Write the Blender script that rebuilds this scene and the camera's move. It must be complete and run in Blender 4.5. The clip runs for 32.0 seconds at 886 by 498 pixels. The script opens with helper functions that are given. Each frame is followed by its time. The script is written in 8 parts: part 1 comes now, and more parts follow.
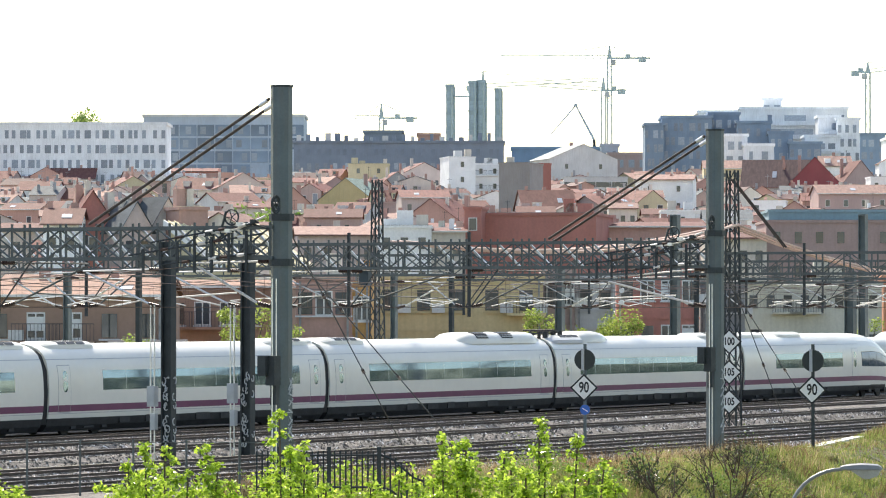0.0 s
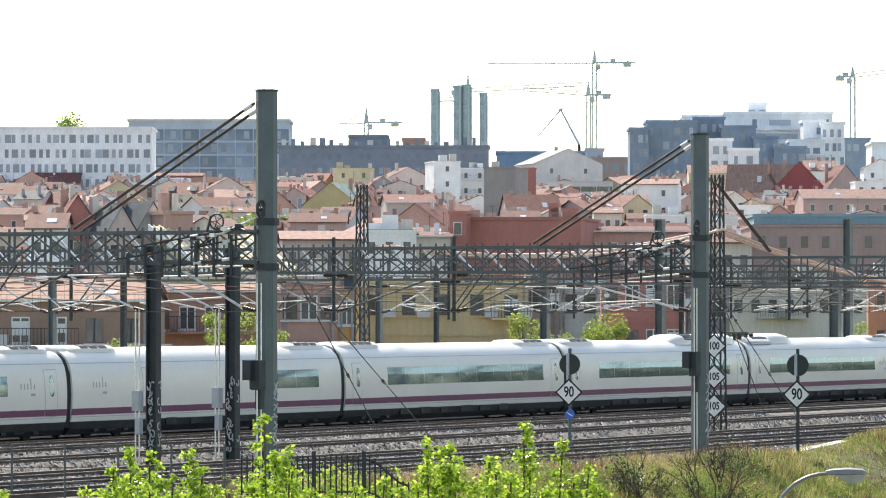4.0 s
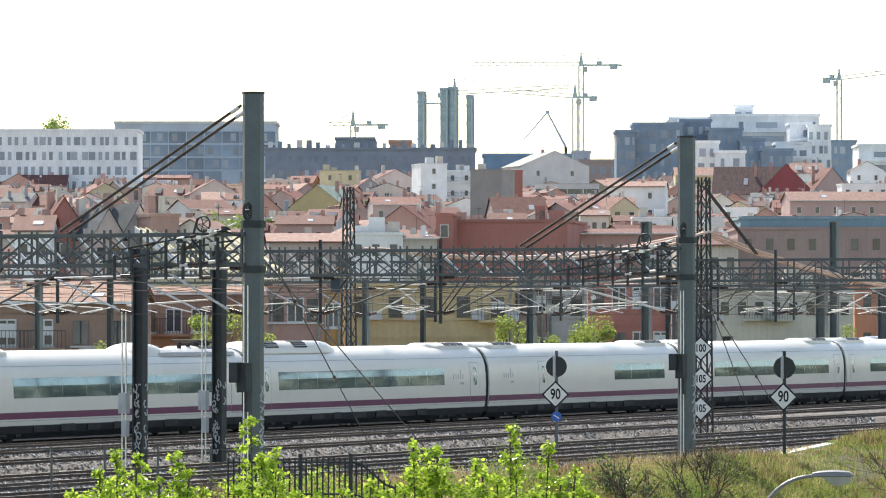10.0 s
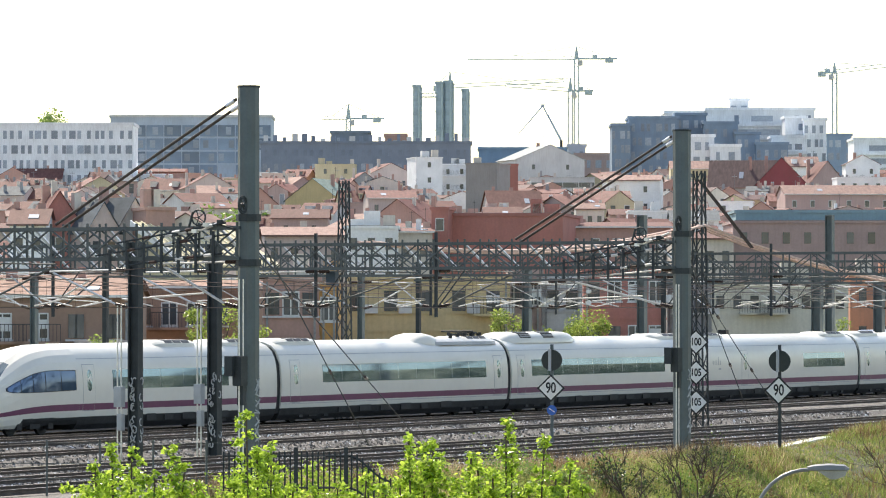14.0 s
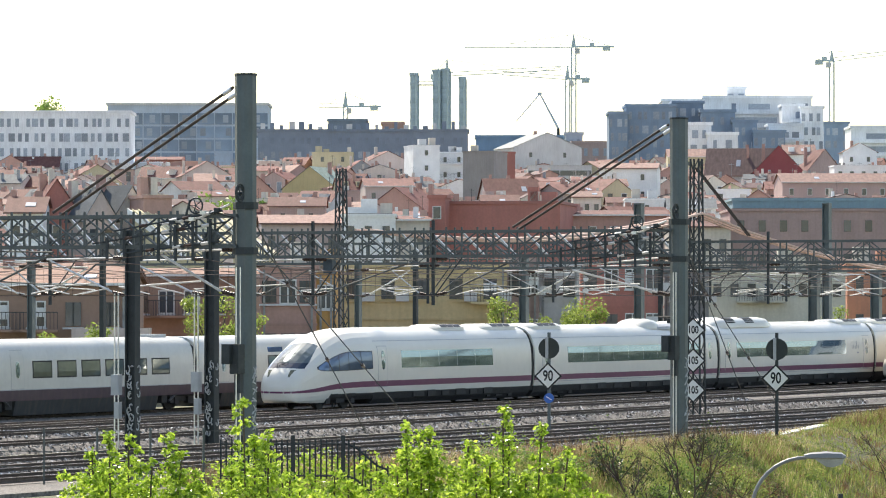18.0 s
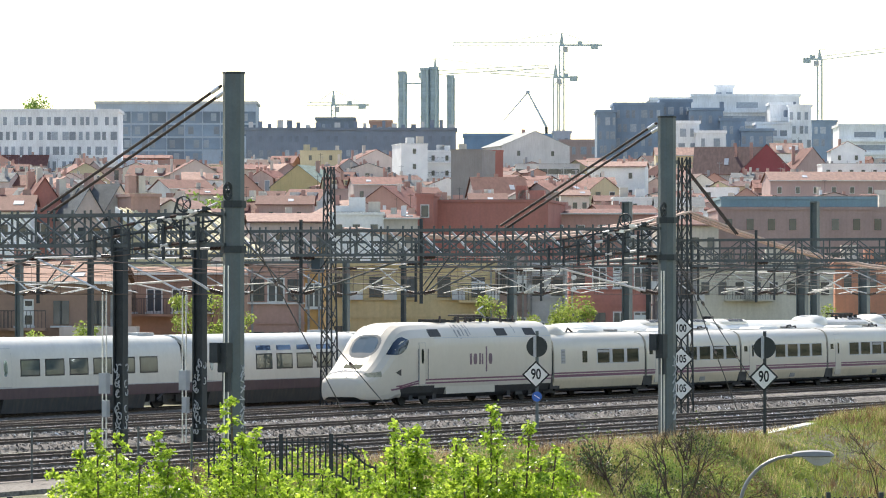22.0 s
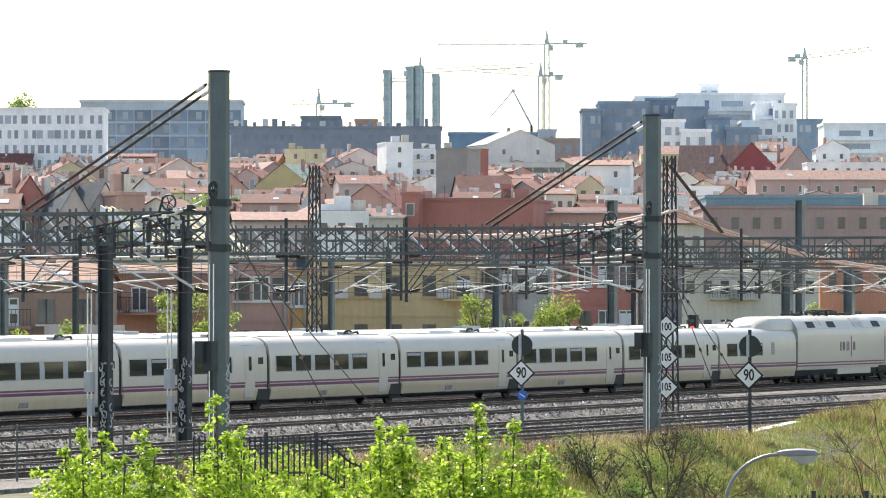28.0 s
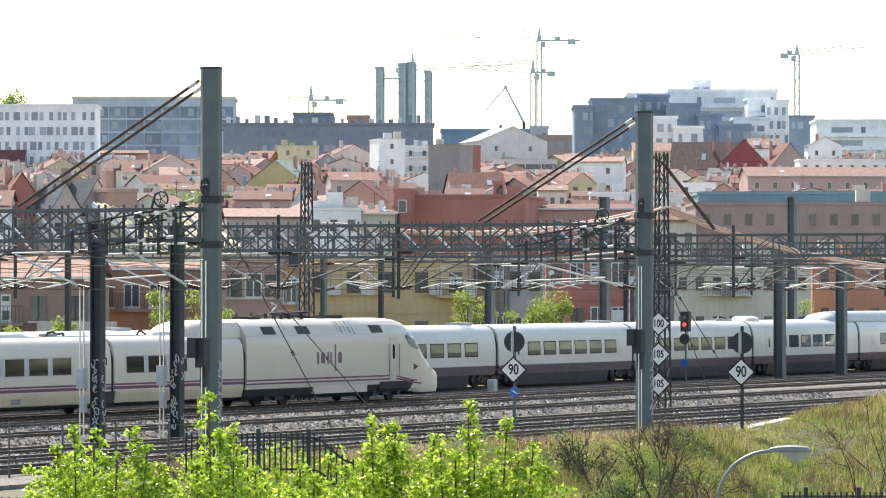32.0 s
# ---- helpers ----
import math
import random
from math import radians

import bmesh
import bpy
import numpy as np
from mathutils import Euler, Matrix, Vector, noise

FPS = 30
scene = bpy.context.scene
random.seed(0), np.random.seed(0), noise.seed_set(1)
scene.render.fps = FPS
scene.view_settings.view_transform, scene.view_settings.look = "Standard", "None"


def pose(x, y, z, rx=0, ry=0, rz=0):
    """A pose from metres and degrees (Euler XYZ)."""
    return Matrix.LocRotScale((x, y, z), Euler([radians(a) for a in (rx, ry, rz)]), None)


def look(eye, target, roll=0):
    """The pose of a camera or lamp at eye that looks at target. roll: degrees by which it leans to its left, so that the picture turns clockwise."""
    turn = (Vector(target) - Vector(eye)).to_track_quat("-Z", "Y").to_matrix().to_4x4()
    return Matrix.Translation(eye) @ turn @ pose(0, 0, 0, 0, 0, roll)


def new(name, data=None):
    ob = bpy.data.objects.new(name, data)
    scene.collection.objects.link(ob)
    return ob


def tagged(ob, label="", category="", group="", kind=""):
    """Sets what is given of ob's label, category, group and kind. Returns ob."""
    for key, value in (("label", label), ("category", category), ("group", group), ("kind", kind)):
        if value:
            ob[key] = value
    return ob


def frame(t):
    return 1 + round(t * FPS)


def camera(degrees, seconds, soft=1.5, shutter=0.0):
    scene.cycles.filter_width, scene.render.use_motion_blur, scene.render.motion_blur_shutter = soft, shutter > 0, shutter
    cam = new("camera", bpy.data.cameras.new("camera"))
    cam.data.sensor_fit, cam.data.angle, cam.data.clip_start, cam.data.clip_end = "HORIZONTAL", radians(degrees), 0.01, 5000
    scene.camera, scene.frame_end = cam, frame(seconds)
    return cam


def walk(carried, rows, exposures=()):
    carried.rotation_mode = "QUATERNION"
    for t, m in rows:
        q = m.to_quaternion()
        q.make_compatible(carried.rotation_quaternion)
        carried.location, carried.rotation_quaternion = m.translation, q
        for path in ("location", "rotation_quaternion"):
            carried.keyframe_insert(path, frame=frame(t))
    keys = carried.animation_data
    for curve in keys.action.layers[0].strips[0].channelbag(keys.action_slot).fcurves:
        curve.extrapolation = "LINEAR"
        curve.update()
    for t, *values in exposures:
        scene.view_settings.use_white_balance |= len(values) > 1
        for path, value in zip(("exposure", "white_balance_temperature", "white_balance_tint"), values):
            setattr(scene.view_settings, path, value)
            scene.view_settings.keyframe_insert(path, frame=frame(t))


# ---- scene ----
cam = camera(11.338, 32.0, soft=1.05)

# The tracks run along x; the camera looks across them from a height beside the line.
EYE = Vector((-159.5, -100.05, 5.31))


def aim(az, pitch):
    a, p = radians(az), radians(pitch)
    return look(EYE, EYE + 500 * Vector((math.cos(a) * math.cos(p), math.sin(a) * math.cos(p), math.sin(p))))


# seconds, heading and pitch in degrees
walk(cam, [(t, aim(a, p)) for t, a, p in (
    (0, 27.026, 0.751), (0.5, 27.012, 0.744), (1, 26.993, 0.741), (1.5, 26.962, 0.745), (2, 26.930, 0.749),
    (2.5, 26.904, 0.761), (3, 26.874, 0.782), (3.5, 26.854, 0.800), (5.5, 26.773, 0.801), (6, 26.764, 0.796),
    (6.5, 26.755, 0.801), (7, 26.749, 0.817), (7.5, 26.739, 0.820), (8, 26.719, 0.829), (8.5, 26.703, 0.841),
    (9, 26.683, 0.850), (9.5, 26.670, 0.856), (10, 26.661, 0.839), (10.5, 26.646, 0.817), (11, 26.633, 0.801),
    (11.5, 26.616, 0.786), (12, 26.617, 0.782), (12.5, 26.620, 0.779), (13, 26.620, 0.768), (13.5, 26.615, 0.758),
    (14, 26.602, 0.757), (14.5, 26.598, 0.738), (16.5, 26.592, 0.683), (17, 26.578, 0.669), (17.5, 26.568, 0.639),
    (18, 26.565, 0.603), (18.5, 26.550, 0.595), (19, 26.536, 0.608), (19.5, 26.511, 0.619), (20, 26.488, 0.620),
    (20.5, 26.470, 0.614), (21, 26.448, 0.605), (21.5, 26.430, 0.598), (22, 26.411, 0.583), (22.5, 26.390, 0.570),
    (23, 26.379, 0.563), (23.5, 26.383, 0.551), (24, 26.389, 0.526), (24.5, 26.373, 0.508), (25, 26.344, 0.515),
    (25.5, 26.330, 0.530), (27.5, 26.237, 0.564), (28, 26.221, 0.564), (28.5, 26.193, 0.560), (29, 26.166, 0.553),
    (29.5, 26.138, 0.542), (30, 26.120, 0.536), (30.5, 26.111, 0.535), (31, 26.118, 0.530), (31.5, 26.121, 0.526),
    (32, 26.122, 0.521),
)], [(0, 0.99, 7450, 10), (3.5, 1.0, 7450, 10), (5.5, 0.89, 7450, 10), (14, 0.87, 7450, 10), (23.5, 0.89, 7450, 10), (25, 1.0, 7450, 10), (28, 1.03, 7450, 10), (32, 1.06, 7450, 10)])

# ---- light ----
world = bpy.data.worlds.new("sky")
scene.world = world
world.use_nodes = True
wn = world.node_tree
sky = wn.nodes.new("ShaderNodeTexSky")
sky.sky_type = "NISHITA"
sky.sun_disc = False
SUN_AZ, SUN_EL = 48.0, 47.0
sky.sun_elevation, sky.sun_rotation = radians(SUN_EL), radians(90 - SUN_AZ)
sky.air_density, sky.dust_density, sky.ozone_density = 1.0, 1.0, 1.0
wn.links.new(sky.outputs[0], wn.nodes["Background"].inputs[0])
wn.nodes["Background"].inputs[1].default_value = 0.15
sun = new("sun", bpy.data.lights.new("sun", "SUN"))
sun.data.energy, sun.data.angle, sun.data.color = 3.7, radians(0.6), (1.0, 0.97, 0.92)
sd = Vector((math.cos(radians(SUN_AZ)) * math.cos(radians(SUN_EL)), math.sin(radians(SUN_AZ)) * math.cos(radians(SUN_EL)), math.sin(radians(SUN_EL))))
sun.matrix_world = look(sd * 300, (0, 0, 0))

# ---- materials ----
def mat(name, col, rough=0.6, metal=0.0, vary=0.15, scale=3.0, bump=0.0, fine=40.0, spec=0.5, rand=0.0, dirt=0.0, stretch=(1, 1, 1), island=0.0):
    """Base colour varied at two scales, with fine relief, streaks of dirt and a change from object to object."""
    m = bpy.data.materials.new(name)
    m.use_nodes = True
    n, l = m.node_tree.nodes, m.node_tree.links
    b = n["Principled BSDF"]
    b.inputs["Roughness"].default_value, b.inputs["Metallic"].default_value = rough, metal
    b.inputs["Specular IOR Level"].default_value = spec
    tc = n.new("ShaderNodeTexCoord")
    mp = n.new("ShaderNodeMapping")
    mp.inputs["Scale"].default_value = stretch
    l.new(tc.outputs["Object"], mp.inputs[0])
    src = None
    for sc, amp in ((scale, vary), (fine, vary * 0.6)):
        t = n.new("ShaderNodeTexNoise")
        t.inputs["Scale"].default_value, t.inputs["Detail"].default_value = sc, 4
        l.new(mp.outputs[0], t.inputs["Vector"])
        r = n.new("ShaderNodeMapRange")
        r.inputs["From Min"].default_value, r.inputs["From Max"].default_value = 0.3, 0.7
        r.inputs["To Min"].default_value, r.inputs["To Max"].default_value = 1 - amp, 1 + amp
        l.new(t.outputs["Fac"], r.inputs["Value"])
        if src is None:
            src = r.outputs[0]
        else:
            k = n.new("ShaderNodeMath")
            k.operation = "MULTIPLY"
            l.new(src, k.inputs[0]), l.new(r.outputs[0], k.inputs[1])
            src = k.outputs[0]
        last = t
    if rand:
        oi = n.new("ShaderNodeObjectInfo")
        r = n.new("ShaderNodeMapRange")
        r.inputs["To Min"].default_value, r.inputs["To Max"].default_value = 1 - rand, 1 + rand
        l.new(oi.outputs["Random"], r.inputs["Value"])
        k = n.new("ShaderNodeMath")
        k.operation = "MULTIPLY"
        l.new(src, k.inputs[0]), l.new(r.outputs[0], k.inputs[1])
        src = k.outputs[0]
    if island:
        gi = n.new("ShaderNodeNewGeometry")
        r = n.new("ShaderNodeMapRange")
        r.inputs["To Min"].default_value, r.inputs["To Max"].default_value = 1 - island, 1 + island
        l.new(gi.outputs["Random Per Island"], r.inputs["Value"])
        k = n.new("ShaderNodeMath")
        k.operation = "MULTIPLY"
        l.new(src, k.inputs[0]), l.new(r.outputs[0], k.inputs[1])
        src = k.outputs[0]
    hv = n.new("ShaderNodeHueSaturation")
    hv.inputs["Color"].default_value = (*col, 1)
    l.new(src, hv.inputs["Value"])
    out = hv.outputs[0]
    if dirt:
        t = n.new("ShaderNodeTexNoise")
        t.inputs["Scale"].default_value, t.inputs["Detail"].default_value = 1.3, 6
        m2 = n.new("ShaderNodeMapping")
        m2.inputs["Scale"].default_value = (3, 3, 0.35)
        l.new(tc.outputs["Object"], m2.inputs[0]), l.new(m2.outputs[0], t.inputs["Vector"])
        r = n.new("ShaderNodeMapRange")
        r.inputs["From Min"].default_value, r.inputs["From Max"].default_value = 0.45, 0.75
        r.inputs["To Max"].default_value = dirt
        l.new(t.outputs["Fac"], r.inputs["Value"])
        mx = n.new("ShaderNodeMixRGB")
        mx.inputs[2].default_value = (0.16, 0.13, 0.10, 1)
        l.new(r.outputs[0], mx.inputs[0]), l.new(out, mx.inputs[1])
        out = mx.outputs[0]
    l.new(out, b.inputs["Base Color"])
    if bump:
        bp = n.new("ShaderNodeBump")
        bp.inputs["Strength"].default_value, bp.inputs["Distance"].default_value = bump, 0.03
        l.new(last.outputs["Fac"], bp.inputs["Height"]), l.new(bp.outputs[0], b.inputs["Normal"])
    return m


M = {
    "white": mat("white train paint", (0.735, 0.72, 0.65), 0.22, vary=0.025, scale=0.4, fine=3, dirt=0.0),
    "roof": mat("train roof paint", (0.72, 0.705, 0.635), 0.28, vary=0.05, scale=0.4, fine=4, dirt=0.0),
    "cream": mat("cream train paint", (0.60, 0.51, 0.36), 0.3, vary=0.05, scale=0.5, fine=6, dirt=0.12),
    "talgo": mat("weathered white train paint", (0.585, 0.545, 0.465), 0.3, vary=0.035, scale=0.4, fine=4, dirt=0.03),
    "parkwhite": mat("dusty white train paint", (0.60, 0.60, 0.55), 0.3, vary=0.05, scale=0.5, fine=5, dirt=0.06),
    "stain": mat("grey rain streaks", (0.27, 0.27, 0.26), 0.6, vary=0.25, scale=3),
    # lighter copy of the gantry steel, for diagonals that catch the sun
    "galv_sunlit": mat("galvanised bar in a sunlit tone", (0.60, 0.61, 0.60), 0.32, 0.5, vary=0.15, scale=3),
    "lampclear": mat("yellowish clear lamp glass", (0.30, 0.295, 0.22), 0.35, vary=0.25, scale=5, spec=0.2),
    "stripe": mat("purple stripe", (0.155, 0.04, 0.10), 0.35, vary=0.08),
    "purple": mat("dark purple band", (0.070, 0.044, 0.060), 0.45, vary=0.12, dirt=0.2),
    "under": mat("sooty underframe", (0.018, 0.019, 0.020), 0.65, vary=0.4, scale=2, fine=14, bump=0.3),
    "rubber": mat("black rubber bellows", (0.012, 0.012, 0.013), 0.7, vary=0.2),
    "skirt": mat("dark grey skirt", (0.045, 0.05, 0.055), 0.5, vary=0.15, dirt=0.3),
    "glass": mat("dark tinted coated glass", (0.24, 0.335, 0.40), 0.05, 0.8, vary=0.06),
    "darkgls": mat("dark coach glass", (0.02, 0.024, 0.025), 0.06, vary=0.06, spec=0.5),
    "screen": mat("pale reflecting windscreen", (0.12, 0.165, 0.19), 0.08, 0.5, vary=0.15, scale=0.8),
    "greengls": mat("greenish mirroring coach glass", (0.10, 0.13, 0.12), 0.06, 0.35, vary=0.1),
    "lampgrey": mat("grey lamp paint", (0.21, 0.215, 0.22), 0.45, vary=0.08, dirt=0.2),
    "navygls": mat("dark navy tinted glass", (0.035, 0.055, 0.085), 0.06, 0.5, vary=0.08),
    "hatch": mat("worn grey-green hatch", (0.15, 0.155, 0.12), 0.9, vary=0.2, scale=6, spec=0.04),
    "matgrey": mat("matt grey surround", (0.26, 0.265, 0.26), 0.9, vary=0.12, spec=0.04),
    "bluegls": mat("blue tinted glass", (0.09, 0.15, 0.27), 0.05, 0.6, vary=0.08),
    "logo": mat("dark logo paint", (0.13, 0.07, 0.11), 0.4),
    "grey": mat("light grey detail paint", (0.42, 0.44, 0.46), 0.4, vary=0.08),
    "seam": mat("panel seam", (0.33, 0.34, 0.35), 0.5, vary=0.05),
    "lampgls": mat("clear lamp glass", (0.34, 0.34, 0.32), 0.15, spec=0.6),
    "rail": mat("rail steel", (0.22, 0.19, 0.17), 0.35, 0.8, vary=0.2, scale=2),
    "railside": mat("rusty rail side", (0.085, 0.066, 0.055), 0.8, vary=0.3, scale=4),
    "sleeper": mat("concrete sleeper", (0.27, 0.26, 0.245), 0.85, vary=0.25, scale=4),
    "ballast": mat("track ballast", (0.165, 0.152, 0.138), 0.9, vary=0.5, scale=9.0, fine=26, bump=0.6),
    "steel": mat("galvanised steel", (0.095, 0.11, 0.112), 0.5, 0.35, vary=0.15, scale=2, fine=18, dirt=0.25),
    "post": mat("painted steel post", (0.10, 0.128, 0.135), 0.5, 0.2, vary=0.12, scale=1.5, fine=14, dirt=0.3),
    "dark": mat("dark weathered steel", (0.035, 0.042, 0.045), 0.6, 0.2, vary=0.25, scale=2, fine=20),
    "rust": mat("rusty tie rod", (0.085, 0.065, 0.055), 0.7, 0.2, vary=0.3, scale=3),
    "alu": mat("bright aluminium tube", (0.78, 0.78, 0.76), 0.3, 0.6, vary=0.1, scale=5),
    "ins": mat("brown insulator", (0.06, 0.035, 0.028), 0.25, vary=0.15),
    "wire": mat("copper wire", (0.12, 0.08, 0.06), 0.5, 0.6, vary=0.1),
    "pinkwire": mat("weathered feeder cable", (0.64, 0.46, 0.38), 0.6, vary=0.15),
    "signwhite": mat("white sign plate", (0.78, 0.78, 0.76), 0.5, vary=0.05, dirt=0.12),
    "signblack": mat("black sign paint", (0.012, 0.012, 0.013), 0.5, vary=0.1),
    "signdark": mat("dark grey disc back", (0.035, 0.042, 0.04), 0.7, vary=0.15),
    "teal_box": mat("blue-grey box paint", (0.05, 0.075, 0.10), 0.5, vary=0.1),
    "signblue": mat("blue sign plate", (0.02, 0.12, 0.46), 0.4, vary=0.08),
    "graffiti": mat("pale graffiti paint", (0.42, 0.44, 0.46), 0.6, vary=0.2, scale=8),
}


# ---- mesh helpers ----
def box(bm, x0, x1, y0, y1, z0, z1):
    v = [bm.verts.new((x, y, z)) for z in (z0, z1) for y in (y0, y1) for x in (x0, x1)]
    for f in ((0, 2, 3, 1), (4, 5, 7, 6), (0, 1, 5, 4), (2, 6, 7, 3), (0, 4, 6, 2), (1, 3, 7, 5)):
        bm.faces.new([v[i] for i in f])
    return bm


def tube(bm, p, q, r, n=6, r2=None):
    p, q = Vector(p), Vector(q)
    r2 = r if r2 is None else r2
    w = (q - p).normalized()
    a = w.orthogonal().normalized()
    b = w.cross(a)
    rings = []
    for c, rr in ((p, r), (q, r2)):
        rings.append([bm.verts.new(c + rr * (math.cos(2 * math.pi * i / n) * a + math.sin(2 * math.pi * i / n) * b)) for i in range(n)])
    for i in range(n):
        bm.faces.new((rings[0][i], rings[0][(i + 1) % n], rings[1][(i + 1) % n], rings[1][i]))
    bm.faces.new(rings[0][::-1])
    bm.faces.new(rings[1])
    return bm


def path_tube(bm, pts, r, n=6):
    for a, b in zip(pts, pts[1:]):
        tube(bm, a, b, r, n)
    return bm


def loft(bm, rings, caps=True):
    vs = [[bm.verts.new(p) for p in ring] for ring in rings]
    for a, b in zip(vs, vs[1:]):
        for i in range(len(a) - 1):
            bm.faces.new((a[i], b[i], b[i + 1], a[i + 1]))
        bm.faces.new((a[-1], b[-1], b[0], a[0]))
    if caps:
        bm.faces.new(vs[0])
        bm.faces.new(vs[-1][::-1])
    return bm


def prism(bm, poly, y0, y1, axis="y"):
    """A polygon in the x-z plane drawn out along y (or in y-z along x)."""
    f = (lambda a, b, c: (a, c, b)) if axis == "y" else (lambda a, b, c: (c, a, b)) if axis == "x" else (lambda a, b, c: (a, b, c))
    lo = [bm.verts.new(f(a, b, y0)) for a, b in poly]
    hi = [bm.verts.new(f(a, b, y1)) for a, b in poly]
    n = len(poly)
    bm.faces.new(lo)
    bm.faces.new(hi[::-1])
    for i in range(n):
        bm.faces.new((lo[i], hi[i], hi[(i + 1) % n], lo[(i + 1) % n]))
    return bm


def mesh_of(name, bm, material, smooth=False):
    me = bpy.data.meshes.new(name)
    bmesh.ops.recalc_face_normals(bm, faces=bm.faces)
    bm.to_mesh(me)
    bm.free()
    me.materials.append(M[material] if isinstance(material, str) else material)
    if smooth:
        me.polygons.foreach_set("use_smooth", [True] * len(me.polygons))
        me.set_sharp_from_angle(angle=radians(38))
    return me


def part(name, bm, material, parent, label="", smooth=False, at=None):
    ob = new(name, bm if isinstance(bm, bpy.types.Mesh) else mesh_of(name, bm, material, smooth))
    ob.parent = parent
    if at is not None:
        ob.matrix_basis = at
    if label:
        ob["label"] = label
    return ob


def thing(name, label, category, at=None, group="", kind=""):
    ob = new(name)
    ob.empty_display_size = 0.2
    tagged(ob, label, category, group, kind)
    if at is not None:
        ob.matrix_basis = at
    return ob


def solo(name, bm, material, label, category="", group="", kind="", at=None, smooth=False):
    ob = new(name, mesh_of(name, bm, material, smooth))
    if at is not None:
        ob.matrix_basis = at
    return tagged(ob, label, category, group, kind)


B = bmesh.new

# ---- ground, ballast and rails ----
FWD = Vector((math.cos(radians(26.62)), math.sin(radians(26.62)), 0))
RIGHT = Vector((FWD.y, -FWD.x, 0))


def smooth01(v):
    v = min(1.0, max(0.0, v))
    return v * v * (3 - 2 * v)


def depth(x, y):
    return (x - EYE.x) * FWD.x + (y - EYE.y) * FWD.y


def ground_z(x, y):
    if y < -33.4:
        # the crown of the bank climbs towards larger x
        crown = 0.25 * smooth01((x + 13) / 8) + 0.95 * smooth01((x + 5) / 26)
        return -0.35 - 5.7 * smooth01((-34 - y) / 15) + crown * smooth01((-33.4 - y) / 1.3) * (1 - smooth01((-37 - y) / 11))
    if y < 12:
        return -0.35
    d = depth(x, y)
    hill = 0.0
    if d > 440:
        hill = 0.053 * (min(d, 950) - 440) + 0.006 * max(0, min(d, 1600) - 950)
    return -0.35 + smooth01((y - 12) / 40) * (hill - 1.0)


def ground_sheet():
    xs = [-3000, -1500, -800, -400] + list(range(-300, -20, 20)) + list(range(-20, 60, 4)) + list(range(60, 900, 20)) + [1000, 1200, 1500, 2000, 2600, 3600]
    ys = [-2500, -1000, -500, -250] + list(range(-130, -52, 13)) + [-49, -46, -43, -41, -39, -37.5, -36.2, -35.4, -34.7, -34, -33.4, 12, 20, 30, 40, 52] + list(range(80, 800, 20)) + [900, 1100, 1500, 2100, 3000]
    vs = [(x, y, ground_z(x, y)) for x in xs for y in ys]
    ny = len(ys)
    fs = [(i * ny + j, (i + 1) * ny + j, (i + 1) * ny + j + 1, i * ny + j + 1) for i in range(len(xs) - 1) for j in range(ny - 1)]
    me = bpy.data.meshes.new("ground")
    me.from_pydata(vs, [], fs)
    me.materials.append(M["earth"])
    tagged(new("ground", me), "dry earth and grass ground rising to a hill", "ground", kind="structure")


M["earth"] = mat("dry earth", (0.105, 0.105, 0.055), 0.9, vary=0.4, scale=0.3, fine=4)
ground_sheet()

TRACKS = (7.6, 1.48, -2.7, -6.9, -13.4, -21.7, -25.7, -29.6)
LOW = {7.6: -0.12, 1.48: -0.12}  # the two far tracks lie a little lower


def stone_mat():
    m = bpy.data.materials.new("loose ballast stone")
    m.use_nodes = True
    n, l = m.node_tree.nodes, m.node_tree.links
    ge, rp = n.new("ShaderNodeNewGeometry"), n.new("ShaderNodeValToRGB")
    for e, (p, c) in zip((rp.color_ramp.elements[0], rp.color_ramp.elements[1], rp.color_ramp.elements.new(0.5), rp.color_ramp.elements.new(0.85)), ((0.0, (0.03, 0.028, 0.027)), (1.0, (0.80, 0.77, 0.70)), (0.5, (0.105, 0.094, 0.084)), (0.85, (0.28, 0.255, 0.225)))):
        e.position, e.color = p, (*c, 1)
    l.new(ge.outputs["Random Per Island"], rp.inputs[0]), l.new(rp.outputs[0], n["Principled BSDF"].inputs["Base Color"])
    n["Principled BSDF"].inputs["Roughness"].default_value = 0.85
    return m


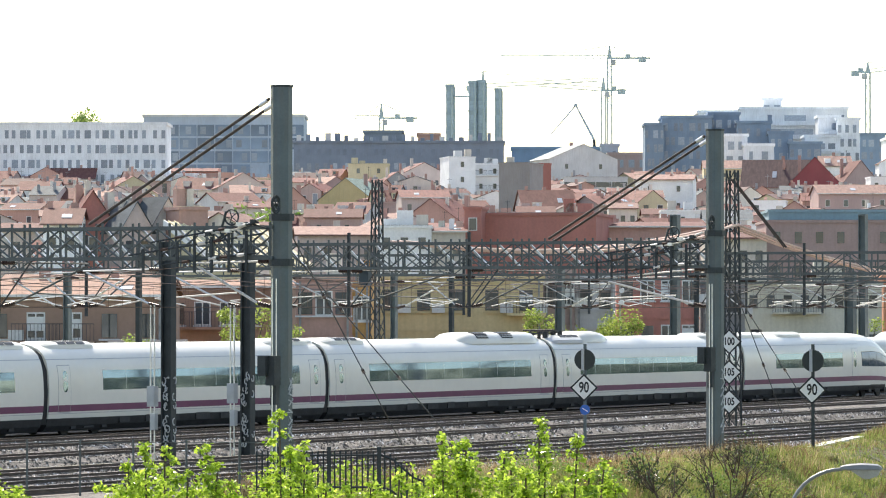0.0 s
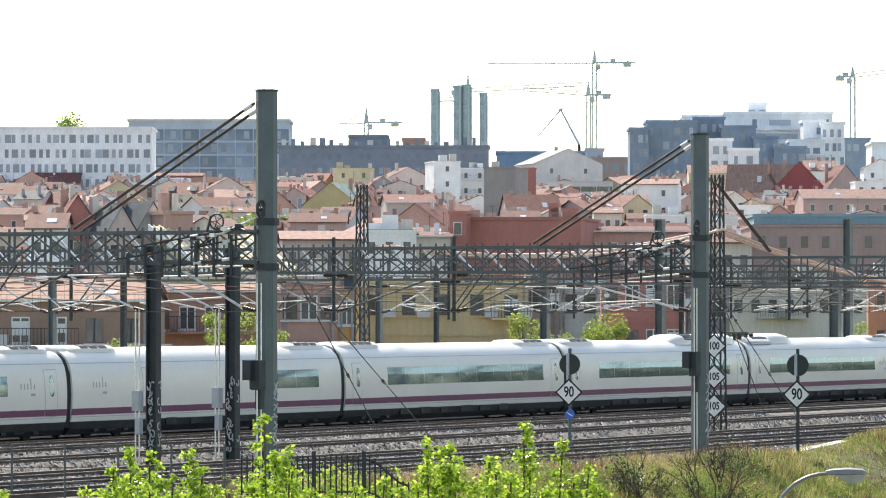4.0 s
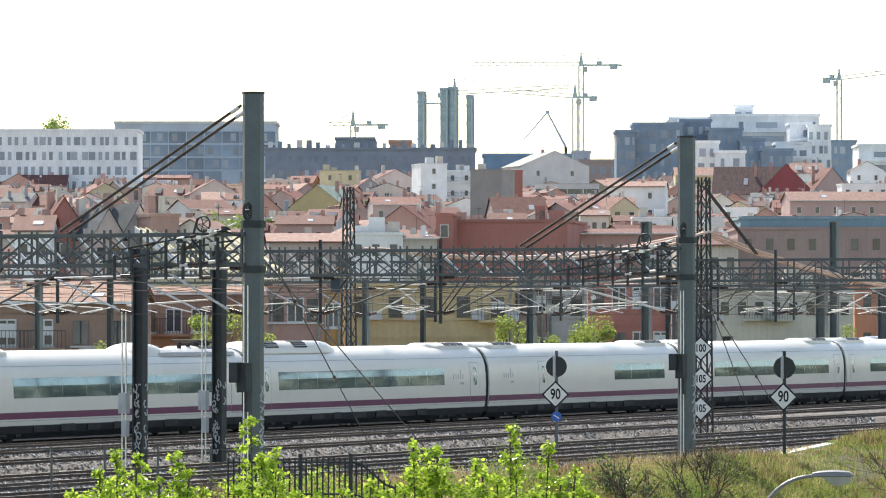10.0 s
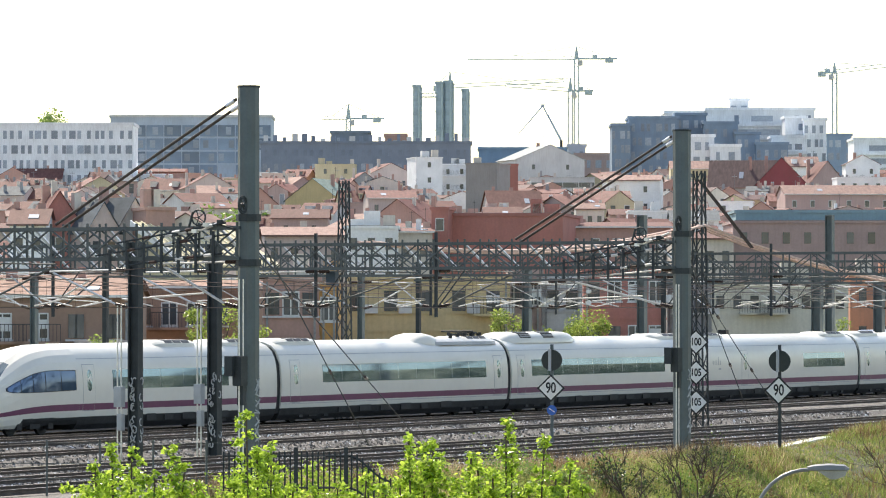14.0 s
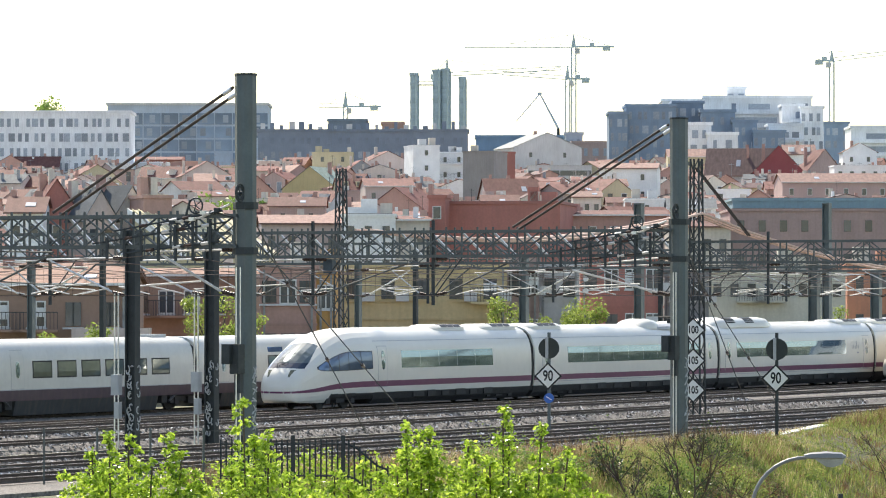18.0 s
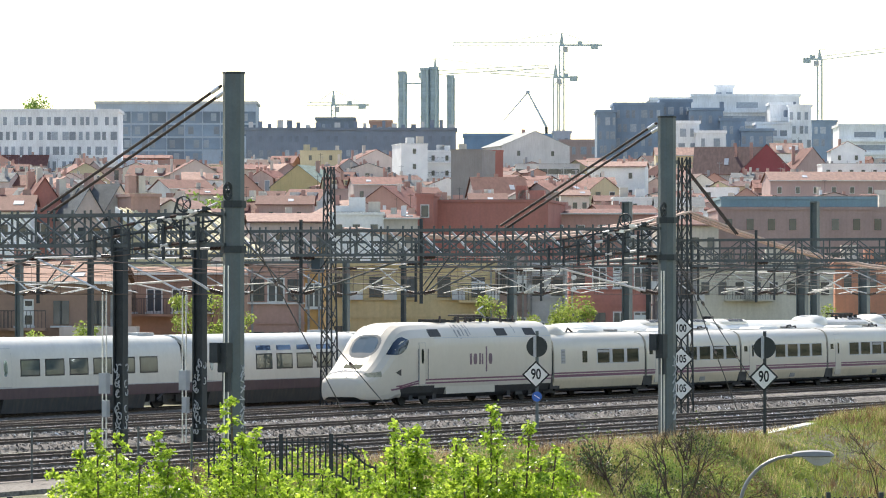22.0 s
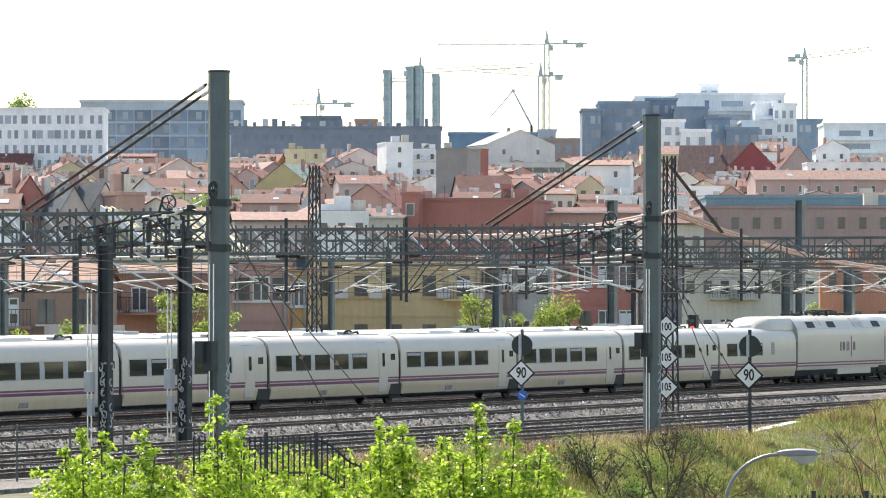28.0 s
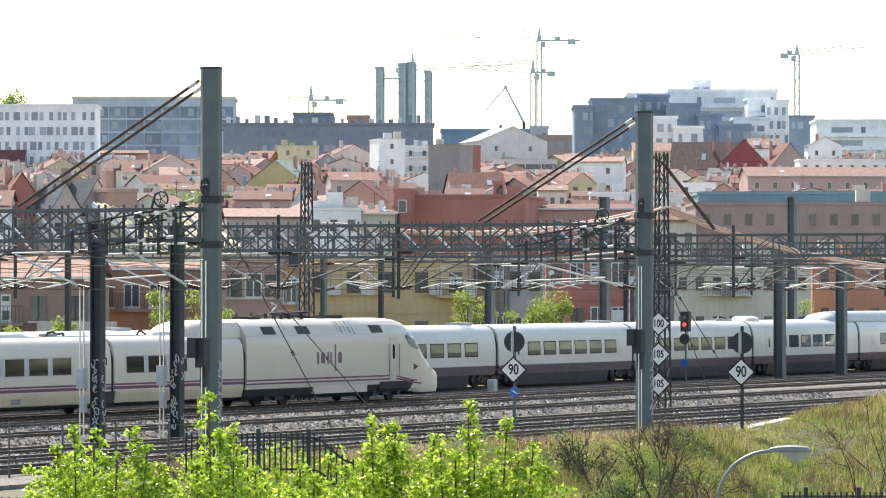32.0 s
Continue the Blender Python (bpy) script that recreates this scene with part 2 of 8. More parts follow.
def ballast_bed():
    rng = np.random.default_rng(3)
    xs = np.arange(-45, 135, 0.24)
    ys = np.arange(-33.5, 12.0, 0.28)
    X, Y = np.meshgrid(xs, ys, indexing="ij")
    Z = np.full(X.shape, -0.46)
    for c in TRACKS:
        Z = np.maximum(Z, np.clip(-0.13 - 0.5 * (np.abs(Y - c) - 1.6), -0.46, -0.13 + LOW.get(c, 0.0)))
    Z = Z + rng.normal(0, 0.016, X.shape)
    X = X + rng.uniform(-0.08, 0.08, X.shape)
    Y = Y + rng.uniform(-0.08, 0.08, X.shape)
    Z[:, 0] = Z[:, -1] = -0.6
    Z[0, :] = Z[-1, :] = -0.6
    n, m = X.shape
    vs = np.stack([X, Y, Z], -1).reshape(-1, 3)
    i = np.arange(n * m).reshape(n, m)
    fs = np.stack([i[:-1, :-1], i[1:, :-1], i[1:, 1:], i[:-1, 1:]], -1).reshape(-1, 4)
    me = bpy.data.meshes.new("ballast")
    me.from_pydata(vs.tolist(), [], fs.tolist())
    me.materials.append(M["ballast"])
    tagged(new("ballast", me), "grey-brown crushed stone ballast under the tracks", "ballast", kind="stuff")
    # loose stones lying on the bed
    k = 170000
    px, py = rng.uniform(-45, 60, k), rng.uniform(-33.6, 4, k)
    pz = np.full(k, -0.46)
    for c in TRACKS:
        pz = np.maximum(pz, np.clip(-0.13 - 0.5 * (np.abs(py - c) - 1.6), -0.46, -0.13 + LOW.get(c, 0.0)))
    s = rng.uniform(0.034, 0.08, k) * rng.uniform(0.8, 1.25, k)
    a = rng.uniform(0, 6.283, k)
    ring = [np.stack([px + s * rng.uniform(0.7, 1.2, k) * np.cos(a + q * 1.571), py + s * rng.uniform(0.7, 1.2, k) * np.sin(a + q * 1.571), pz - 0.02], 1) for q in range(4)]
    peak = np.stack([px + rng.uniform(-0.4, 0.4, k) * s, py + rng.uniform(-0.4, 0.4, k) * s, pz + s * rng.uniform(0.5, 1.0, k)], 1)
    vs = np.concatenate(ring + [peak])
    j = np.arange(k)
    fs = np.concatenate([np.stack([j + q * k, j + ((q + 1) % 4) * k, j + 4 * k], 1) for q in range(4)])
    me = bpy.data.meshes.new("loose_stones")
    me.from_pydata(vs.tolist(), [], fs.tolist())
    me.materials.append(stone_mat())
    tagged(new("loose_stones", me), "loose grey and brown ballast stones", "ballast", kind="stuff")
    far = B()
    box(far, -600, -45, -33.5, 12, -0.6, -0.22)
    box(far, 135, 900, -33.5, 12, -0.6, -0.22)
    solo("ballast_far", far, "ballast", "distant crushed stone trackbed", "ballast", kind="stuff")


ballast_bed()
RAIL = [(-0.07, 0), (0.07, 0), (0.07, 0.02), (0.012, 0.04), (0.012, 0.12), (0.036, 0.135), (0.036, 0.17), (-0.036, 0.17), (-0.036, 0.135), (-0.012, 0.12), (-0.012, 0.04), (-0.07, 0.02)]


def railway_tracks():
    for c in TRACKS:
        tr = thing("railway_track", "steel rails on concrete sleepers in stone ballast", "railway track", pose(0, c, LOW.get(c, 0.0)), "parallel tracks", "structure")
        for s in (-0.755, 0.755):
            rail = part("rail", prism(B(), [(s + a, b - 0.17) for a, b in RAIL], -500, 800, "x"), "railside", tr, "rusty-sided steel rail")
            part("rail_head", box(B(), -500, 800, s - 0.034, s + 0.034, -0.001, 0.005), "rail", rail, "worn shiny running surface")
        sl = B()
        one = B()
        box(one, -0.13, 0.13, -1.25, 1.25, -0.33, -0.122)
        for s in (-0.755, 0.755):
            box(one, -0.08, 0.08, s - 0.16, s + 0.16, -0.122, -0.10)
        one = mesh_of("sleeper", one, "sleeper")
        for i in range(290):
            x = -42 + 0.6 * i
            if c < -10 and i < 140:
                part("sleeper", one, None, tr, at=pose(x, 0, 0))
                continue
            box(sl, x - 0.13, x + 0.13, -1.25, 1.25, -0.33, -0.122)
            for s in (-0.755, 0.755):
                box(sl, x - 0.08, x + 0.08, s - 0.16, s + 0.16, -0.122, -0.10)
        so = part("sleepers", sl, "sleeper", tr, "concrete sleepers with rail fastenings")
        so["kind"] = "stuff"


railway_tracks()

# ---- trains ----
def curve(keys):
    def at(v):
        for (a, p), (b, q) in zip(keys, keys[1:]):
            if v <= b:
                u = max(0.0, (v - a) / (b - a))
                return p + (q - p) * u
        return keys[-1][1]
    return at


def soft_curve(keys):
    """A monotone-ish smooth curve through the keys."""
    xs, ys = [k[0] for k in keys], [k[1] for k in keys]
    n = len(xs)
    d = [(ys[i + 1] - ys[i]) / (xs[i + 1] - xs[i]) for i in range(n - 1)]
    s = [d[0]] + [0 if d[i - 1] * d[i] <= 0 else 2 * d[i - 1] * d[i] / (d[i - 1] + d[i]) for i in range(1, n - 1)] + [d[-1]]

    def at(v):
        if v <= xs[0]:
            return ys[0]
        if v >= xs[-1]:
            return ys[-1]
        i = max(j for j in range(n - 1) if xs[j] <= v)
        h = xs[i + 1] - xs[i]
        u = (v - xs[i]) / h
        return (ys[i] * (2 * u ** 3 - 3 * u * u + 1) + h * s[i] * (u ** 3 - 2 * u * u + u) + ys[i + 1] * (3 * u * u - 2 * u ** 3) + h * s[i + 1] * (u ** 3 - u * u))
    return at


def ring_of(prof):
    """A closed half-profile (y, z), from the near bottom edge over the roof to the far one."""
    return [(-y, z) for y, z in prof] + [(y, z) for y, z in reversed(prof[:-1])]


def y_at(prof, z):
    for (y0, z0), (y1, z1) in zip(prof, prof[1:]):
        if z0 <= z <= z1:
            return y0 + (y1 - y0) * (z - z0) / max(1e-6, z1 - z0)
    return prof[0][0]


def hull(prof, x0, x1, step=None):
    r = ring_of(prof)
    n = 2 if not step else max(2, int((x1 - x0) / step))
    return loft(B(), [[(x0 + (x1 - x0) * i / (n - 1), y, z) for y, z in r] for i in range(n)])


def skin(bm, prof, x0, x1, z0, z1, side, off=0.012, n=4):
    """A thin plate that follows the side of a body."""
    out, inn = [], []
    for i in range(n + 1):
        z = z0 + (z1 - z0) * i / n
        y = y_at(prof, z)
        out.append((side * (y + off), z))
        inn.append((side * (y - 0.03), z))
    poly = out + inn[::-1]
    return prism(bm, poly, x0, x1, "x")


def skin_oval(bm, prof, xc, zc, hw, hh, side, off):
    pts = [(xc + hw * math.copysign(abs(math.cos(a)) ** 0.7, math.cos(a)), zc + hh * math.copysign(abs(math.sin(a)) ** 0.7, math.sin(a))) for a in [2 * math.pi * i / 16 for i in range(16)]]
    vs = [bm.verts.new((x, side * (y_at(prof, z) + off), z)) for x, z in pts]
    ws = [bm.verts.new((x, side * (y_at(prof, z) - 0.02), z)) for x, z in pts]
    bm.faces.new(vs)
    bm.faces.new(ws[::-1])
    for i in range(16):
        bm.faces.new((vs[i], ws[i], ws[(i + 1) % 16], vs[(i + 1) % 16]))
    return bm


def nose_parts(prof, length, top, width, low, sort, full_h, z_base, steps=200):
    """A nose from its tip at x=0 to the full section at x=length; sort() deals the faces out to parts."""
    ring = []
    base = ring_of(prof)
    for (a, b), (c, d) in zip(base, base[1:]):
        k = max(1, int(math.hypot(c - a, d - b) / 0.028))
        ring += [(a + (c - a) * i / k, b + (d - b) * i / k) for i in range(k)]
    ring.append(base[-1])
    wmax = max(y for y, z in prof)
    rows = []
    for i in range(steps + 1):
        x = length * (i / steps) ** 1.5
        zt, w, zb = top(x), width(x), low(x)
        rows.append([Vector((x, y * w / wmax, zb + (z - z_base) * (zt - zb) / (full_h - z_base))) for y, z in ring])
    bms = {}

    def add(key, pts):
        bm = bms.setdefault(key, B())
        bm.faces.new([bm.verts.new(p) for p in pts])
    for a, b in zip(rows, rows[1:]):
        for j in range(len(ring) - 1):
            q = (a[j], b[j], b[j + 1], a[j + 1])
            c = (q[0] + q[1] + q[2] + q[3]) / 4
            key = sort(c.x, abs(c.y), c.z)
            add(key + (":" if c.y < 0 else ";") if key in ("cab_window", "cab_window_bar", "headlight", "underframe", "stripe") else key, q)
        add(sort(a[0].x, 0.0, 0.0), (a[-1], b[-1], b[0], a[0]))
    add(sort(0.0, 0.0, 1.0), rows[0])
    for bm in bms.values():
        bmesh.ops.remove_doubles(bm, verts=bm.verts, dist=0.0005)
    return bms


def nose_patch(prof, top, width, low, full_h, z_base, T, x0, x1, lo, hi, side, off=0.014, n=24, m=5):
    """A plate that follows a nose between two edge lines lo(x) and hi(x)."""
    wmax = max(y for y, z in prof)

    def at(x, z, o):
        zt, w, zb = top(x), width(x), low(x)
        zz = z_base + (z - zb) * (full_h - z_base) / (zt - zb)
        return Vector((T + x, side * (y_at(prof, min(zz, prof[-1][1] - 0.01)) * w / wmax + o), z))
    bm = B()
    rows = []
    for i in range(n + 1):
        x = x0 + (x1 - x0) * ((i / n) ** 2.2 if x0 == 0 else i / n)
        a, b = lo(x), hi(x)
        rows.append([bm.verts.new(at(x, a + (b - a) * j / m, off)) for j in range(m + 1)] + [bm.verts.new(at(x, a + (b - a) * j / m, -0.03)) for j in range(m, -1, -1)])
    for p, q in zip(rows, rows[1:]):
        for j in range(len(p)):
            k = (j + 1) % len(p)
            bm.faces.new((p[j], q[j], q[k], p[k]))
    bm.faces.new(rows[0][::-1])
    bm.faces.new(rows[-1])
    return bm


def bogie(parent, x, wheel_r=0.46, base=2.5, w=1.15):
    fr = B()
    box(fr, x - base / 2 - 0.5, x + base / 2 + 0.5, -w, w, 0.42, 0.68)
    for s in (-1, 1):
        box(fr, x - 0.4, x + 0.4, s * w - 0.12, s * w + 0.12, 0.3, 0.62)
        for e in (-1, 1):
            box(fr, x + e * base / 2 - 0.2, x + e * base / 2 + 0.2, s * w - 0.14, s * w + 0.14, 0.28, 0.62)
    bo = part("bogie", fr, "under", parent, "sooty steel bogie frame")
    for e in (-1, 1):
        wh = B()
        for s in (-0.755, 0.755):
            tube(wh, (x + e * base / 2, s - 0.07, wheel_r), (x + e * base / 2, s + 0.07, wheel_r), wheel_r, 20)
        tube(wh, (x + e * base / 2, -0.8, wheel_r), (x + e * base / 2, 0.8, wheel_r), 0.09, 8)
        part("wheelset", wh, "under", parent, "")


# high-speed unit with smooth white flanks and one purple stripe
PA = [(1.24, 0.42), (1.36, 0.62), (1.43, 0.95), (1.47, 1.4), (1.475, 1.9), (1.455, 2.4), (1.41, 2.8), (1.33, 3.12), (1.17, 3.42), (0.92, 3.66), (0.55, 3.82), (0.22, 3.88), (0.0, 3.89)]
PAL = [(1.15, 0.3), (1.3, 0.42), (1.36, 0.62), (1.385, 0.78)]


def sides():
    return (-1, 1)


def door_a(car, x, prof, z0=0.98, z1=3.0, w=0.5):
    for s in sides():
        d = part("door", skin(B(), prof, x - w, x + w, z0, z1, s, 0.006, 10), "seam", car, "plug door in body colour")
        part("door_leaf", skin(B(), prof, x - w + 0.025, x + w - 0.025, z0 + 0.03, z1 - 0.03, s, 0.010, 10), "white", d)
        part("door_stripe", skin(B(), prof, x - w + 0.025, x + w - 0.025, 1.02, 1.30, s, 0.0115, 3), "stripe", d)
        part("door_window", skin_oval(B(), prof, x + 0.05, 2.3, 0.2, 0.46, s, 0.016), "glass", d, "oval door window")


def windows_a(car, x0, x1, prof, z0=1.9, z1=2.74):
    n = max(1, round((x1 - x0) / 1.95))
    for s in sides():
        for i in range(n):
            a, b = x0 + (x1 - x0) * i / n, x0 + (x1 - x0) * (i + 1) / n
            part("window", skin(B(), prof, a + 0.012, b - 0.012, z0, z1, s, 0.008, 5), "glass", car, "dark tinted side window")


def mark_a(car, x, prof, scale=1.0):
    """The operator's mark, as plain strokes."""
    for s in sides():
        bm = B()
        for i in range(5):
            xx = x + 0.26 * i * scale
            skin(bm, prof, xx, xx + 0.07 * scale, 2.18, 2.42 + (0.22 if i == 3 else 0), s, 0.008, 2)
        skin(bm, prof, x + 0.8, x + 1.15, 1.9, 2.0, s, 0.008, 1)
        part("logo", bm, "seam", car, "faded grey operator mark")


def roof_pod(car, x0, x1, h, w, base=3.7, ramp=2.2, material="white", label="smooth roof fairing", both=True):
    rings = []
    n = 14
    for i in range(n + 1):
        x = x0 + (x1 - x0) * i / n
        k = min(1, (x - x0) / ramp if ramp else 1)
        k2 = min(1, (x1 - x) / ramp) if both else 1
        k = math.sin(max(0.03, min(k, k2)) * math.pi / 2)
        hh = h * k
        rings.append([(x, y * w * (0.6 + 0.4 * k), base - 0.12 + (z * (hh + 0.12))) for y, z in ((-1, 0), (-0.97, 0.5), (-0.8, 0.86), (-0.45, 1), (0.45, 1), (0.8, 0.86), (0.97, 0.5), (1, 0))])
    return part("roof_fairing", loft(B(), rings), material, car, label, smooth=True)


def roof_vent(car, x, w=4.4):
    bx = roof_pod(car, x - w / 2, x + w / 2, 0.2, 0.9, 3.8, 0.7, "roof", "low roof air-conditioning unit")
    for k in (-0.75, 0.0, 0.75):
        part("grille", prism(B(), [(-0.87, 3.86), (-0.74, 3.985), (-0.45, 4.008), (-0.45, 3.98), (-0.8, 3.86)], x + k - 0.3, x + k + 0.3, "x"), "skirt", bx, "dark slotted grille")


def pantograph(car, x, z):
    bm = B()
    for s in (-0.5, 0.5):
        path_tube(bm, [(x - 1.1, s * 0.8, z), (x + 0.9, s * 0.5, z + 0.14), (x - 0.8, s, z + 0.2)], 0.045)
    tube(bm, (x - 0.8, -0.9, z + 0.22), (x - 0.8, 0.9, z + 0.22), 0.05)
    for k in (-1.0, 0.2, 1.0):
        tube(bm, (x + k, -0.4, z - 0.2), (x + k, -0.4, z + 0.16), 0.09, 8)
        tube(bm, (x + k, 0.4, z - 0.2), (x + k, 0.4, z + 0.16), 0.09, 8)
    part("pantograph", bm, "under", car, "lowered black pantograph on insulators")


def lower_a(car, x0, x1, seed):
    rnd = random.Random(seed)
    # The hull hangs low, so its black also fills the shade above the rails.
    bm = hull([(1.1, 0.18), (1.3, 0.42), (1.375, 0.74), (0.0, 0.76)], x0, x1)
    part("underframe", bm, "under", car, "black underfloor skirts reaching into the shade below")
    L = x1 - x0
    for k in range(6):
        x = x0 + L * (0.24 + 0.09 * k)
        for s in sides():
            part("hatch", box(B(), x, x + rnd.uniform(0.7, 1.3), s * 1.37 - 0.02, s * 1.37 + 0.02, 0.46, 0.84 if k % 2 else 0.7), "under", car)


def mid_car_a(train, x0, x1, wins, doors, seed):
    car = part("car_body", hull([(1.385, 0.74)] + PA[2:], x0 + 0.22, x1 - 0.22), "white", train, "white passenger car with a purple stripe", smooth=True)
    lower_a(car, x0 + 0.22, x1 - 0.22, seed)
    for s in sides():
        part("stripe", skin(B(), PA, x0 + 0.22, x1 - 0.22, 1.02, 1.30, s, 0.005, 3), "stripe", car, "purple waist stripe")
        part("seam", skin(B(), PA, x0 + 0.22, x1 - 0.22, 3.22, 3.25, s, 0.004, 1), "seam", car)
        part("seam", skin(B(), PA, x0 + 0.22, x1 - 0.22, 0.93, 0.95, s, 0.004, 1), "seam", car)
    for a, b in wins:
        windows_a(car, a, b, PA)
    for d in doors:
        door_a(car, d, PA)
    bogie(car, x0 + 3.7)
    bogie(car, x1 - 3.7)
    roof_vent(car, x0 + 3.0)
    roof_vent(car, x1 - 2.6)
    part("bellows", hull([(1.30, 0.5), (1.36, 1.0), (1.40, 1.9), (1.34, 2.8), (1.10, 3.38), (0.88, 3.58), (0.5, 3.74), (0.0, 3.80)], x0 - 0.24, x0 + 0.24), "rubber", train, "black gangway bellows")
    return car


def end_car_a(train, flip):
    """The cab car, its tip at x=-25.25 and its gangway end at x=0."""
    hold = part("cab_car", hull([(1.385, 0.74)] + PA[2:], -17.9, -0.22), "white", train, "white cab car with a long sloping nose", smooth=True)
    if flip:
        hold.matrix_basis = pose(flip, 0, 0, 0, 0, 180)
    T = -25.25
    lower_a(hold, -17.9, -0.22, 77)
    L = 7.35
    top = soft_curve([(0, 1.15), (0.1, 1.5), (0.35, 1.84), (0.9, 2.24), (1.7, 2.70), (2.5, 3.10), (3.4, 3.48), (4.4, 3.73), (5.7, 3.86), (7.35, 3.89)])
    wid = soft_curve([(0, 0.42), (0.12, 0.80), (0.4, 1.05), (1.0, 1.23), (2.0, 1.35), (3.5, 1.43), (5.5, 1.467), (7.35, 1.475)])
    low = soft_curve([(0, 0.75), (0.15, 0.48), (0.5, 0.36), (2.5, 0.33), (3.0, 0.42), (7.35, 0.42)])

    def sort(x, y, z):
        if z < 0.74 and x > 3.0 - (0.74 - z) * 1.0:
            return "underframe"
        if 1.98 < z and 0.45 < x < 2.7 and y < 1.0 - 0.16 * max(0, x - 1.4) and z > 1.98 + 0.12 * max(0, 0.8 - x):
            return "windscreen_trim" if z < 2.24 else "windscreen"
        if 1.56 < z < 1.92 and 0.2 < x < 1.1 and 0.5 < y < 0.52 + 0.36 * x:
            return "headlight"
        if 0.5 < x < 0.62 and z < 0.72 and y < 0.2:
            return "coupler_cover"
        return "nose"
    for key, bm in nose_parts(PA, L, top, wid, low, sort, 3.89, 0.42).items():
        key = key.strip(":;")
        bmesh.ops.translate(bm, verts=bm.verts, vec=(T, 0, 0))
        m, lab = {"nose": ("white", "streamlined white nose"), "stripe": ("stripe", "purple stripe round the nose"), "windscreen": ("screen", "curved raked windscreen"), "windscreen_trim": ("navygls", "dark lower band of the windscreen"), "cab_window": ("bluegls", "tapering blue-tinted cab side windows"), "cab_window_bar": ("rubber", ""), "headlight": ("hatch", "slanted headlight cluster"), "underframe": ("under", ""), "coupler_cover": ("under", "")}[key]
        po = part(key, bm, m, hold, lab, smooth=True)
        if key == "cab_window_bar":
            po["kind"] = "stuff"
    mid, half = soft_curve([(0, 0.86), (1.1, 0.92), (3.7, 1.10), (5.6, 1.15), (7.35, 1.16)]), soft_curve([(0, 0.045), (1.4, 0.085), (3.7, 0.13), (5.6, 0.14), (7.35, 0.14)])
    lo_w, hi_w = soft_curve([(1.7, 1.96), (2.2, 1.88), (3.2, 1.86), (7.15, 1.92)]), soft_curve([(1.7, 2.0), (2.8, 2.37), (4.1, 2.66), (5.2, 2.74), (7.15, 2.73)])
    for s in sides():
        part("stripe", nose_patch(PA, top, wid, low, 3.89, 0.42, T, 0.0, 7.35, lambda x: mid(x) - half(x), lambda x: mid(x) + half(x), s, 0.006, 40, 2), "stripe", hold, "purple stripe sweeping down to the nose", smooth=True)
        fr = part("cab_window_frame", nose_patch(PA, top, wid, low, 3.89, 0.42, T, 1.75, 7.1, lambda x: lo_w(x) - 0.03, lambda x: hi_w(x) + 0.03, s, 0.006, 40, 5), "rubber", hold, "black frame of the tapering cab windows", smooth=True)
        for x0, x1 in ((1.85, 2.75), (2.8, 3.65), (3.7, 4.6), (4.65, 5.85), (5.9, 7.05)):
            part("cab_window", nose_patch(PA, top, wid, low, 3.89, 0.42, T, x0, x1, lo_w, hi_w, s, 0.012, 10, 5), "bluegls", fr, "blue-tinted cab side pane", smooth=True)
        part("stripe", skin(B(), PA, -17.88, -0.22, 1.02, 1.30, s, 0.005, 3), "stripe", hold, "purple waist stripe")
        part("seam", skin(B(), PA, -17.88, -0.22, 3.22, 3.25, s, 0.004, 1), "seam", hold)
    windows_a(hold, -15.1, -4.8, PA)
    door_a(hold, -17.1, PA)
    bogie(hold, -3.7)
    bogie(hold, -21.2)
    roof_vent(hold, -2.6)
    roof_vent(hold, -8.4, 4.0)
    part("nose_stripe", box(B(), T - 0.008, T + 0.1, -0.35, 0.35, 0.815, 0.905), "stripe", hold)
    part("wiper", path_tube(B(), [(T + 1.35, 0.15, 2.32), (T + 2.3, 0.5, 2.76)], 0.02), "under", hold)
    return hold


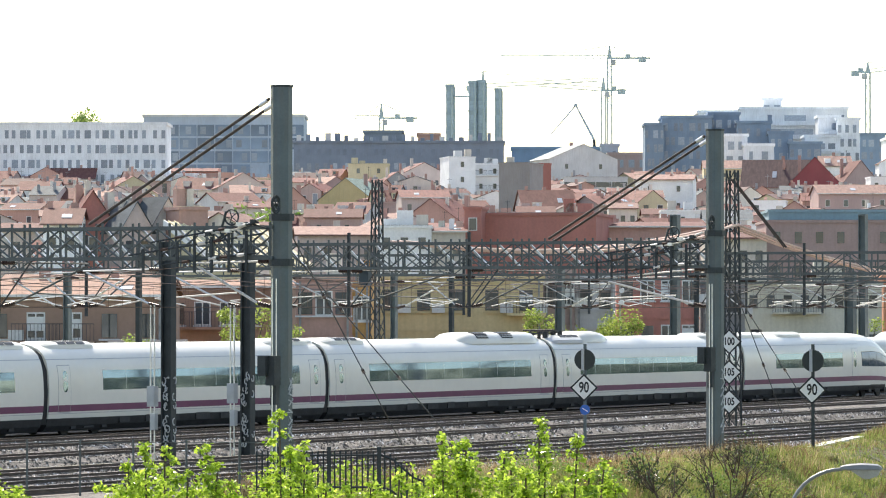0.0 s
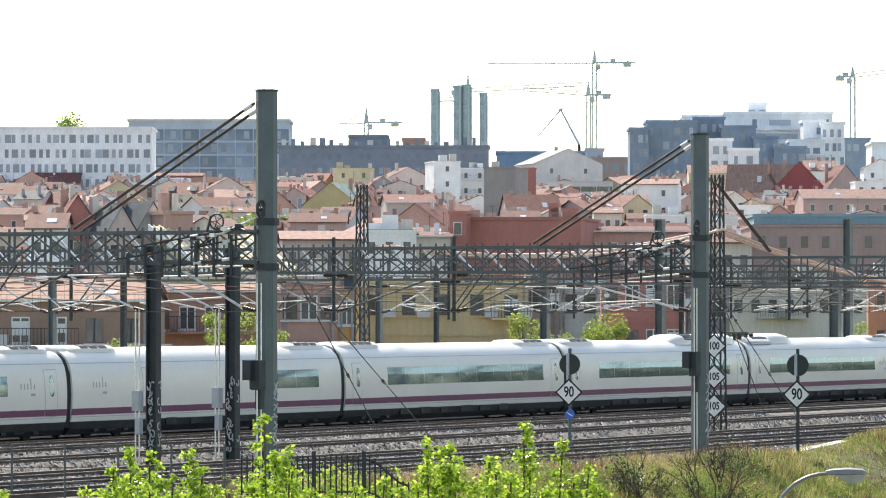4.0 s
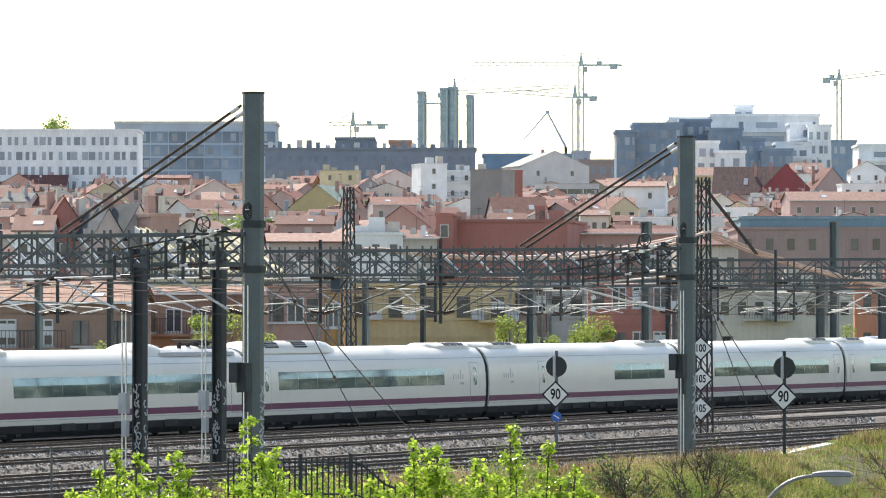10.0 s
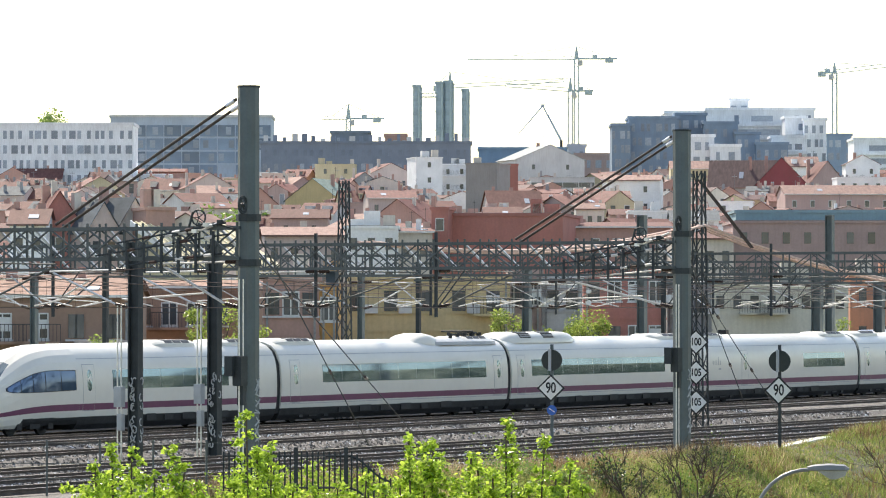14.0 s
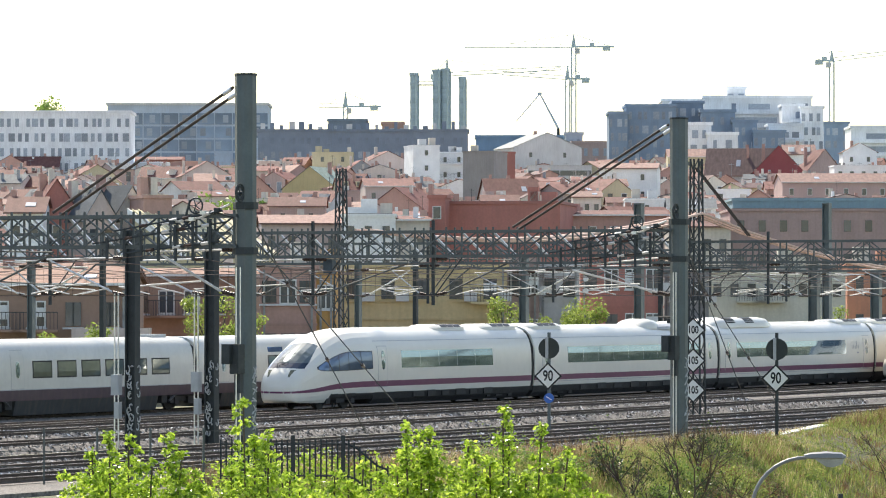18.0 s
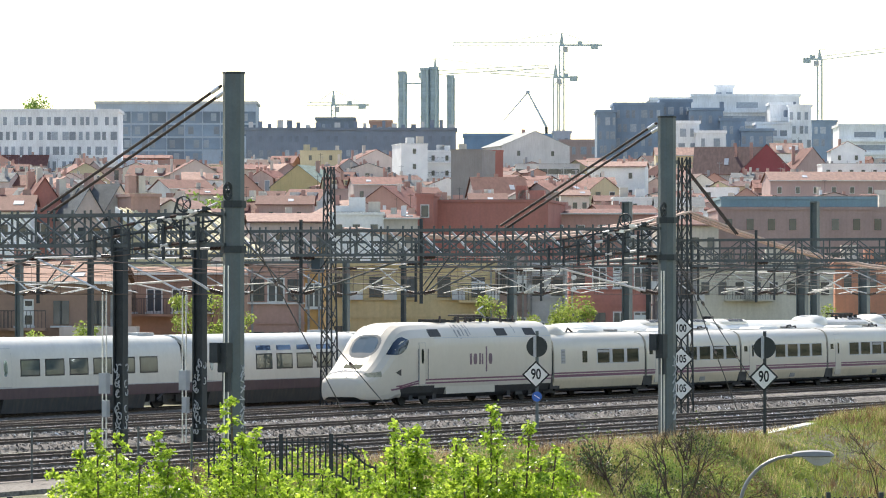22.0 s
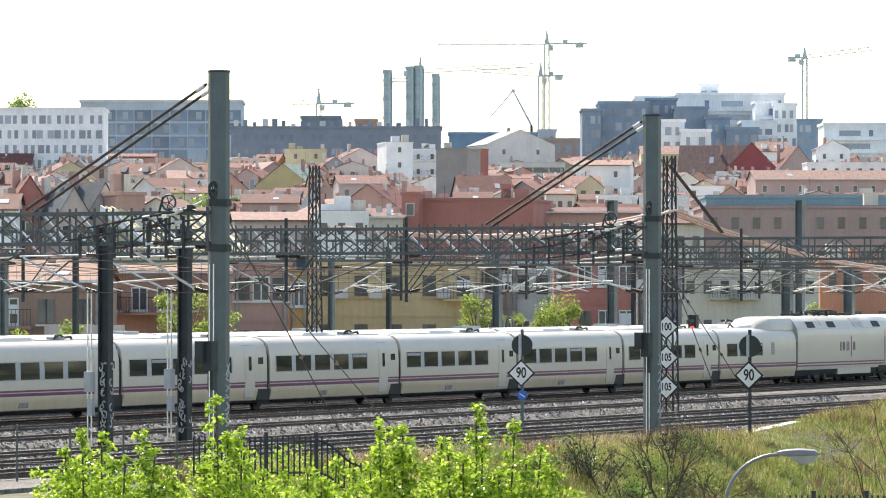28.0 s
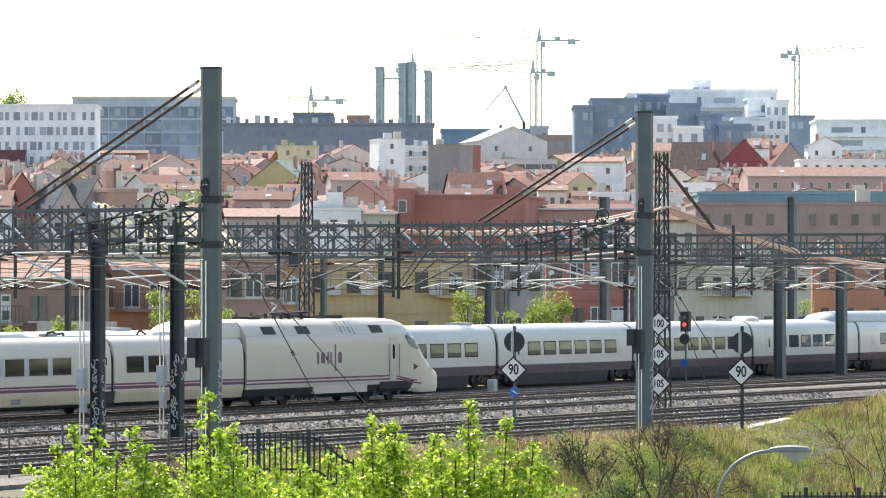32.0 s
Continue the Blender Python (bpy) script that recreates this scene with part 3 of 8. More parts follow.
def velaro():
    tr = thing("high_speed_train", "white streamlined high-speed train with a purple waist stripe", "train", pose(0, 1.48, -0.12))
    P = 24.75
    end_car_a(tr, 0)
    wins = {1: [(4.3, 22.0)], 2: [(27.4, 44.6)], 3: [(65.1, 71.8)], 4: [(78.8, 96.3)], 5: [(103.2, 120.9)], 6: [(126.8, 143.5)]}
    doors = {1: (1.6, 23.4), 2: (26.2, 48.0), 3: (56.1,), 4: (75.7, 97.8), 5: (100.3, 122.5), 6: (125.2, 147.2)}
    cars = {}
    for i in range(1, 7):
        cars[i] = mid_car_a(tr, P * (i - 1), P * i, wins[i], doors[i], i)
    part("bellows", hull([(1.30, 0.5), (1.36, 1.0), (1.40, 1.9), (1.34, 2.8), (1.10, 3.38), (0.88, 3.58), (0.5, 3.74), (0.0, 3.80)], P * 6 - 0.24, P * 6 + 0.24), "rubber", tr, "black gangway bellows")
    end_car_a(tr, P * 6)
    for i, a, c, b, e, pt in ((1, 14.6, 18.6, 16.6, 24.5, 22.4), (6, 127.0, 132.2, 124.0, 128.6, 125.6)):
        roof_pod(cars[i], a, c, 0.47, 1.05, 3.7, 2.2, "white", "white domed pantograph fairing")
        roof_pod(cars[i], b, e, 0.22, 1.12, 3.68, 0.9, "grey", "low grey equipment fairing")
        pantograph(cars[i], pt, 4.02)
        for k in range(5):
            part("insulator", tube(B(), (pt - 2.6 + 0.8 * k, -0.5, 3.8), (pt - 2.6 + 0.8 * k, -0.5, 4.14), 0.1, 8), "under", cars[i], "dark roof insulator")
    for i, a, c in ((2, 24.95, 34.6), (5, 113.6, 123.6)):
        pod = roof_pod(cars[i], a, c, 0.46, 1.06, 3.72, 1.8, "white", "white streamlined roof fairing")
        for x in (a + 2.6, a + 5.4):
            gr = part("grille", prism(B(), [(-1.045, 3.87), (-0.87, 4.115), (-0.5, 4.195), (-0.5, 4.15), (-0.95, 3.87)], x - 0.65, x + 0.65, "x"), "under", pod, "dark grille")
            for k in range(4):
                part("slat", box(B(), x - 0.6, x + 0.6, -1.03 + 0.09 * k, -1.0 + 0.09 * k, 3.93 + 0.07 * k, 3.98 + 0.07 * k), "grey", gr)
    for i, x in ((3, 49.6), (2, 45.0), (4, 76.5), (4, 98.0)):
        roof_pod(cars[i], x - 1.0, x + 1.4, 0.2, 0.7, 3.8, 0.7, "roof", "low domed roof cover")
    for i in (2, 3, 4, 6):
        mark_a(cars[i], {2: 45.6, 3: 51.4, 4: 97.0 - 3.9, 6: 144.2}[i], PA)
    return tr


# articulated train at rest with a dark purple lower band
PB = [(1.30, 0.35), (1.38, 0.6), (1.44, 1.0), (1.45, 1.4), (1.45, 2.0), (1.42, 2.5), (1.34, 2.95), (1.18, 3.22), (0.85, 3.40), (0.4, 3.47), (0.0, 3.48)]


def articulated_train():
    tr = thing("parked_train", "white articulated train standing still, dark purple lower band", "train", pose(0, 7.6, -0.11))
    P = 18.75
    g0 = 26.4 - 5 * P
    for i in range(0, 11):
        a, b = g0 + P * i, g0 + P * (i + 1)
        car = part("car_body", hull([(1.45, 1.2)] + PB[3:], a + 0.2, b - 0.2), "parkwhite", tr, "dusty white passenger car", smooth=True)
        part("lower_body", hull([(1.40, 0.72), (1.44, 1.2), (0, 1.21)], a + 0.2, b - 0.2), "purple", car, "dark purple lower band")
        # skirt drawn below its true edge, as the dark under the parked train
        part("underframe", hull([(1.22, 0.06), (1.385, 0.72), (0, 0.73)], a + 2.7, b - 3.4), "skirt", car, "dark grey skirt")
        for s in sides():
            part("seam", skin(B(), PB, a + 0.2, b - 0.2, 1.2, 1.24, s, 0.006, 1), "grey", car)
            bar = i == 5
            for k in range(6 if not bar else 4):
                x = a + 4.1 + 2.12 * k + (3.2 if bar else 0)
                fr = part("window_frame", skin(B(), PB, x - 0.08, x + 1.6, 1.72, 2.50, s, 0.006, 3), "rubber", car)
                part("pane", skin(B(), PB, x, x + 1.52, 1.78, 2.44, s, 0.010, 3), "greengls", fr, "small greenish window")
                if bar:
                    part("upper_window", skin(B(), PB, x, x + 1.5, 2.66, 2.9, s, 0.008, 2), "bluegls", car, "narrow upper window")
            d = part("door", skin(B(), PB, a + 2.2, a + 3.3, 1.25, 3.0, s, 0.006, 6), "seam", car, "white plug door")
            part("door_leaf", skin(B(), PB, a + 2.22, a + 3.28, 1.27, 2.98, s, 0.010, 6), "parkwhite", d)
            part("door_window", skin_oval(B(), PB, a + 2.75, 2.1, 0.16, 0.36, s, 0.02), "glass", d)
        part("bellows", hull([(1.3, 0.9), (1.36, 1.4), (1.36, 2.4), (1.2, 3.0), (0.8, 3.3), (0, 3.38)], b - 0.22, b + 0.22), "rubber", tr, "black gangway bellows")
        bogie(tr, b, 0.46, 3.0)
        for hx, hw, hz in ((-3.0, 0.5, 0.72), (-2.2, 0.35, 0.95), (1.9, 0.6, 0.8)):
            part("bogie_gear", box(B(), b + hx, b + hx + hw, -1.32, 1.32, 0.35, hz), "under", tr, "dark bogie gear")
        part("bogie_rod", path_tube(B(), [(b - 2.4, -1.36, 0.45), (b - 1.2, -1.36, 1.0), (b + 1.2, -1.36, 1.0), (b + 2.2, -1.36, 0.5)], 0.05, 6), "skirt", tr)
        part("roof_unit", box(B(), b - 2.6, b - 1.2, -0.5, 0.5, 3.4, 3.6), "grey", car)
        if i == 8:
            path = path_tube(B(), [(b - 3.4, -0.4, 3.45), (b - 2.6, -0.2, 3.75), (b - 1.8, -0.4, 3.6)], 0.05)
            part("roof_gear", path, "under", car)
    roof_pod(tr, 102.4, 104.8, 0.28, 0.8, 3.46, 0.9, "roof", "domed white roof cover")
    roof_pod(tr, 114.9, 142.0, 0.55, 1.15, 3.42, 3.6, "grey", "long silver-grey raised roof fairing")
    return tr


# tilting unit with short coaches and a duck-bill power car at each end
PC = [(1.30, 0.35), (1.40, 0.55), (1.46, 0.9), (1.48, 1.3), (1.48, 2.0), (1.46, 2.5), (1.40, 2.85), (1.28, 3.08), (1.05, 3.24), (0.6, 3.33), (0.0, 3.36)]
PP = [(1.25, 0.42), (1.38, 0.6), (1.45, 1.0), (1.48, 1.5), (1.48, 2.2), (1.47, 2.8), (1.42, 3.22), (1.18, 3.62), (0.95, 3.84), (0.6, 3.94), (0.0, 3.97)]


def talgo_power(train, at):
    """Nose tip at x=-20, gangway end at x=0."""
    bd = part("power_car", hull([(1.41, 0.82)] + PP[2:], -13.4, -0.15), "talgo", train, "white power car with a duck-bill nose", smooth=True)
    bd.matrix_basis = at
    T = -20.3
    L = 6.9
    top = soft_curve([(0, 1.12), (0.06, 1.33), (0.25, 1.48), (0.8, 1.72), (1.4, 2.06), (2.0, 2.52), (2.5, 3.0), (3.0, 3.44), (3.5, 3.73), (4.1, 3.90), (4.9, 3.96), (6.9, 3.97)])
    wid = soft_curve([(0, 0.8), (0.08, 1.02), (0.3, 1.2), (1.0, 1.34), (2.0, 1.41), (4.0, 1.46), (6.9, 1.48)])
    low = soft_curve([(0, 0.5), (0.15, 0.38), (0.6, 0.27), (2.2, 0.25), (3.2, 0.42), (6.9, 0.42)])

    def sort(x, y, z):
        if z < 0.36:
            return "plough"
        if x > 3.2 + (0.95 - z) * 0.8 and z < 0.95:
            return "underframe"
        if 1.3 < x < 3.8:
            e = (abs(z - 2.86) / 0.47) ** 2.6 + (y / (0.64 - 0.1 * max(0, 2.86 - z))) ** 2.6
            if e < 1.6:
                return "windscreen_tray" if e < 1 and z < 2.56 else "windscreen" if e < 1 else "windscreen_trim"
        if 1.42 < z < 1.66 + 0.1 * (x - 1.2) and 0.55 < x < 1.5 and y > 0.86:
            return "headlight"
        if 1.80 < z < 2.02 and x < 2.2 and y < 0.5:
            return "nose_grille"
        if 0.72 < z < 0.8 and x < 0.4 and y < 0.08:
            return "coupler_cover"
        return "nose"
    look_up = {"nose": ("talgo", "white duck-bill nose"), "plough": ("under", ""), "underframe": ("under", ""), "windscreen": ("screen", "large rounded windscreen"), "windscreen_trim": ("matgrey", "grey windscreen surround"), "windscreen_tray": ("matgrey", "pale lower tray of the windscreen"), "cab_window": ("navygls", "dark teardrop cab side window"), "headlight": ("lampclear", "clear slanted headlight"), "nose_grille": ("hatch", "grey-green nose hatch"), "stripe": ("stripe", "thin purple stripe"), "coupler_cover": ("under", "")}
    for key, bm in nose_parts(PP, L, top, wid, low, sort, 3.97, 0.42).items():
        key = key.strip(":;")
        bmesh.ops.translate(bm, verts=bm.verts, vec=(T, 0, 0))
        part(key, bm, look_up[key][0], bd, look_up[key][1], smooth=True)
    part("underframe", hull([(1.1, 0.32), (1.28, 0.5), (1.38, 0.84), (0, 0.85)], -13.4, -0.15), "under", bd, "black bogies and equipment below the body")
    part("skirt_panel", box(B(), -12.1, -6.7, -1.42, 1.42, 0.5, 0.9), "talgo", bd, "white side skirt panel")
    bogie(bd, -14.4)
    bogie(bd, -3.6)
    lo_c, hi_c = soft_curve([(2.3, 2.46), (2.85, 2.44), (3.45, 2.52), (3.9, 2.75), (4.2, 3.05)]), soft_curve([(2.3, 2.50), (2.65, 2.78), (3.05, 3.08), (3.65, 3.28), (4.2, 3.12)])
    for s in sides():
        part("cab_window", nose_patch(PP, top, wid, low, 3.97, 0.42, T, 2.3, 4.2, lo_c, hi_c, s, 0.01, 24, 5), "navygls", bd, "dark teardrop cab side window", smooth=True)
        for z, h, xs in ((1.02, 0.04, 2.4), (1.18, 0.035, 2.9)):
            part("stripe", nose_patch(PP, top, wid, low, 3.97, 0.42, T, xs, 6.9, lambda x: z - 0.26 * (1 - smooth01((x - xs) / 3)), lambda x: z + 2 * h - 0.26 * (1 - smooth01((x - xs) / 3)), s, 0.008, 20, 2), "stripe", bd, "thin purple stripe dipping to the nose", smooth=True)
        for z in (1.02, 1.18):
            part("stripe", skin(B(), PP, -13.4, -0.15, z, z + 0.075, s, 0.006, 1), "stripe", bd, "thin purple stripe")
        part("seam", skin(B(), PP, -13.4, -0.15, 3.2, 3.23, s, 0.006, 1), "grey", bd)
        d = part("door", skin(B(), PP, -15.1, -14.4, 0.98, 3.0, s, 0.008, 6), "seam", bd, "narrow cab door")
        part("door_leaf", skin(B(), PP, -15.07, -14.43, 1.0, 2.98, s, 0.012, 6), "talgo", d)
        part("door_window", skin_oval(B(), PP, -14.75, 2.35, 0.13, 0.36, s, 0.018), "darkgls", d)
        for hx in (-15.3, -14.25):
            part("handrail", tube(B(), (hx, s * 1.53, 1.2), (hx, s * 1.53, 2.7), 0.022), "stain", bd)
        part("arrow_mark", nose_patch(PP, top, wid, low, 3.97, 0.42, T, 2.8, 3.35, lambda x: 1.6 - (x - 2.8) * 0.3, lambda x: 1.602 + (x - 2.8) * 0.3, s, 0.008, 4, 2), "signblack", bd, "small black arrow mark")
        for k, (sx, sw, z0) in enumerate(((-10.9, 0.12, 3.22), (-10.55, 0.2, 3.16), (-10.1, 0.1, 3.3), (-9.7, 0.18, 3.2), (-9.35, 0.09, 3.34), (-4.2, 0.08, 3.4))):
            part("rain_streak", skin(B(), PP, sx, sx + sw, z0, 3.83, s, 0.005, 5), "stain", bd, "grey rain streak running off the roof")
        for x in (-13.2, -5.8, -2.5):
            part("roof_grille", prism(B(), [(s * 1.405, 3.29), (s * 1.19, 3.63), (s * 1.16, 3.60), (s * 1.38, 3.26)], x - 0.6, x + 0.6, "x"), "under", bd, "dark roof-edge grille")
        bm = B()
        for o, w, z0, z1 in ((0.0, 0.22, 1.88, 2.42), (1.05, 0.16, 1.88, 2.42), (1.33, 0.16, 1.88, 2.40), (1.78, 0.14, 1.52, 2.76)):
            a = -9.6 + o if s < 0 else -6.9 - o - w
            skin(bm, PP, a, a + w, z0, z1, s, 0.008, 2)
        mk = part("logo", bm, "logo", bd, "operator mark in plain dark strokes")
        for o in (0.6, 2.3):
            part("mark_blot", skin_oval(B(), PP, -9.6 + o if s < 0 else -6.9 - o, 2.15, 0.2, 0.27, s, 0.008), "logo", mk)
    pantograph(bd, -6.4, 4.05)
    for gx, gl, gz in ((-11.7, 1.2, 4.1), (-10.0, 0.6, 4.06), (-3.6, 1.0, 4.08)):
        part("roof_gear", box(B(), gx, gx + gl, -0.6, 0.3, 3.93, gz), "under", bd, "dark roof equipment")
    for gx in (-11.2, -9.2, -8.4, -4.4, -3.0):
        part("insulator", tube(B(), (gx, -0.62, 3.9), (gx, -0.62, 4.26), 0.09, 8, 0.05), "ins", bd)
    part("raised_arm", path_tube(B(), [(-5.4, -0.3, 4.1), (-6.3, -0.3, 4.55), (-5.7, -0.3, 4.72)], 0.04), "grey", bd, "half-folded pale pantograph arm")
    part("roof_gear", path_tube(B(), [(-9.5, -0.5, 4.12), (-6.5, -0.55, 4.16), (-4.0, -0.4, 4.1)], 0.03), "under", bd)
    return bd


def talgo_coach(train, x0, x1, end, seed):
    rnd = random.Random(seed)
    car = part("coach", hull([(1.47, 1.0)] + PC[3:], x0 + 0.14, x1 - 0.14), "talgo", train, "cream-white short coach with two purple stripes", smooth=True)
    part("lower_body", hull([(1.36, 0.5), (1.46, 0.9), (1.475, 1.02), (0, 1.03)], x0 + (0.14 if end == 1 else 0.3 if seed >= 4 else 0.98), x1 - (0.14 if end == 2 else 0.98 if seed >= 3 else 0.3)), "cream", car, "cream lower panel")
    part("underframe", hull([(1.15, 0.36), (1.3, 0.42), (1.37, 0.52), (0, 0.53)], x0 + 0.6, x1 - 0.6), "under", car, "black underframe")
    flip = seed >= 4
    at = (lambda u: x1 - u) if flip else (lambda u: x0 + u)

    def span(u0, u1):
        return sorted((at(u0), at(u1)))
    for s in sides():
        part("stripe", skin(B(), PC, x0 + 0.14, x1 - 0.14, 1.25, 1.33, s, 0.006, 2), "stripe", car, "thin purple stripe")
        part("stripe", skin(B(), PC, x0 + 0.14, x1 - 0.14, 1.08, 1.21, s, 0.006, 2), "stripe", car, "purple stripe")
        if end:
            first, nw = (5.5 if end == 1 else 1.15), 3
        else:
            nw = 4 if seed == 2 else 5
            first = (0.75 if flip else 3.55) + (1.55 if seed == 2 else 0.6 if seed == 4 else 0.0)
        wl = 1.87
        fr = part("window_band", skin(B(), PC, x0 + first - 0.1, x0 + first + wl * nw - 0.3, 1.72, 2.5, s, 0.005, 3), "grey", car, "pale grey window surround")
        for k in range(nw):
            pn = part("pane", skin(B(), PC, x0 + first + wl * k, x0 + first + wl * k + 1.47, 1.76, 2.46, s, 0.009, 3), "darkgls", fr, "dark coach window")
            if (seed * 5 + k * 3) % 7 == 0:
                part("blind", skin(B(), PC, x0 + first + wl * k + 0.05, x0 + first + wl * k + 1.42, 2.3, 2.43, s, 0.012, 1), "seam", pn, "half-drawn pale blind")
        if end == 1:
            part("pane", skin(B(), PC, x0 + 3.6, x0 + 4.2, 1.8, 2.4, s, 0.009, 3), "darkgls", car)
        if end:
            vx = x0 + (1.0 if end == 1 else 7.7)
            vt = part("vent", skin(B(), PC, vx, vx + 0.5, 1.78, 2.5, s, 0.007, 4), "seam", car, "grey louvred vent")
            for k in range(4):
                part("louvre", skin(B(), PC, vx + 0.05, vx + 0.45, 1.86 + 0.16 * k, 1.92 + 0.16 * k, s, 0.014, 1), "stain", vt)
        else:
            d0, d1 = span(1.25, 2.2)
            d = part("door", skin(B(), PC, d0, d1, 0.62, 2.98, s, 0.006, 8), "seam", car, "plug door in body colour")
            part("door_leaf", skin(B(), PC, d0 + 0.02, d1 - 0.02, 0.64, 2.96, s, 0.010, 8), "talgo", d)
            part("door_window", skin(B(), PC, (d0 + d1) / 2 - 0.12, (d0 + d1) / 2 + 0.12, 1.84, 2.46, s, 0.016, 4), "darkgls", d, "slim dark door window")
            part("door_edge", skin(B(), PC, (d0 + d1) / 2 - 0.16, (d0 + d1) / 2 + 0.16, 1.8, 2.5, s, 0.013, 4), "grey", d)
            b0, b1 = span(0.5, 0.95)
            part("display", skin(B(), PC, b0, b1, 2.12, 2.42, s, 0.010, 1), "darkgls", car, "small square display window")
            part("side_hatch", skin(B(), PC, *span(7.4, 8.1), 0.6, 0.82, s, 0.012, 2), "stain", car)
    part("gap_gear", box(B(), x0 - (0.95 if flip else 0.2), x0 + (0.25 if flip else 0.95), -1.40, 1.40, 0.5, 1.06), "under", train, "dark gear between coaches")
    part("bellows", hull([(1.38, 0.9), (1.42, 1.4), (1.40, 2.4), (1.2, 3.02), (0.6, 3.24), (0, 3.28)], x0 - 0.16, x0 + 0.16), "rubber", train, "black gangway bellows")
    wh = B()
    for s in (-0.755, 0.755):
        tube(wh, (x0 + 0.1, s - 0.07, 0.43), (x0 + 0.1, s + 0.07, 0.43), 0.43, 20)
    box(wh, x0 - 0.6, x0 + 0.8, -1.2, 1.2, 0.3, 0.55)
    part("wheelset", wh, "under", train)
    part("roof_gear", path_tube(B(), [(x0 + 9.5, -0.35, 3.3), (x0 + 9.66, -0.35, 3.5), (x0 + 10.1, -0.35, 3.53), (x0 + 10.35, -0.35, 3.43), (x0 + 10.9, -0.35, 3.47), (x0 + 11.0, -0.35, 3.3)] if not end else [(x0 + 3.9, -0.35, 3.3), (x0 + 4.2, -0.35, 3.55), (x0 + 4.8, -0.35, 3.34)], 0.05), "under", car, "dark roof vents and pipes")
    part("roof_box", box(B(), x0 + 9.7, x0 + 10.15, -0.5, 0.1, 3.28, 3.46), "stain", car)
    part("roof_cover", loft(B(), [[(xx, -0.75, 3.2), (xx, -0.6, 3.3 + hh), (xx, 0.6, 3.3 + hh), (xx, 0.75, 3.2)] for xx, hh in ((x0 + 4.6, 0.02), (x0 + 5.0, 0.16), (x0 + 7.2, 0.17), (x0 + 7.8, 0.02))]), "roof", car, "low pale roof cover")
    part("roof_seam", box(B(), x0 + 0.5, x1 - 0.5, -0.62, -0.58, 3.3, 3.36), "grey", car)
    return car


def talgo():
    tr = thing("tilting_train", "weathered white train of short coaches with duck-bill power cars", "train", pose(0, -2.7, 0))
    talgo_power(tr, pose(0, 0, 0))
    x = 0.0
    for i in range(11):
        L = 11.67 if i in (0, 10) else 13.14
        car = talgo_coach(tr, x, x + L, 1 if i == 0 else 2 if i == 10 else 0, i)
        if i == 0:
            roof_pod(car, x - 0.1, x + 3.6, 0.62, 1.2, 3.28, 3.4, "talgo", "ramped fairing up to the power car")
        if i == 10:
            roof_pod(car, x + L - 5.4, x + L + 0.1, 0.66, 1.2, 3.28, 2.6, "talgo", "ramped fairing up to the power car", False)
        x += L
    part("bellows", hull([(1.38, 0.9), (1.42, 1.4), (1.40, 2.4), (1.2, 3.02), (0.6, 3.24), (0, 3.28)], x - 0.16, x + 0.16), "rubber", tr, "black gangway bellows")
    talgo_power(tr, pose(x, 0, 0, 0, 0, 180))
    return tr


TRAIN_A = velaro()
TRAIN_B = articulated_train()
TRAIN_C = talgo()

# ---- gantries, masts and overhead line ----
GANTRY_X = (-38.3, -4.65, 29.4, 63.4, 97.4)
POST_Y = -32.6
PANEL = 1.35
BRACE = {}


def box_bar():
    """An angle bar laid as a rising diagonal."""
    bm = prism(B(), [(0, -0.02), (0.1, -0.02), (1.15, 0.97), (1.05, 0.97)], 0, 0.02, "x")
    prism(bm, [(0, -0.02), (0.025, -0.02), (1.075, 0.97), (1.05, 0.97)], 0, 0.1, "x")
    return bm


def brace_meshes():
    bm = tube(B(), (0, 0, 0), (0, PANEL, 0.95), 0.032, 5)
    BRACE["rise"] = mesh_of("diagonal", bm, "steel")
    BRACE["fall"] = mesh_of("diagonal", tube(B(), (0, 0, 0.95), (0, PANEL, 0), 0.032, 5), "steel")
    BRACE["bright"] = mesh_of("diagonal", box_bar(), "galv_sunlit")
    BRACE["upright"] = mesh_of("upright", box(B(), -0.03, 0.03, -0.03, 0.03, 0, 1.12), "steel")
    BRACE["tie"] = mesh_of("cross_tie", box(B(), 0, 0.75, -0.025, 0.025, -0.025, 0.025), "steel")


brace_meshes()


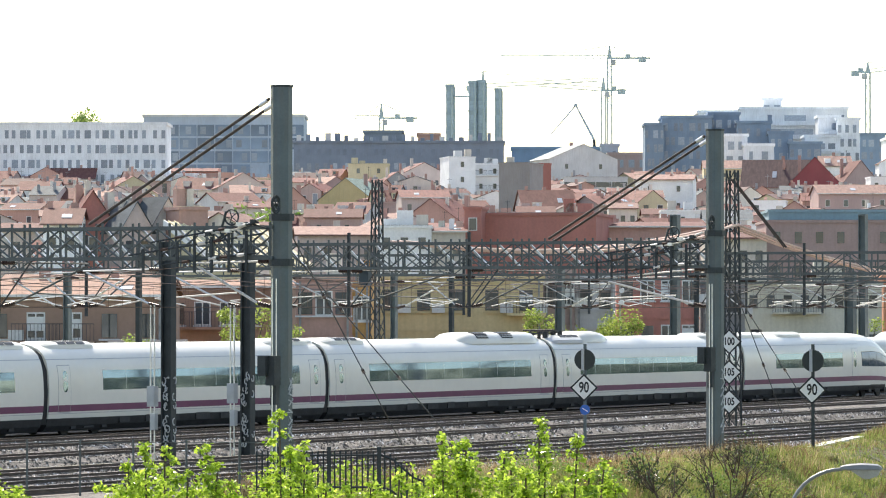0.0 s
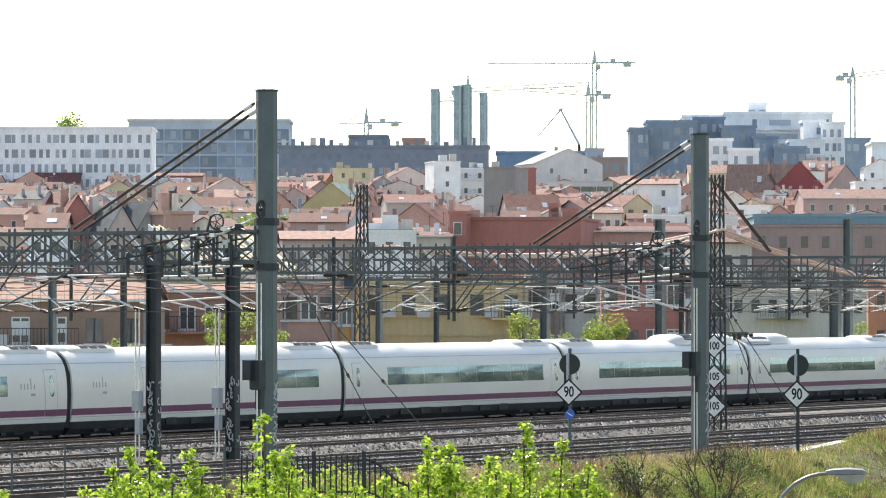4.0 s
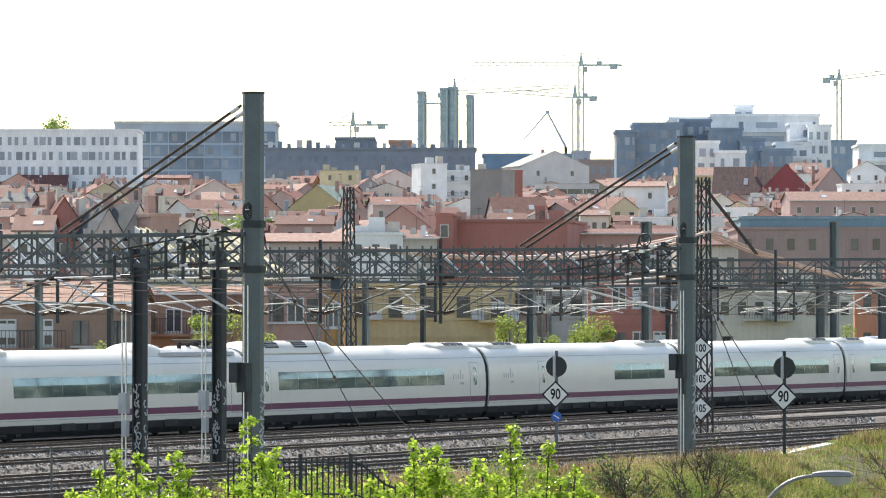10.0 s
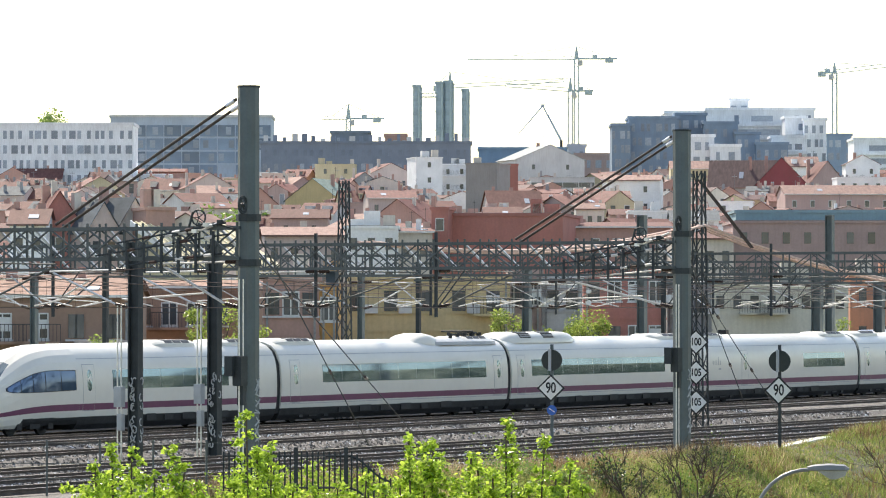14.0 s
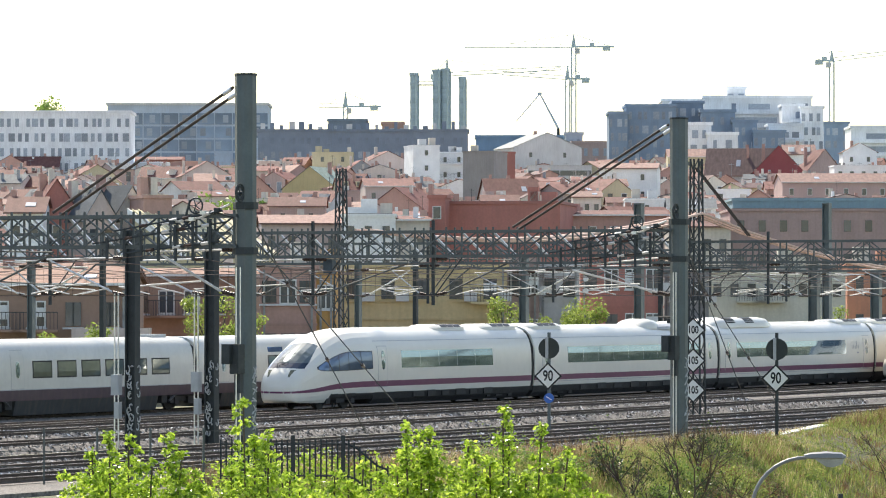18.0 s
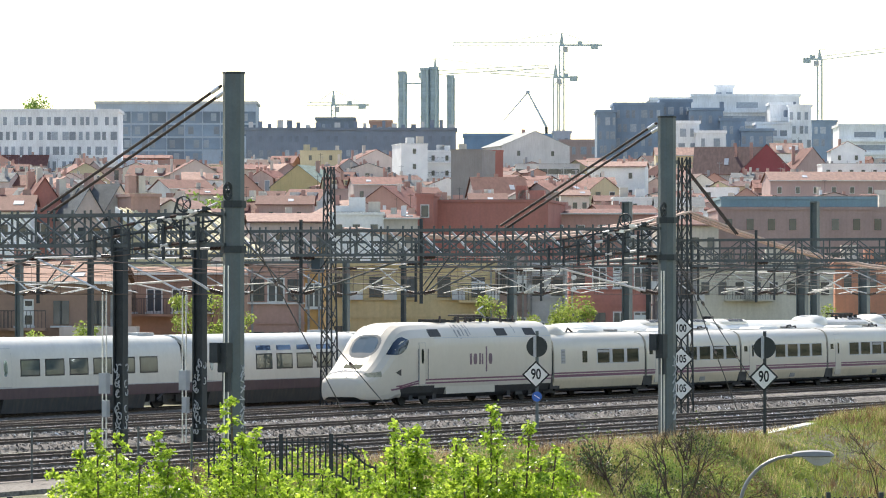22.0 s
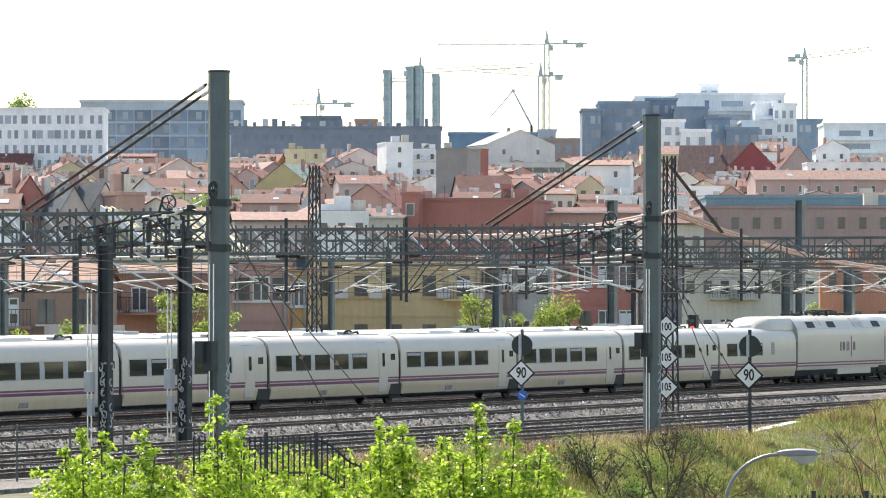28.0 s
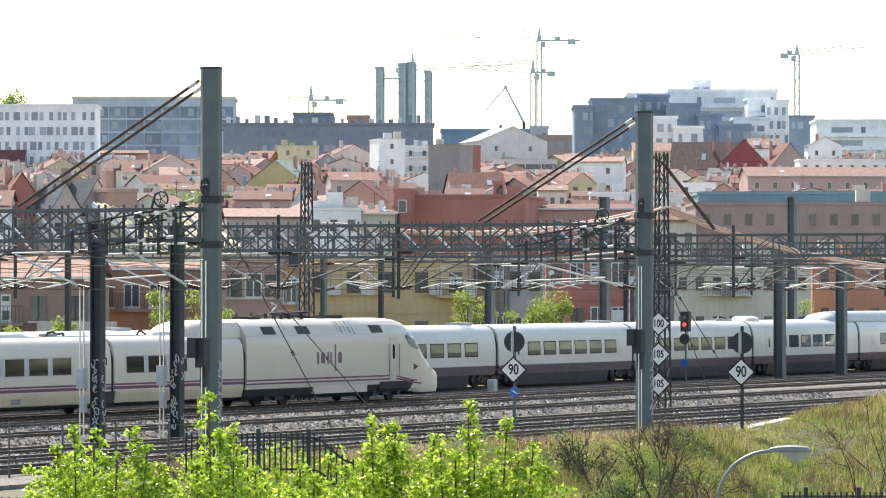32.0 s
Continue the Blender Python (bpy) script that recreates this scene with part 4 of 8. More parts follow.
def gantry(x, y1):
    g = thing("portal_gantry", "grey lattice steel gantry spanning the tracks", "gantry", pose(x, POST_Y, 0), "track gantries")
    z0, z1 = 6.85, 7.80
    L = y1 - POST_Y
    for dx in (-0.375, 0.375):
        for z in (z0, z1):
            bm = B()
            box(bm, dx - 0.055, dx + 0.055, 0.1, L, z - 0.055, z + 0.055)
            part("chord", bm, "steel", g, "")
        n = int(L / PANEL)
        if x > 20:
            lace = B()
            for i in range(n):
                y = 0.2 + PANEL * i
                tube(lace, (dx, y, z0 if i % 2 else z1), (dx, y + PANEL, z1 if i % 2 else z0), 0.032, 4)
                box(lace, dx - 0.03, dx + 0.03, y - 0.03, y + 0.03, z0, z1)
            part("lacing", lace, "steel", g)["kind"] = "stuff"
            continue
        for i in range(n):
            part("diagonal", BRACE["rise" if i % 2 else "fall"], None, g, at=pose(dx, 0.2 + PANEL * i, z0))
            part("upright", BRACE["upright"], None, g, at=pose(dx, 0.2 + PANEL * i, z0))
            if dx < 0:
                part("diagonal", BRACE["fall" if i % 2 else "rise"], None, g, at=pose(dx - 0.05, 0.2 + PANEL * i, z0))
    for i in range(n - 1):
        if x < 20:
            part("upright", BRACE["upright"], None, g, at=pose(-0.375, 0.2 + PANEL * (i + 0.5), z0))
            part("diagonal", BRACE["bright"], None, g, at=pose(0.41, 0.2 + PANEL * i, z0), label="galvanised diagonal in a sunlit tone")
    for i in range(n if x < 20 else 0):
        for z in (z0, z1):
            part("cross_tie", BRACE["tie"], None, g, at=pose(-0.375, 0.2 + PANEL * i, z))
    return g


def tall_post(x):
    p = thing("gantry_post", "tall blue-grey painted steel gantry post", "post", pose(x, POST_Y, -0.6), "gantry posts")
    a = 0.31
    ring = [(a * c, a * s) for c, s in ((1, 0.42), (0.42, 1), (-0.42, 1), (-1, 0.42), (-1, -0.42), (-0.42, -1), (0.42, -1), (1, -0.42))]
    H = 12.75 if x < -20 else 12.58
    part("shaft", prism(B(), ring, 0, H, "z"), "post", p, "octagonal painted shaft")
    part("cap", prism(B(), [(u * 1.06, v * 1.06) for u, v in ring], H, H + 0.07, "z"), "dark", p)
    for z in (7.2, 8.6):
        part("clamp", prism(B(), [(u * 1.18, v * 1.18) for u, v in ring], z, z + 0.22, "z"), "dark", p, "bolted steel clamp")
    for k, dx in enumerate((-0.78, -0.52)):
        part("guide_pipe", tube(B(), (dx, -0.1, 0.1), (dx, -0.1, 6.8), 0.02, 8), "alu", p, "thin bright guide pipe")
    st = B()
    box(st, -0.82, -0.44, -0.2, 0.1, 3.5, 4.42)
    box(st, -1.0, -0.84, 0.02, 0.3, 3.8, 4.42)
    w = part("counterweight", st, "dark", p, "stacked dark counterweight")
    for i in range(6):
        part("weight_slab", box(B(), -0.828, -0.432, -0.208, 0.108, 3.52 + 0.15 * i, 3.65 + 0.15 * i), "dark", w)
    part("guide_box", box(B(), -0.72, -0.54, -0.2, 0.0, 2.9, 3.55), "dark", p)
    wh = B()
    c = Vector((-0.55, -0.1, 9.1))
    n = 20
    for i in range(n):
        a0, a1 = 2 * math.pi * i / n, 2 * math.pi * (i + 1) / n
        for r in (0.27, 0.2):
            tube(wh, c + r * Vector((math.cos(a0), 0, math.sin(a0))), c + r * Vector((math.cos(a1), 0, math.sin(a1))), 0.03, 5)
    for i in range(6):
        a0 = math.pi * i / 3
        tube(wh, c, c + 0.27 * Vector((math.cos(a0), 0, math.sin(a0))), 0.02, 5)
    tube(wh, c - Vector((0, 0.1, 0)), c + Vector((0, 0.1, 0)), 0.06, 8)
    part("tension_wheel", wh, "dark", p, "spoked tensioning wheel")
    if x < 20:
        tg = part("tension_gear", path_tube(B(), [(-0.5, 0.3, 8.75), (-0.5, 1.3, 8.35), (-0.5, 2.7, 8.15)], 0.035, 6), "alu", p, "bright tensioning rods beside the post")
        part("rod", path_tube(B(), [(-0.45, 0.2, 8.35), (-0.45, 1.0, 8.55), (-0.45, 2.1, 7.95)], 0.03, 6), "dark", tg)
        for k, (yy, zz) in enumerate(((0.7, 8.58), (1.6, 8.3), (2.3, 8.2), (1.2, 8.5))):
            part("clamp", box(B(), -0.62, -0.42, yy - 0.09, yy + 0.09, zz - 0.06, zz + 0.06), "alu" if k % 2 else "dark", tg)
        w2 = B()
        for i in range(16):
            a0, a1 = math.pi * i / 8, math.pi * (i + 1) / 8
            tube(w2, (-0.5, 1.5 + 0.24 * math.cos(a0), 8.72 + 0.24 * math.sin(a0)), (-0.5, 1.5 + 0.24 * math.cos(a1), 8.72 + 0.24 * math.sin(a1)), 0.03, 5)
        for i in range(5):
            tube(w2, (-0.5, 1.5, 8.72), (-0.5, 1.5 + 0.24 * math.cos(1.257 * i), 8.72 + 0.24 * math.sin(1.257 * i)), 0.018, 4)
        part("pulley_wheel", w2, "dark", tg, "dark spoked pulley wheel")
        for y0, z0, y1, z1 in ((0.5, 8.55, 4.4, 7.95), (0.4, 8.2, 5.2, 7.55), (0.6, 7.6, 4.0, 7.25)):
            part("rod", tube(B(), (-0.55, y0, z0), (-0.55, y1, z1), 0.028, 5), "dark", tg)
            for u in (0.12, 0.3, 0.42, 0.7):
                yy, zz = y0 + (y1 - y0) * u, z0 + (z1 - z0) * u
                part("insulator", tube(B(), (-0.56, yy, zz), (-0.56, yy + 0.26, zz + 0.26 * (z1 - z0) / (y1 - y0)), 0.055, 6), "alu" if u in (0.12, 0.42) else "ins", tg)
        for k in range(7):
            part("hanger", box(B(), -0.6, -0.54, 0.9 + 0.62 * k, 0.98 + 0.62 * k, 7.0, 8.3 - 0.09 * k + 0.12 * (k % 2)), "dark", tg, "dark upright hanger bar")
        part("lever", path_tube(B(), [(-0.5, 1.7, 8.9), (-0.5, 1.9, 8.25), (-0.5, 1.5, 7.8)], 0.04, 6), "dark", tg)
    gr = B()
    rnd = random.Random(int(x * 10))
    for i in range(9):
        z = 1.2 + 0.28 * i
        for q in ((-0.15, 0.1), (0.1, -0.08)):
            path_tube(gr, [(q[0] + rnd.uniform(-0.06, 0.06), -0.318, z + rnd.uniform(-0.1, 0.1)), (q[1] + rnd.uniform(-0.06, 0.06), -0.318, z + rnd.uniform(0.05, 0.3))], 0.026, 4)
    part("graffiti", gr, "graffiti", p, "pale sprayed graffiti strokes")["kind"] = "stuff"
    for dx, lo in ((-0.16, 0.0), (0.16, 0.14)) if x < 20 else ():
        rod = part("tie_rod", tube(B(), (dx, 0.34, 12.4 - lo), (dx, 6.9, 8.55 - lo), 0.048, 8), "rust", p, "dark rusty tie rod")
        part("turnbuckle", tube(B(), (dx, 0.42, 12.35 - lo), (dx, 0.7, 12.19 - lo), 0.07, 8), "alu", rod, "bright turnbuckle")
    return p


def cantilever(parent, x, y, d, reach, zl=5.35, zt=6.75, tone="alu", r=0.045, rise=1.25, dip=0.05):
    """Aluminium bracket arms from a support at y towards d (+1 or -1), carrying the wires."""
    # tone sets how sunlit an arm looks: bright alu, otherwise darker steel
    c = part("cantilever", path_tube(B(), [(x, y + d * 0.55, zl + 0.1), (x, y + d * reach, zl + rise)], r, 6), tone, parent, "bright aluminium cantilever arm" if tone == "alu" else "dull cantilever arm in darker steel")
    part("top_tube", tube(B(), (x, y + d * 0.5, zt), (x, y + d * (reach + 0.15), zt - dip), r * 0.75, 6), tone, c)
    part("registration_arm", path_tube(B(), [(x, y + d * 1.3, zl + 0.42), (x, y + d * (reach + 0.55), zl + 0.30)], r * 0.65, 6), tone, c)
    part("steady_arm", tube(B(), (x + 0.1, y + d * (reach + 0.5), zl + 0.28), (x + 0.1, y + d * (reach - 0.75), zl + 0.03), 0.026, 6), "alu", c, "short bright steady arm")
    for z, k in ((zl, 0.0), (zt, 0.0)):
        bm = B()
        for i in range(5):
            yy = y + d * (0.08 + 0.09 * i)
            tube(bm, (x, yy, z + 0.02 * i * (1 if z == zl else 0)), (x, yy + d * 0.05, z + 0.02 * i * (1 if z == zl else 0)), 0.075, 8)
        tube(bm, (x, y, z), (x, y + d * 0.55, z + (0.1 if z == zl else 0)), 0.03, 6)
        part("insulator", bm, "ins", c, "ribbed brown insulator")
    return c


def drop_post(g, y, z0=4.95, z1=8.25):
    dp = part("drop_post", box(B(), -0.05, 0.05, y - 0.05, y + 0.05, z0, z1), "dark", g, "hanging drop tube")
    part("stay", tube(B(), (0, y - 1.3, 6.85), (0, y, z0 + 0.3), 0.03, 5), "dark", dp)
    return dp


def rel(y):
    return y - POST_Y


for gx in GANTRY_X:
    tall_post(gx)
    g = gantry(gx, 13.2)
    for y in (-22.2, -16.9, -4.8, 4.6):
        drop_post(g, rel(y))
    for y, d, r in ((-32.2, 1, 2.7), (-22.2, -1, 3.2), (-16.9, 1, 3.2), (-16.9, -1, 4.2), (-4.8, -1, 2.1), (-4.8, 1, 2.1), (4.6, 1, 2.9), (4.6, -1, 3.0)):
        long_arm = y < -30 and gx == -4.65
        cantilever(g, 0.15, rel(y), d, 4.1 if long_arm else r, tone="alu" if y < -30 or d > 0 else "steel", r=0.045 if y < -30 else 0.035, rise=0.95 if long_arm else 1.25, dip=0.3 if long_arm else 0.05)
    part("lamp_box", box(B(), 0.3, 0.6, rel(-17.6), rel(-17.2), 6.2, 6.75), "teal_box", g, "small blue-grey equipment box")
    part("far_leg", box(B(), -0.12, 0.12, rel(13.0), rel(13.24), -0.9, 7.9), "dark", g, "steel far leg")


def h_mast(x, y, h, seed):
    m = thing("catenary_mast", "dark steel mast with graffiti and grey cabinets", "mast", pose(x, y, -0.5), "dark masts")
    for s in (-1, 1):
        part("flange", box(B(), -0.18, 0.18, s * 0.19 - 0.03, s * 0.19 + 0.03, 0, h), "dark", m)
    part("web", box(B(), -0.04, 0.04, -0.16, 0.16, 0, h), "dark", m)
    part("foot", box(B(), -0.4, 0.4, -0.42, 0.42, -0.2, 0.15), "sleeper", m, "concrete foot")
    c = part("cabinet", box(B(), -0.5, -0.22, 0.3, 0.62, 2.2, 2.95), "grey", m, "grey metal cabinet")
    part("cabinet_door", box(B(), -0.515, -0.5, 0.33, 0.59, 2.25, 2.9), "grey", c)
    part("small_cabinet", box(B(), -0.48, -0.24, 0.3, 0.5, 1.35, 1.95), "grey", m)
    for dy in (0.38, 0.54):
        part("cable_pipe", tube(B(), (-0.36, dy, 0), (-0.36, dy, 5.9), 0.03, 6), "alu", m, "thin bright pipe")
    rnd = random.Random(seed)
    gr = B()
    for i in range(9):
        z = 0.75 + 0.3 * i
        if i in (4,):
            continue
        turn0 = rnd.uniform(0, 6.28)
        for q in range(3):
            yc, zc, rr = rnd.uniform(-0.14, 0.14), z + rnd.uniform(-0.13, 0.13), rnd.uniform(0.05, 0.11)
            a0, n = rnd.uniform(0, 6.28), rnd.choice((4, 5, 7))
            path_tube(gr, [(-0.19, yc * 0.8 + rr * 0.8 * math.cos(a0 + k * 0.75), zc + rr * 1.4 * math.sin(a0 + k * 0.75)) for k in range(n)], 0.024, 4)
        if rnd.random() < 0.6:
            xc = rnd.uniform(-0.1, 0.12)
            path_tube(gr, [(xc * 0.6 + 0.09 * math.cos(turn0 + k * 0.8), -0.23, z + 0.13 * math.sin(turn0 + k * 0.8)) for k in range(6)], 0.026, 4)
    part("graffiti", gr, "graffiti", m, "white sprayed graffiti strokes")["kind"] = "stuff"
    cantilever(m, 0.0, 0.3, 1, 3.2, 5.85, 7.2)
    return m


h_mast(-19.1, -17.2, 8.2, 1)
h_mast(-12.9, -17.0, 8.2, 2)


def lattice_mast(x, y, h, w0, w1, label, dark="dark"):
    m = thing("lattice_mast", label, "mast", pose(x, y, -0.5), "lattice masts")
    for sx in (-1, 1):
        for sy in (-1, 1):
            part("leg", tube(B(), (sx * w0 / 2, sy * w0 / 2, 0), (sx * w1 / 2, sy * w1 / 2, h), 0.05, 5), dark, m)
    n = int(h / 0.75)
    for i in range(n):
        za, zb = h * i / n, h * (i + 1) / n
        wa, wb = w0 + (w1 - w0) * i / n, w0 + (w1 - w0) * (i + 1) / n
        s = 1 if i % 2 else -1
        for d in (-1, 1):
            part("lacing", tube(B(), (d * wa / 2, s * wa / 2, za), (d * wb / 2, -s * wb / 2, zb), 0.028, 4), dark, m)
            part("lacing", tube(B(), (s * wa / 2, d * wa / 2, za), (-s * wb / 2, d * wb / 2, zb), 0.028, 4), dark, m)
    return m


lm = lattice_mast(28.8, -18.9, 12.1, 0.62, 0.4, "dark lattice mast carrying three speed signs")
for dx in (-0.12, 0.12):
    part("tie_rod", tube(B(), (dx + 0.2, 0.1, 11.7), (dx + 2.9, -1.4, 8.6), 0.045, 6), "rust", lm, "rusty tie rod")
lattice_mast(38.3, 4.55, 12.2, 0.66, 0.36, "dark lattice mast between two tracks")


def plain_mast(x, y, h, w, label):
    m = thing("steel_mast", label, "mast", pose(x, y, -0.6), "plain masts")
    for s in (-1, 1):
        part("flange", box(B(), -w / 2, w / 2, s * (w / 2 - 0.02) - 0.02, s * (w / 2 - 0.02) + 0.02, 0, h), "post", m)
    part("web", box(B(), -0.03, 0.03, -w / 2 + 0.04, w / 2 - 0.04, 0, h - 0.1), "post", m)
    part("cap", box(B(), -w / 2, w / 2, -w / 2 + 0.04, w / 2 - 0.04, h - 0.1, h), "post", m)
    part("foot", box(B(), -w * 0.7, w * 0.7, -w * 0.7, w * 0.7, -0.3, 0.3), "sleeper", m, "concrete foot")
    for d in (-1, 1):
        cantilever(m, 0, d * w / 2, d, 2.8, 5.9, 7.3) if h < 9 else None
    return m


for x, y, h, w in ((101.9, 4.55, 8.1, 0.6), (112.7, 4.55, 8.1, 0.6), (53.2, 11.4, 7.8, 0.3), (73.9, 11.4, 8.2, 0.45), (90.7, 11.6, 11.6, 0.5), (121.8, 11.6, 12.2, 0.5), (20.0, 11.4, 7.6, 0.3)):
    plain_mast(x, y, h, w, "grey steel line-side mast")


def smooth_tube(pts, r, n=5):
    """One continuous tube along a slung line."""
    rings = []
    for i, p in enumerate(pts):
        a, b = Vector(pts[max(0, i - 1)]), Vector(pts[min(len(pts) - 1, i + 1)])
        w = (b - a).normalized()
        u = Vector((-w.y, w.x, 0)).normalized() if abs(w.z) < 0.95 else Vector((0, 1, 0))
        u = Vector((0, 1, 0)) if abs(w.y) < 1e-6 else u
        v = w.cross(u)
        rings.append([Vector(p) + r * (math.cos(6.2832 * k / n) * u + math.sin(6.2832 * k / n) * v) for k in range(n)])
    return loft(B(), rings)


def wires():
    for c in TRACKS:
        w = thing("overhead_line", "copper contact wire hung below a sagging carrier wire", "overhead line", pose(0, c, 0), "overhead lines")
        part("contact_wire", tube(B(), (-240, 0, 5.32), (330, 0, 5.32), 0.013, 5), "wire", w)
        pts = []
        span = 34.0
        for i in range(-48, 72):
            x = -4.3 + span * i / 8
            u = (i % 8) / 8
            pts.append((x, 0, 6.62 - 0.55 * 4 * u * (1 - u)))
        part("carrier_wire", smooth_tube(pts, 0.012, 4), "wire", w)
        for p in pts[40:72]:
            if p[2] < 6.6:
                part("dropper", tube(B(), p, (p[0], 0, 5.32), 0.006, 4), "wire", w)
    for y, z in ((-18.9, 9.3),):
        f = thing("feeder_cable", "pale weathered feeder cables slung between the masts", "cable", pose(0, y, 0), "feeder cables")
        xs = [-4.3, 28.8, 97.7]
        for off in (-0.3, 0.0, 0.3):
            pts = []
            for j, (a, b) in enumerate(zip(xs, xs[1:])):
                za, zb = (7.9, 9.1, 9.1)[j:j + 2]
                for i in range(12):
                    u = i / 12
                    pts.append((a + (b - a) * u, off, za + (zb - za) * u - (0.7 if b - a < 40 else 2.6) * 4 * u * (1 - u) - (0.25 if off == 0 else 0) * u))
            part("cable", smooth_tube(pts, 0.062), "pinkwire" if y > -30 else "wire", f)
    for a, b in (((-38.1, -32.4, 8.3), (-1.8, -17.8, -0.2)), ((-38.1, -32.3, 7.6), (2.6, -17.9, -0.2)), ((-4.1, -32.4, 7.9), (33.5, -19.6, -0.2)), ((-4.1, -32.3, 7.2), (38.0, -19.4, -0.2))):
        gw = thing("guy_wire", "thin dark guy wire with insulators running to the ballast", "guy wire", None, "guy wires")
        part("wire", tube(B(), a, b, 0.022, 5), "dark", gw)
        for u in (0.3, 0.62):
            p = Vector(a).lerp(Vector(b), u)
            q = Vector(a).lerp(Vector(b), u + 0.012)
            part("insulator", tube(B(), p, q, 0.06, 8), "ins", gw)


wires()

li = thing("hanging_insulator", "pair of round white insulators on a thin rod under the gantry", "insulator", pose(29.7, -12.9, 0))
part("rod", tube(B(), (0, 0, 5.3), (0, 0, 7.1), 0.02, 5), "dark", li)
for z in (5.55, 6.1):
    part("disc", tube(B(), (-0.06, 0, z), (0.06, 0, z), 0.115, 14), "signwhite", li, "round white insulator disc")

# ---- signs and signals ----
def digits(text, size, parent, material, at):
    cu = bpy.data.curves.new("digits", "FONT")
    cu.body, cu.size, cu.align_x, cu.align_y, cu.extrude = text, size, "CENTER", "CENTER", 0.006
    cu.offset = 0.011
    tmp = bpy.data.objects.new("digits", cu)
    scene.collection.objects.link(tmp)
    bpy.context.view_layer.update()
    me = bpy.data.meshes.new_from_object(tmp.evaluated_get(bpy.context.evaluated_depsgraph_get()))
    bpy.data.objects.remove(tmp)
    me.materials.clear()
    me.materials.append(M[material])
    ob = new("digits", me)
    ob.parent, ob.matrix_basis = parent, at
    ob["label"] = "black digits " + text
    return ob


def diamond(parent, text, z, r, yaw=0.0):
    """A diamond plate facing -x, with a dark rim."""
    rim = part("sign_plate", prism(B(), [(0, -r * 1.12), (r * 1.12, 0), (0, r * 1.12), (-r * 1.12, 0)], -0.02, 0.02, "y"), "signblack", parent, "black-edged diamond plate " + text)
    rim.matrix_basis = pose(-0.62, -0.1, z, 0, 0, -90 + yaw)
    face = part("face", prism(B(), [(0, -r * 0.94), (r * 0.94, 0), (0, r * 0.94), (-r * 0.94, 0)], -0.028, -0.018, "y"), "signwhite", rim, "white face")
    for k in (0.0,):
        digits(text, r * (1.05 if len(text) == 2 else 0.82), rim, "signblack", pose(k, -0.03 - abs(k) * 0.1 - k * 0.05, 0, 90, 0, 0) @ Matrix.Diagonal((0.78, 1.12, 1, 1)))
    return rim


for txt, z in (("100", 4.25), ("105", 2.85), ("105", 1.5)):
    diamond(lm, txt, z, 0.52, 20)


def speed_sign(x, y, z0, zd, blue):
    s = thing("speed_sign", "white diamond 90 speed sign under a dark disc" + (", blue plate" if blue else ""), "speed sign", pose(x, y, z0), "diamond speed signs")
    part("pole", tube(B(), (0, 0, 0), (0, 0, zd + 1.75), 0.07, 8), "dark" if not blue else "post", s, "steel pole")
    d = diamond(s, "90", zd, 0.50, 20)
    d.matrix_basis = pose(-0.1, 0, zd, 0, 0, -70)
    ds = part("disc", tube(B(), (-0.16, 0, zd + 1.12), (-0.12, 0, zd + 1.12), 0.42, 28), "signdark", s, "round dark grey disc")
    ds.matrix_basis = pose(0, 0, 0, 0, 0, 22)
    part("pole_strap", box(B(), -0.25, -0.17, -0.05, 0.05, zd + 0.7, zd + 1.56), "grey", s)
    if blue:
        part("blue_disc", tube(B(), (-0.14, 0, zd - 0.88), (-0.11, 0, zd - 0.88), 0.20, 24), "signblue", s, "small round blue plate with a white stroke").matrix_basis = pose(0, 0, 0, 0, 0, 22)
        part("stroke", tube(B(), (-0.15, 0.11, zd - 0.81), (-0.15, -0.11, zd - 0.95), 0.022, 4), "signwhite", s).matrix_basis = pose(0, 0, 0, 0, 0, 22)
    part("foot", box(B(), -0.2, 0.2, -0.2, 0.2, -0.1, 0.12), "sleeper", s, "small concrete foot")
    return s


speed_sign(2.3, -23.9, -0.45, 2.55, True)
speed_sign(-0.8, -35.0, -0.45, 2.6, False)


def signal():
    s = thing("railway_signal", "slim railway signal showing a red light", "signal", pose(86.7, 4.5, -0.5))
    part("pole", tube(B(), (0, 0, 0), (0, 0, 3.4), 0.06, 8), "post", s)
    h = part("head", box(B(), -0.2, 0.2, -0.26, 0.26, 3.3, 4.5), "signblack", s, "black signal head")
    part("lower_disc", tube(B(), (-0.22, 0, 2.85), (-0.18, 0, 2.85), 0.32, 20), "signdark", s, "dark round plate")
    lens = tube(B(), (-0.23, 0, 3.72), (-0.2, 0, 3.72), 0.12, 16)
    part("red_lens", lens, "redlight", h, "lit red lens")
    part("hood", path_tube(B(), [(-0.2, -0.17, 3.82), (-0.42, -0.1, 3.94), (-0.42, 0.1, 3.94), (-0.2, 0.17, 3.82)], 0.02, 4), "signblack", h)
    part("spare_lens", tube(B(), (-0.22, 0, 4.15), (-0.2, 0, 4.15), 0.12, 16), "glass", h)
    part("blue_plate", box(B(), -0.2, -0.17, -0.2, 0.2, 1.2, 1.65), "signblue", s, "small blue plate")


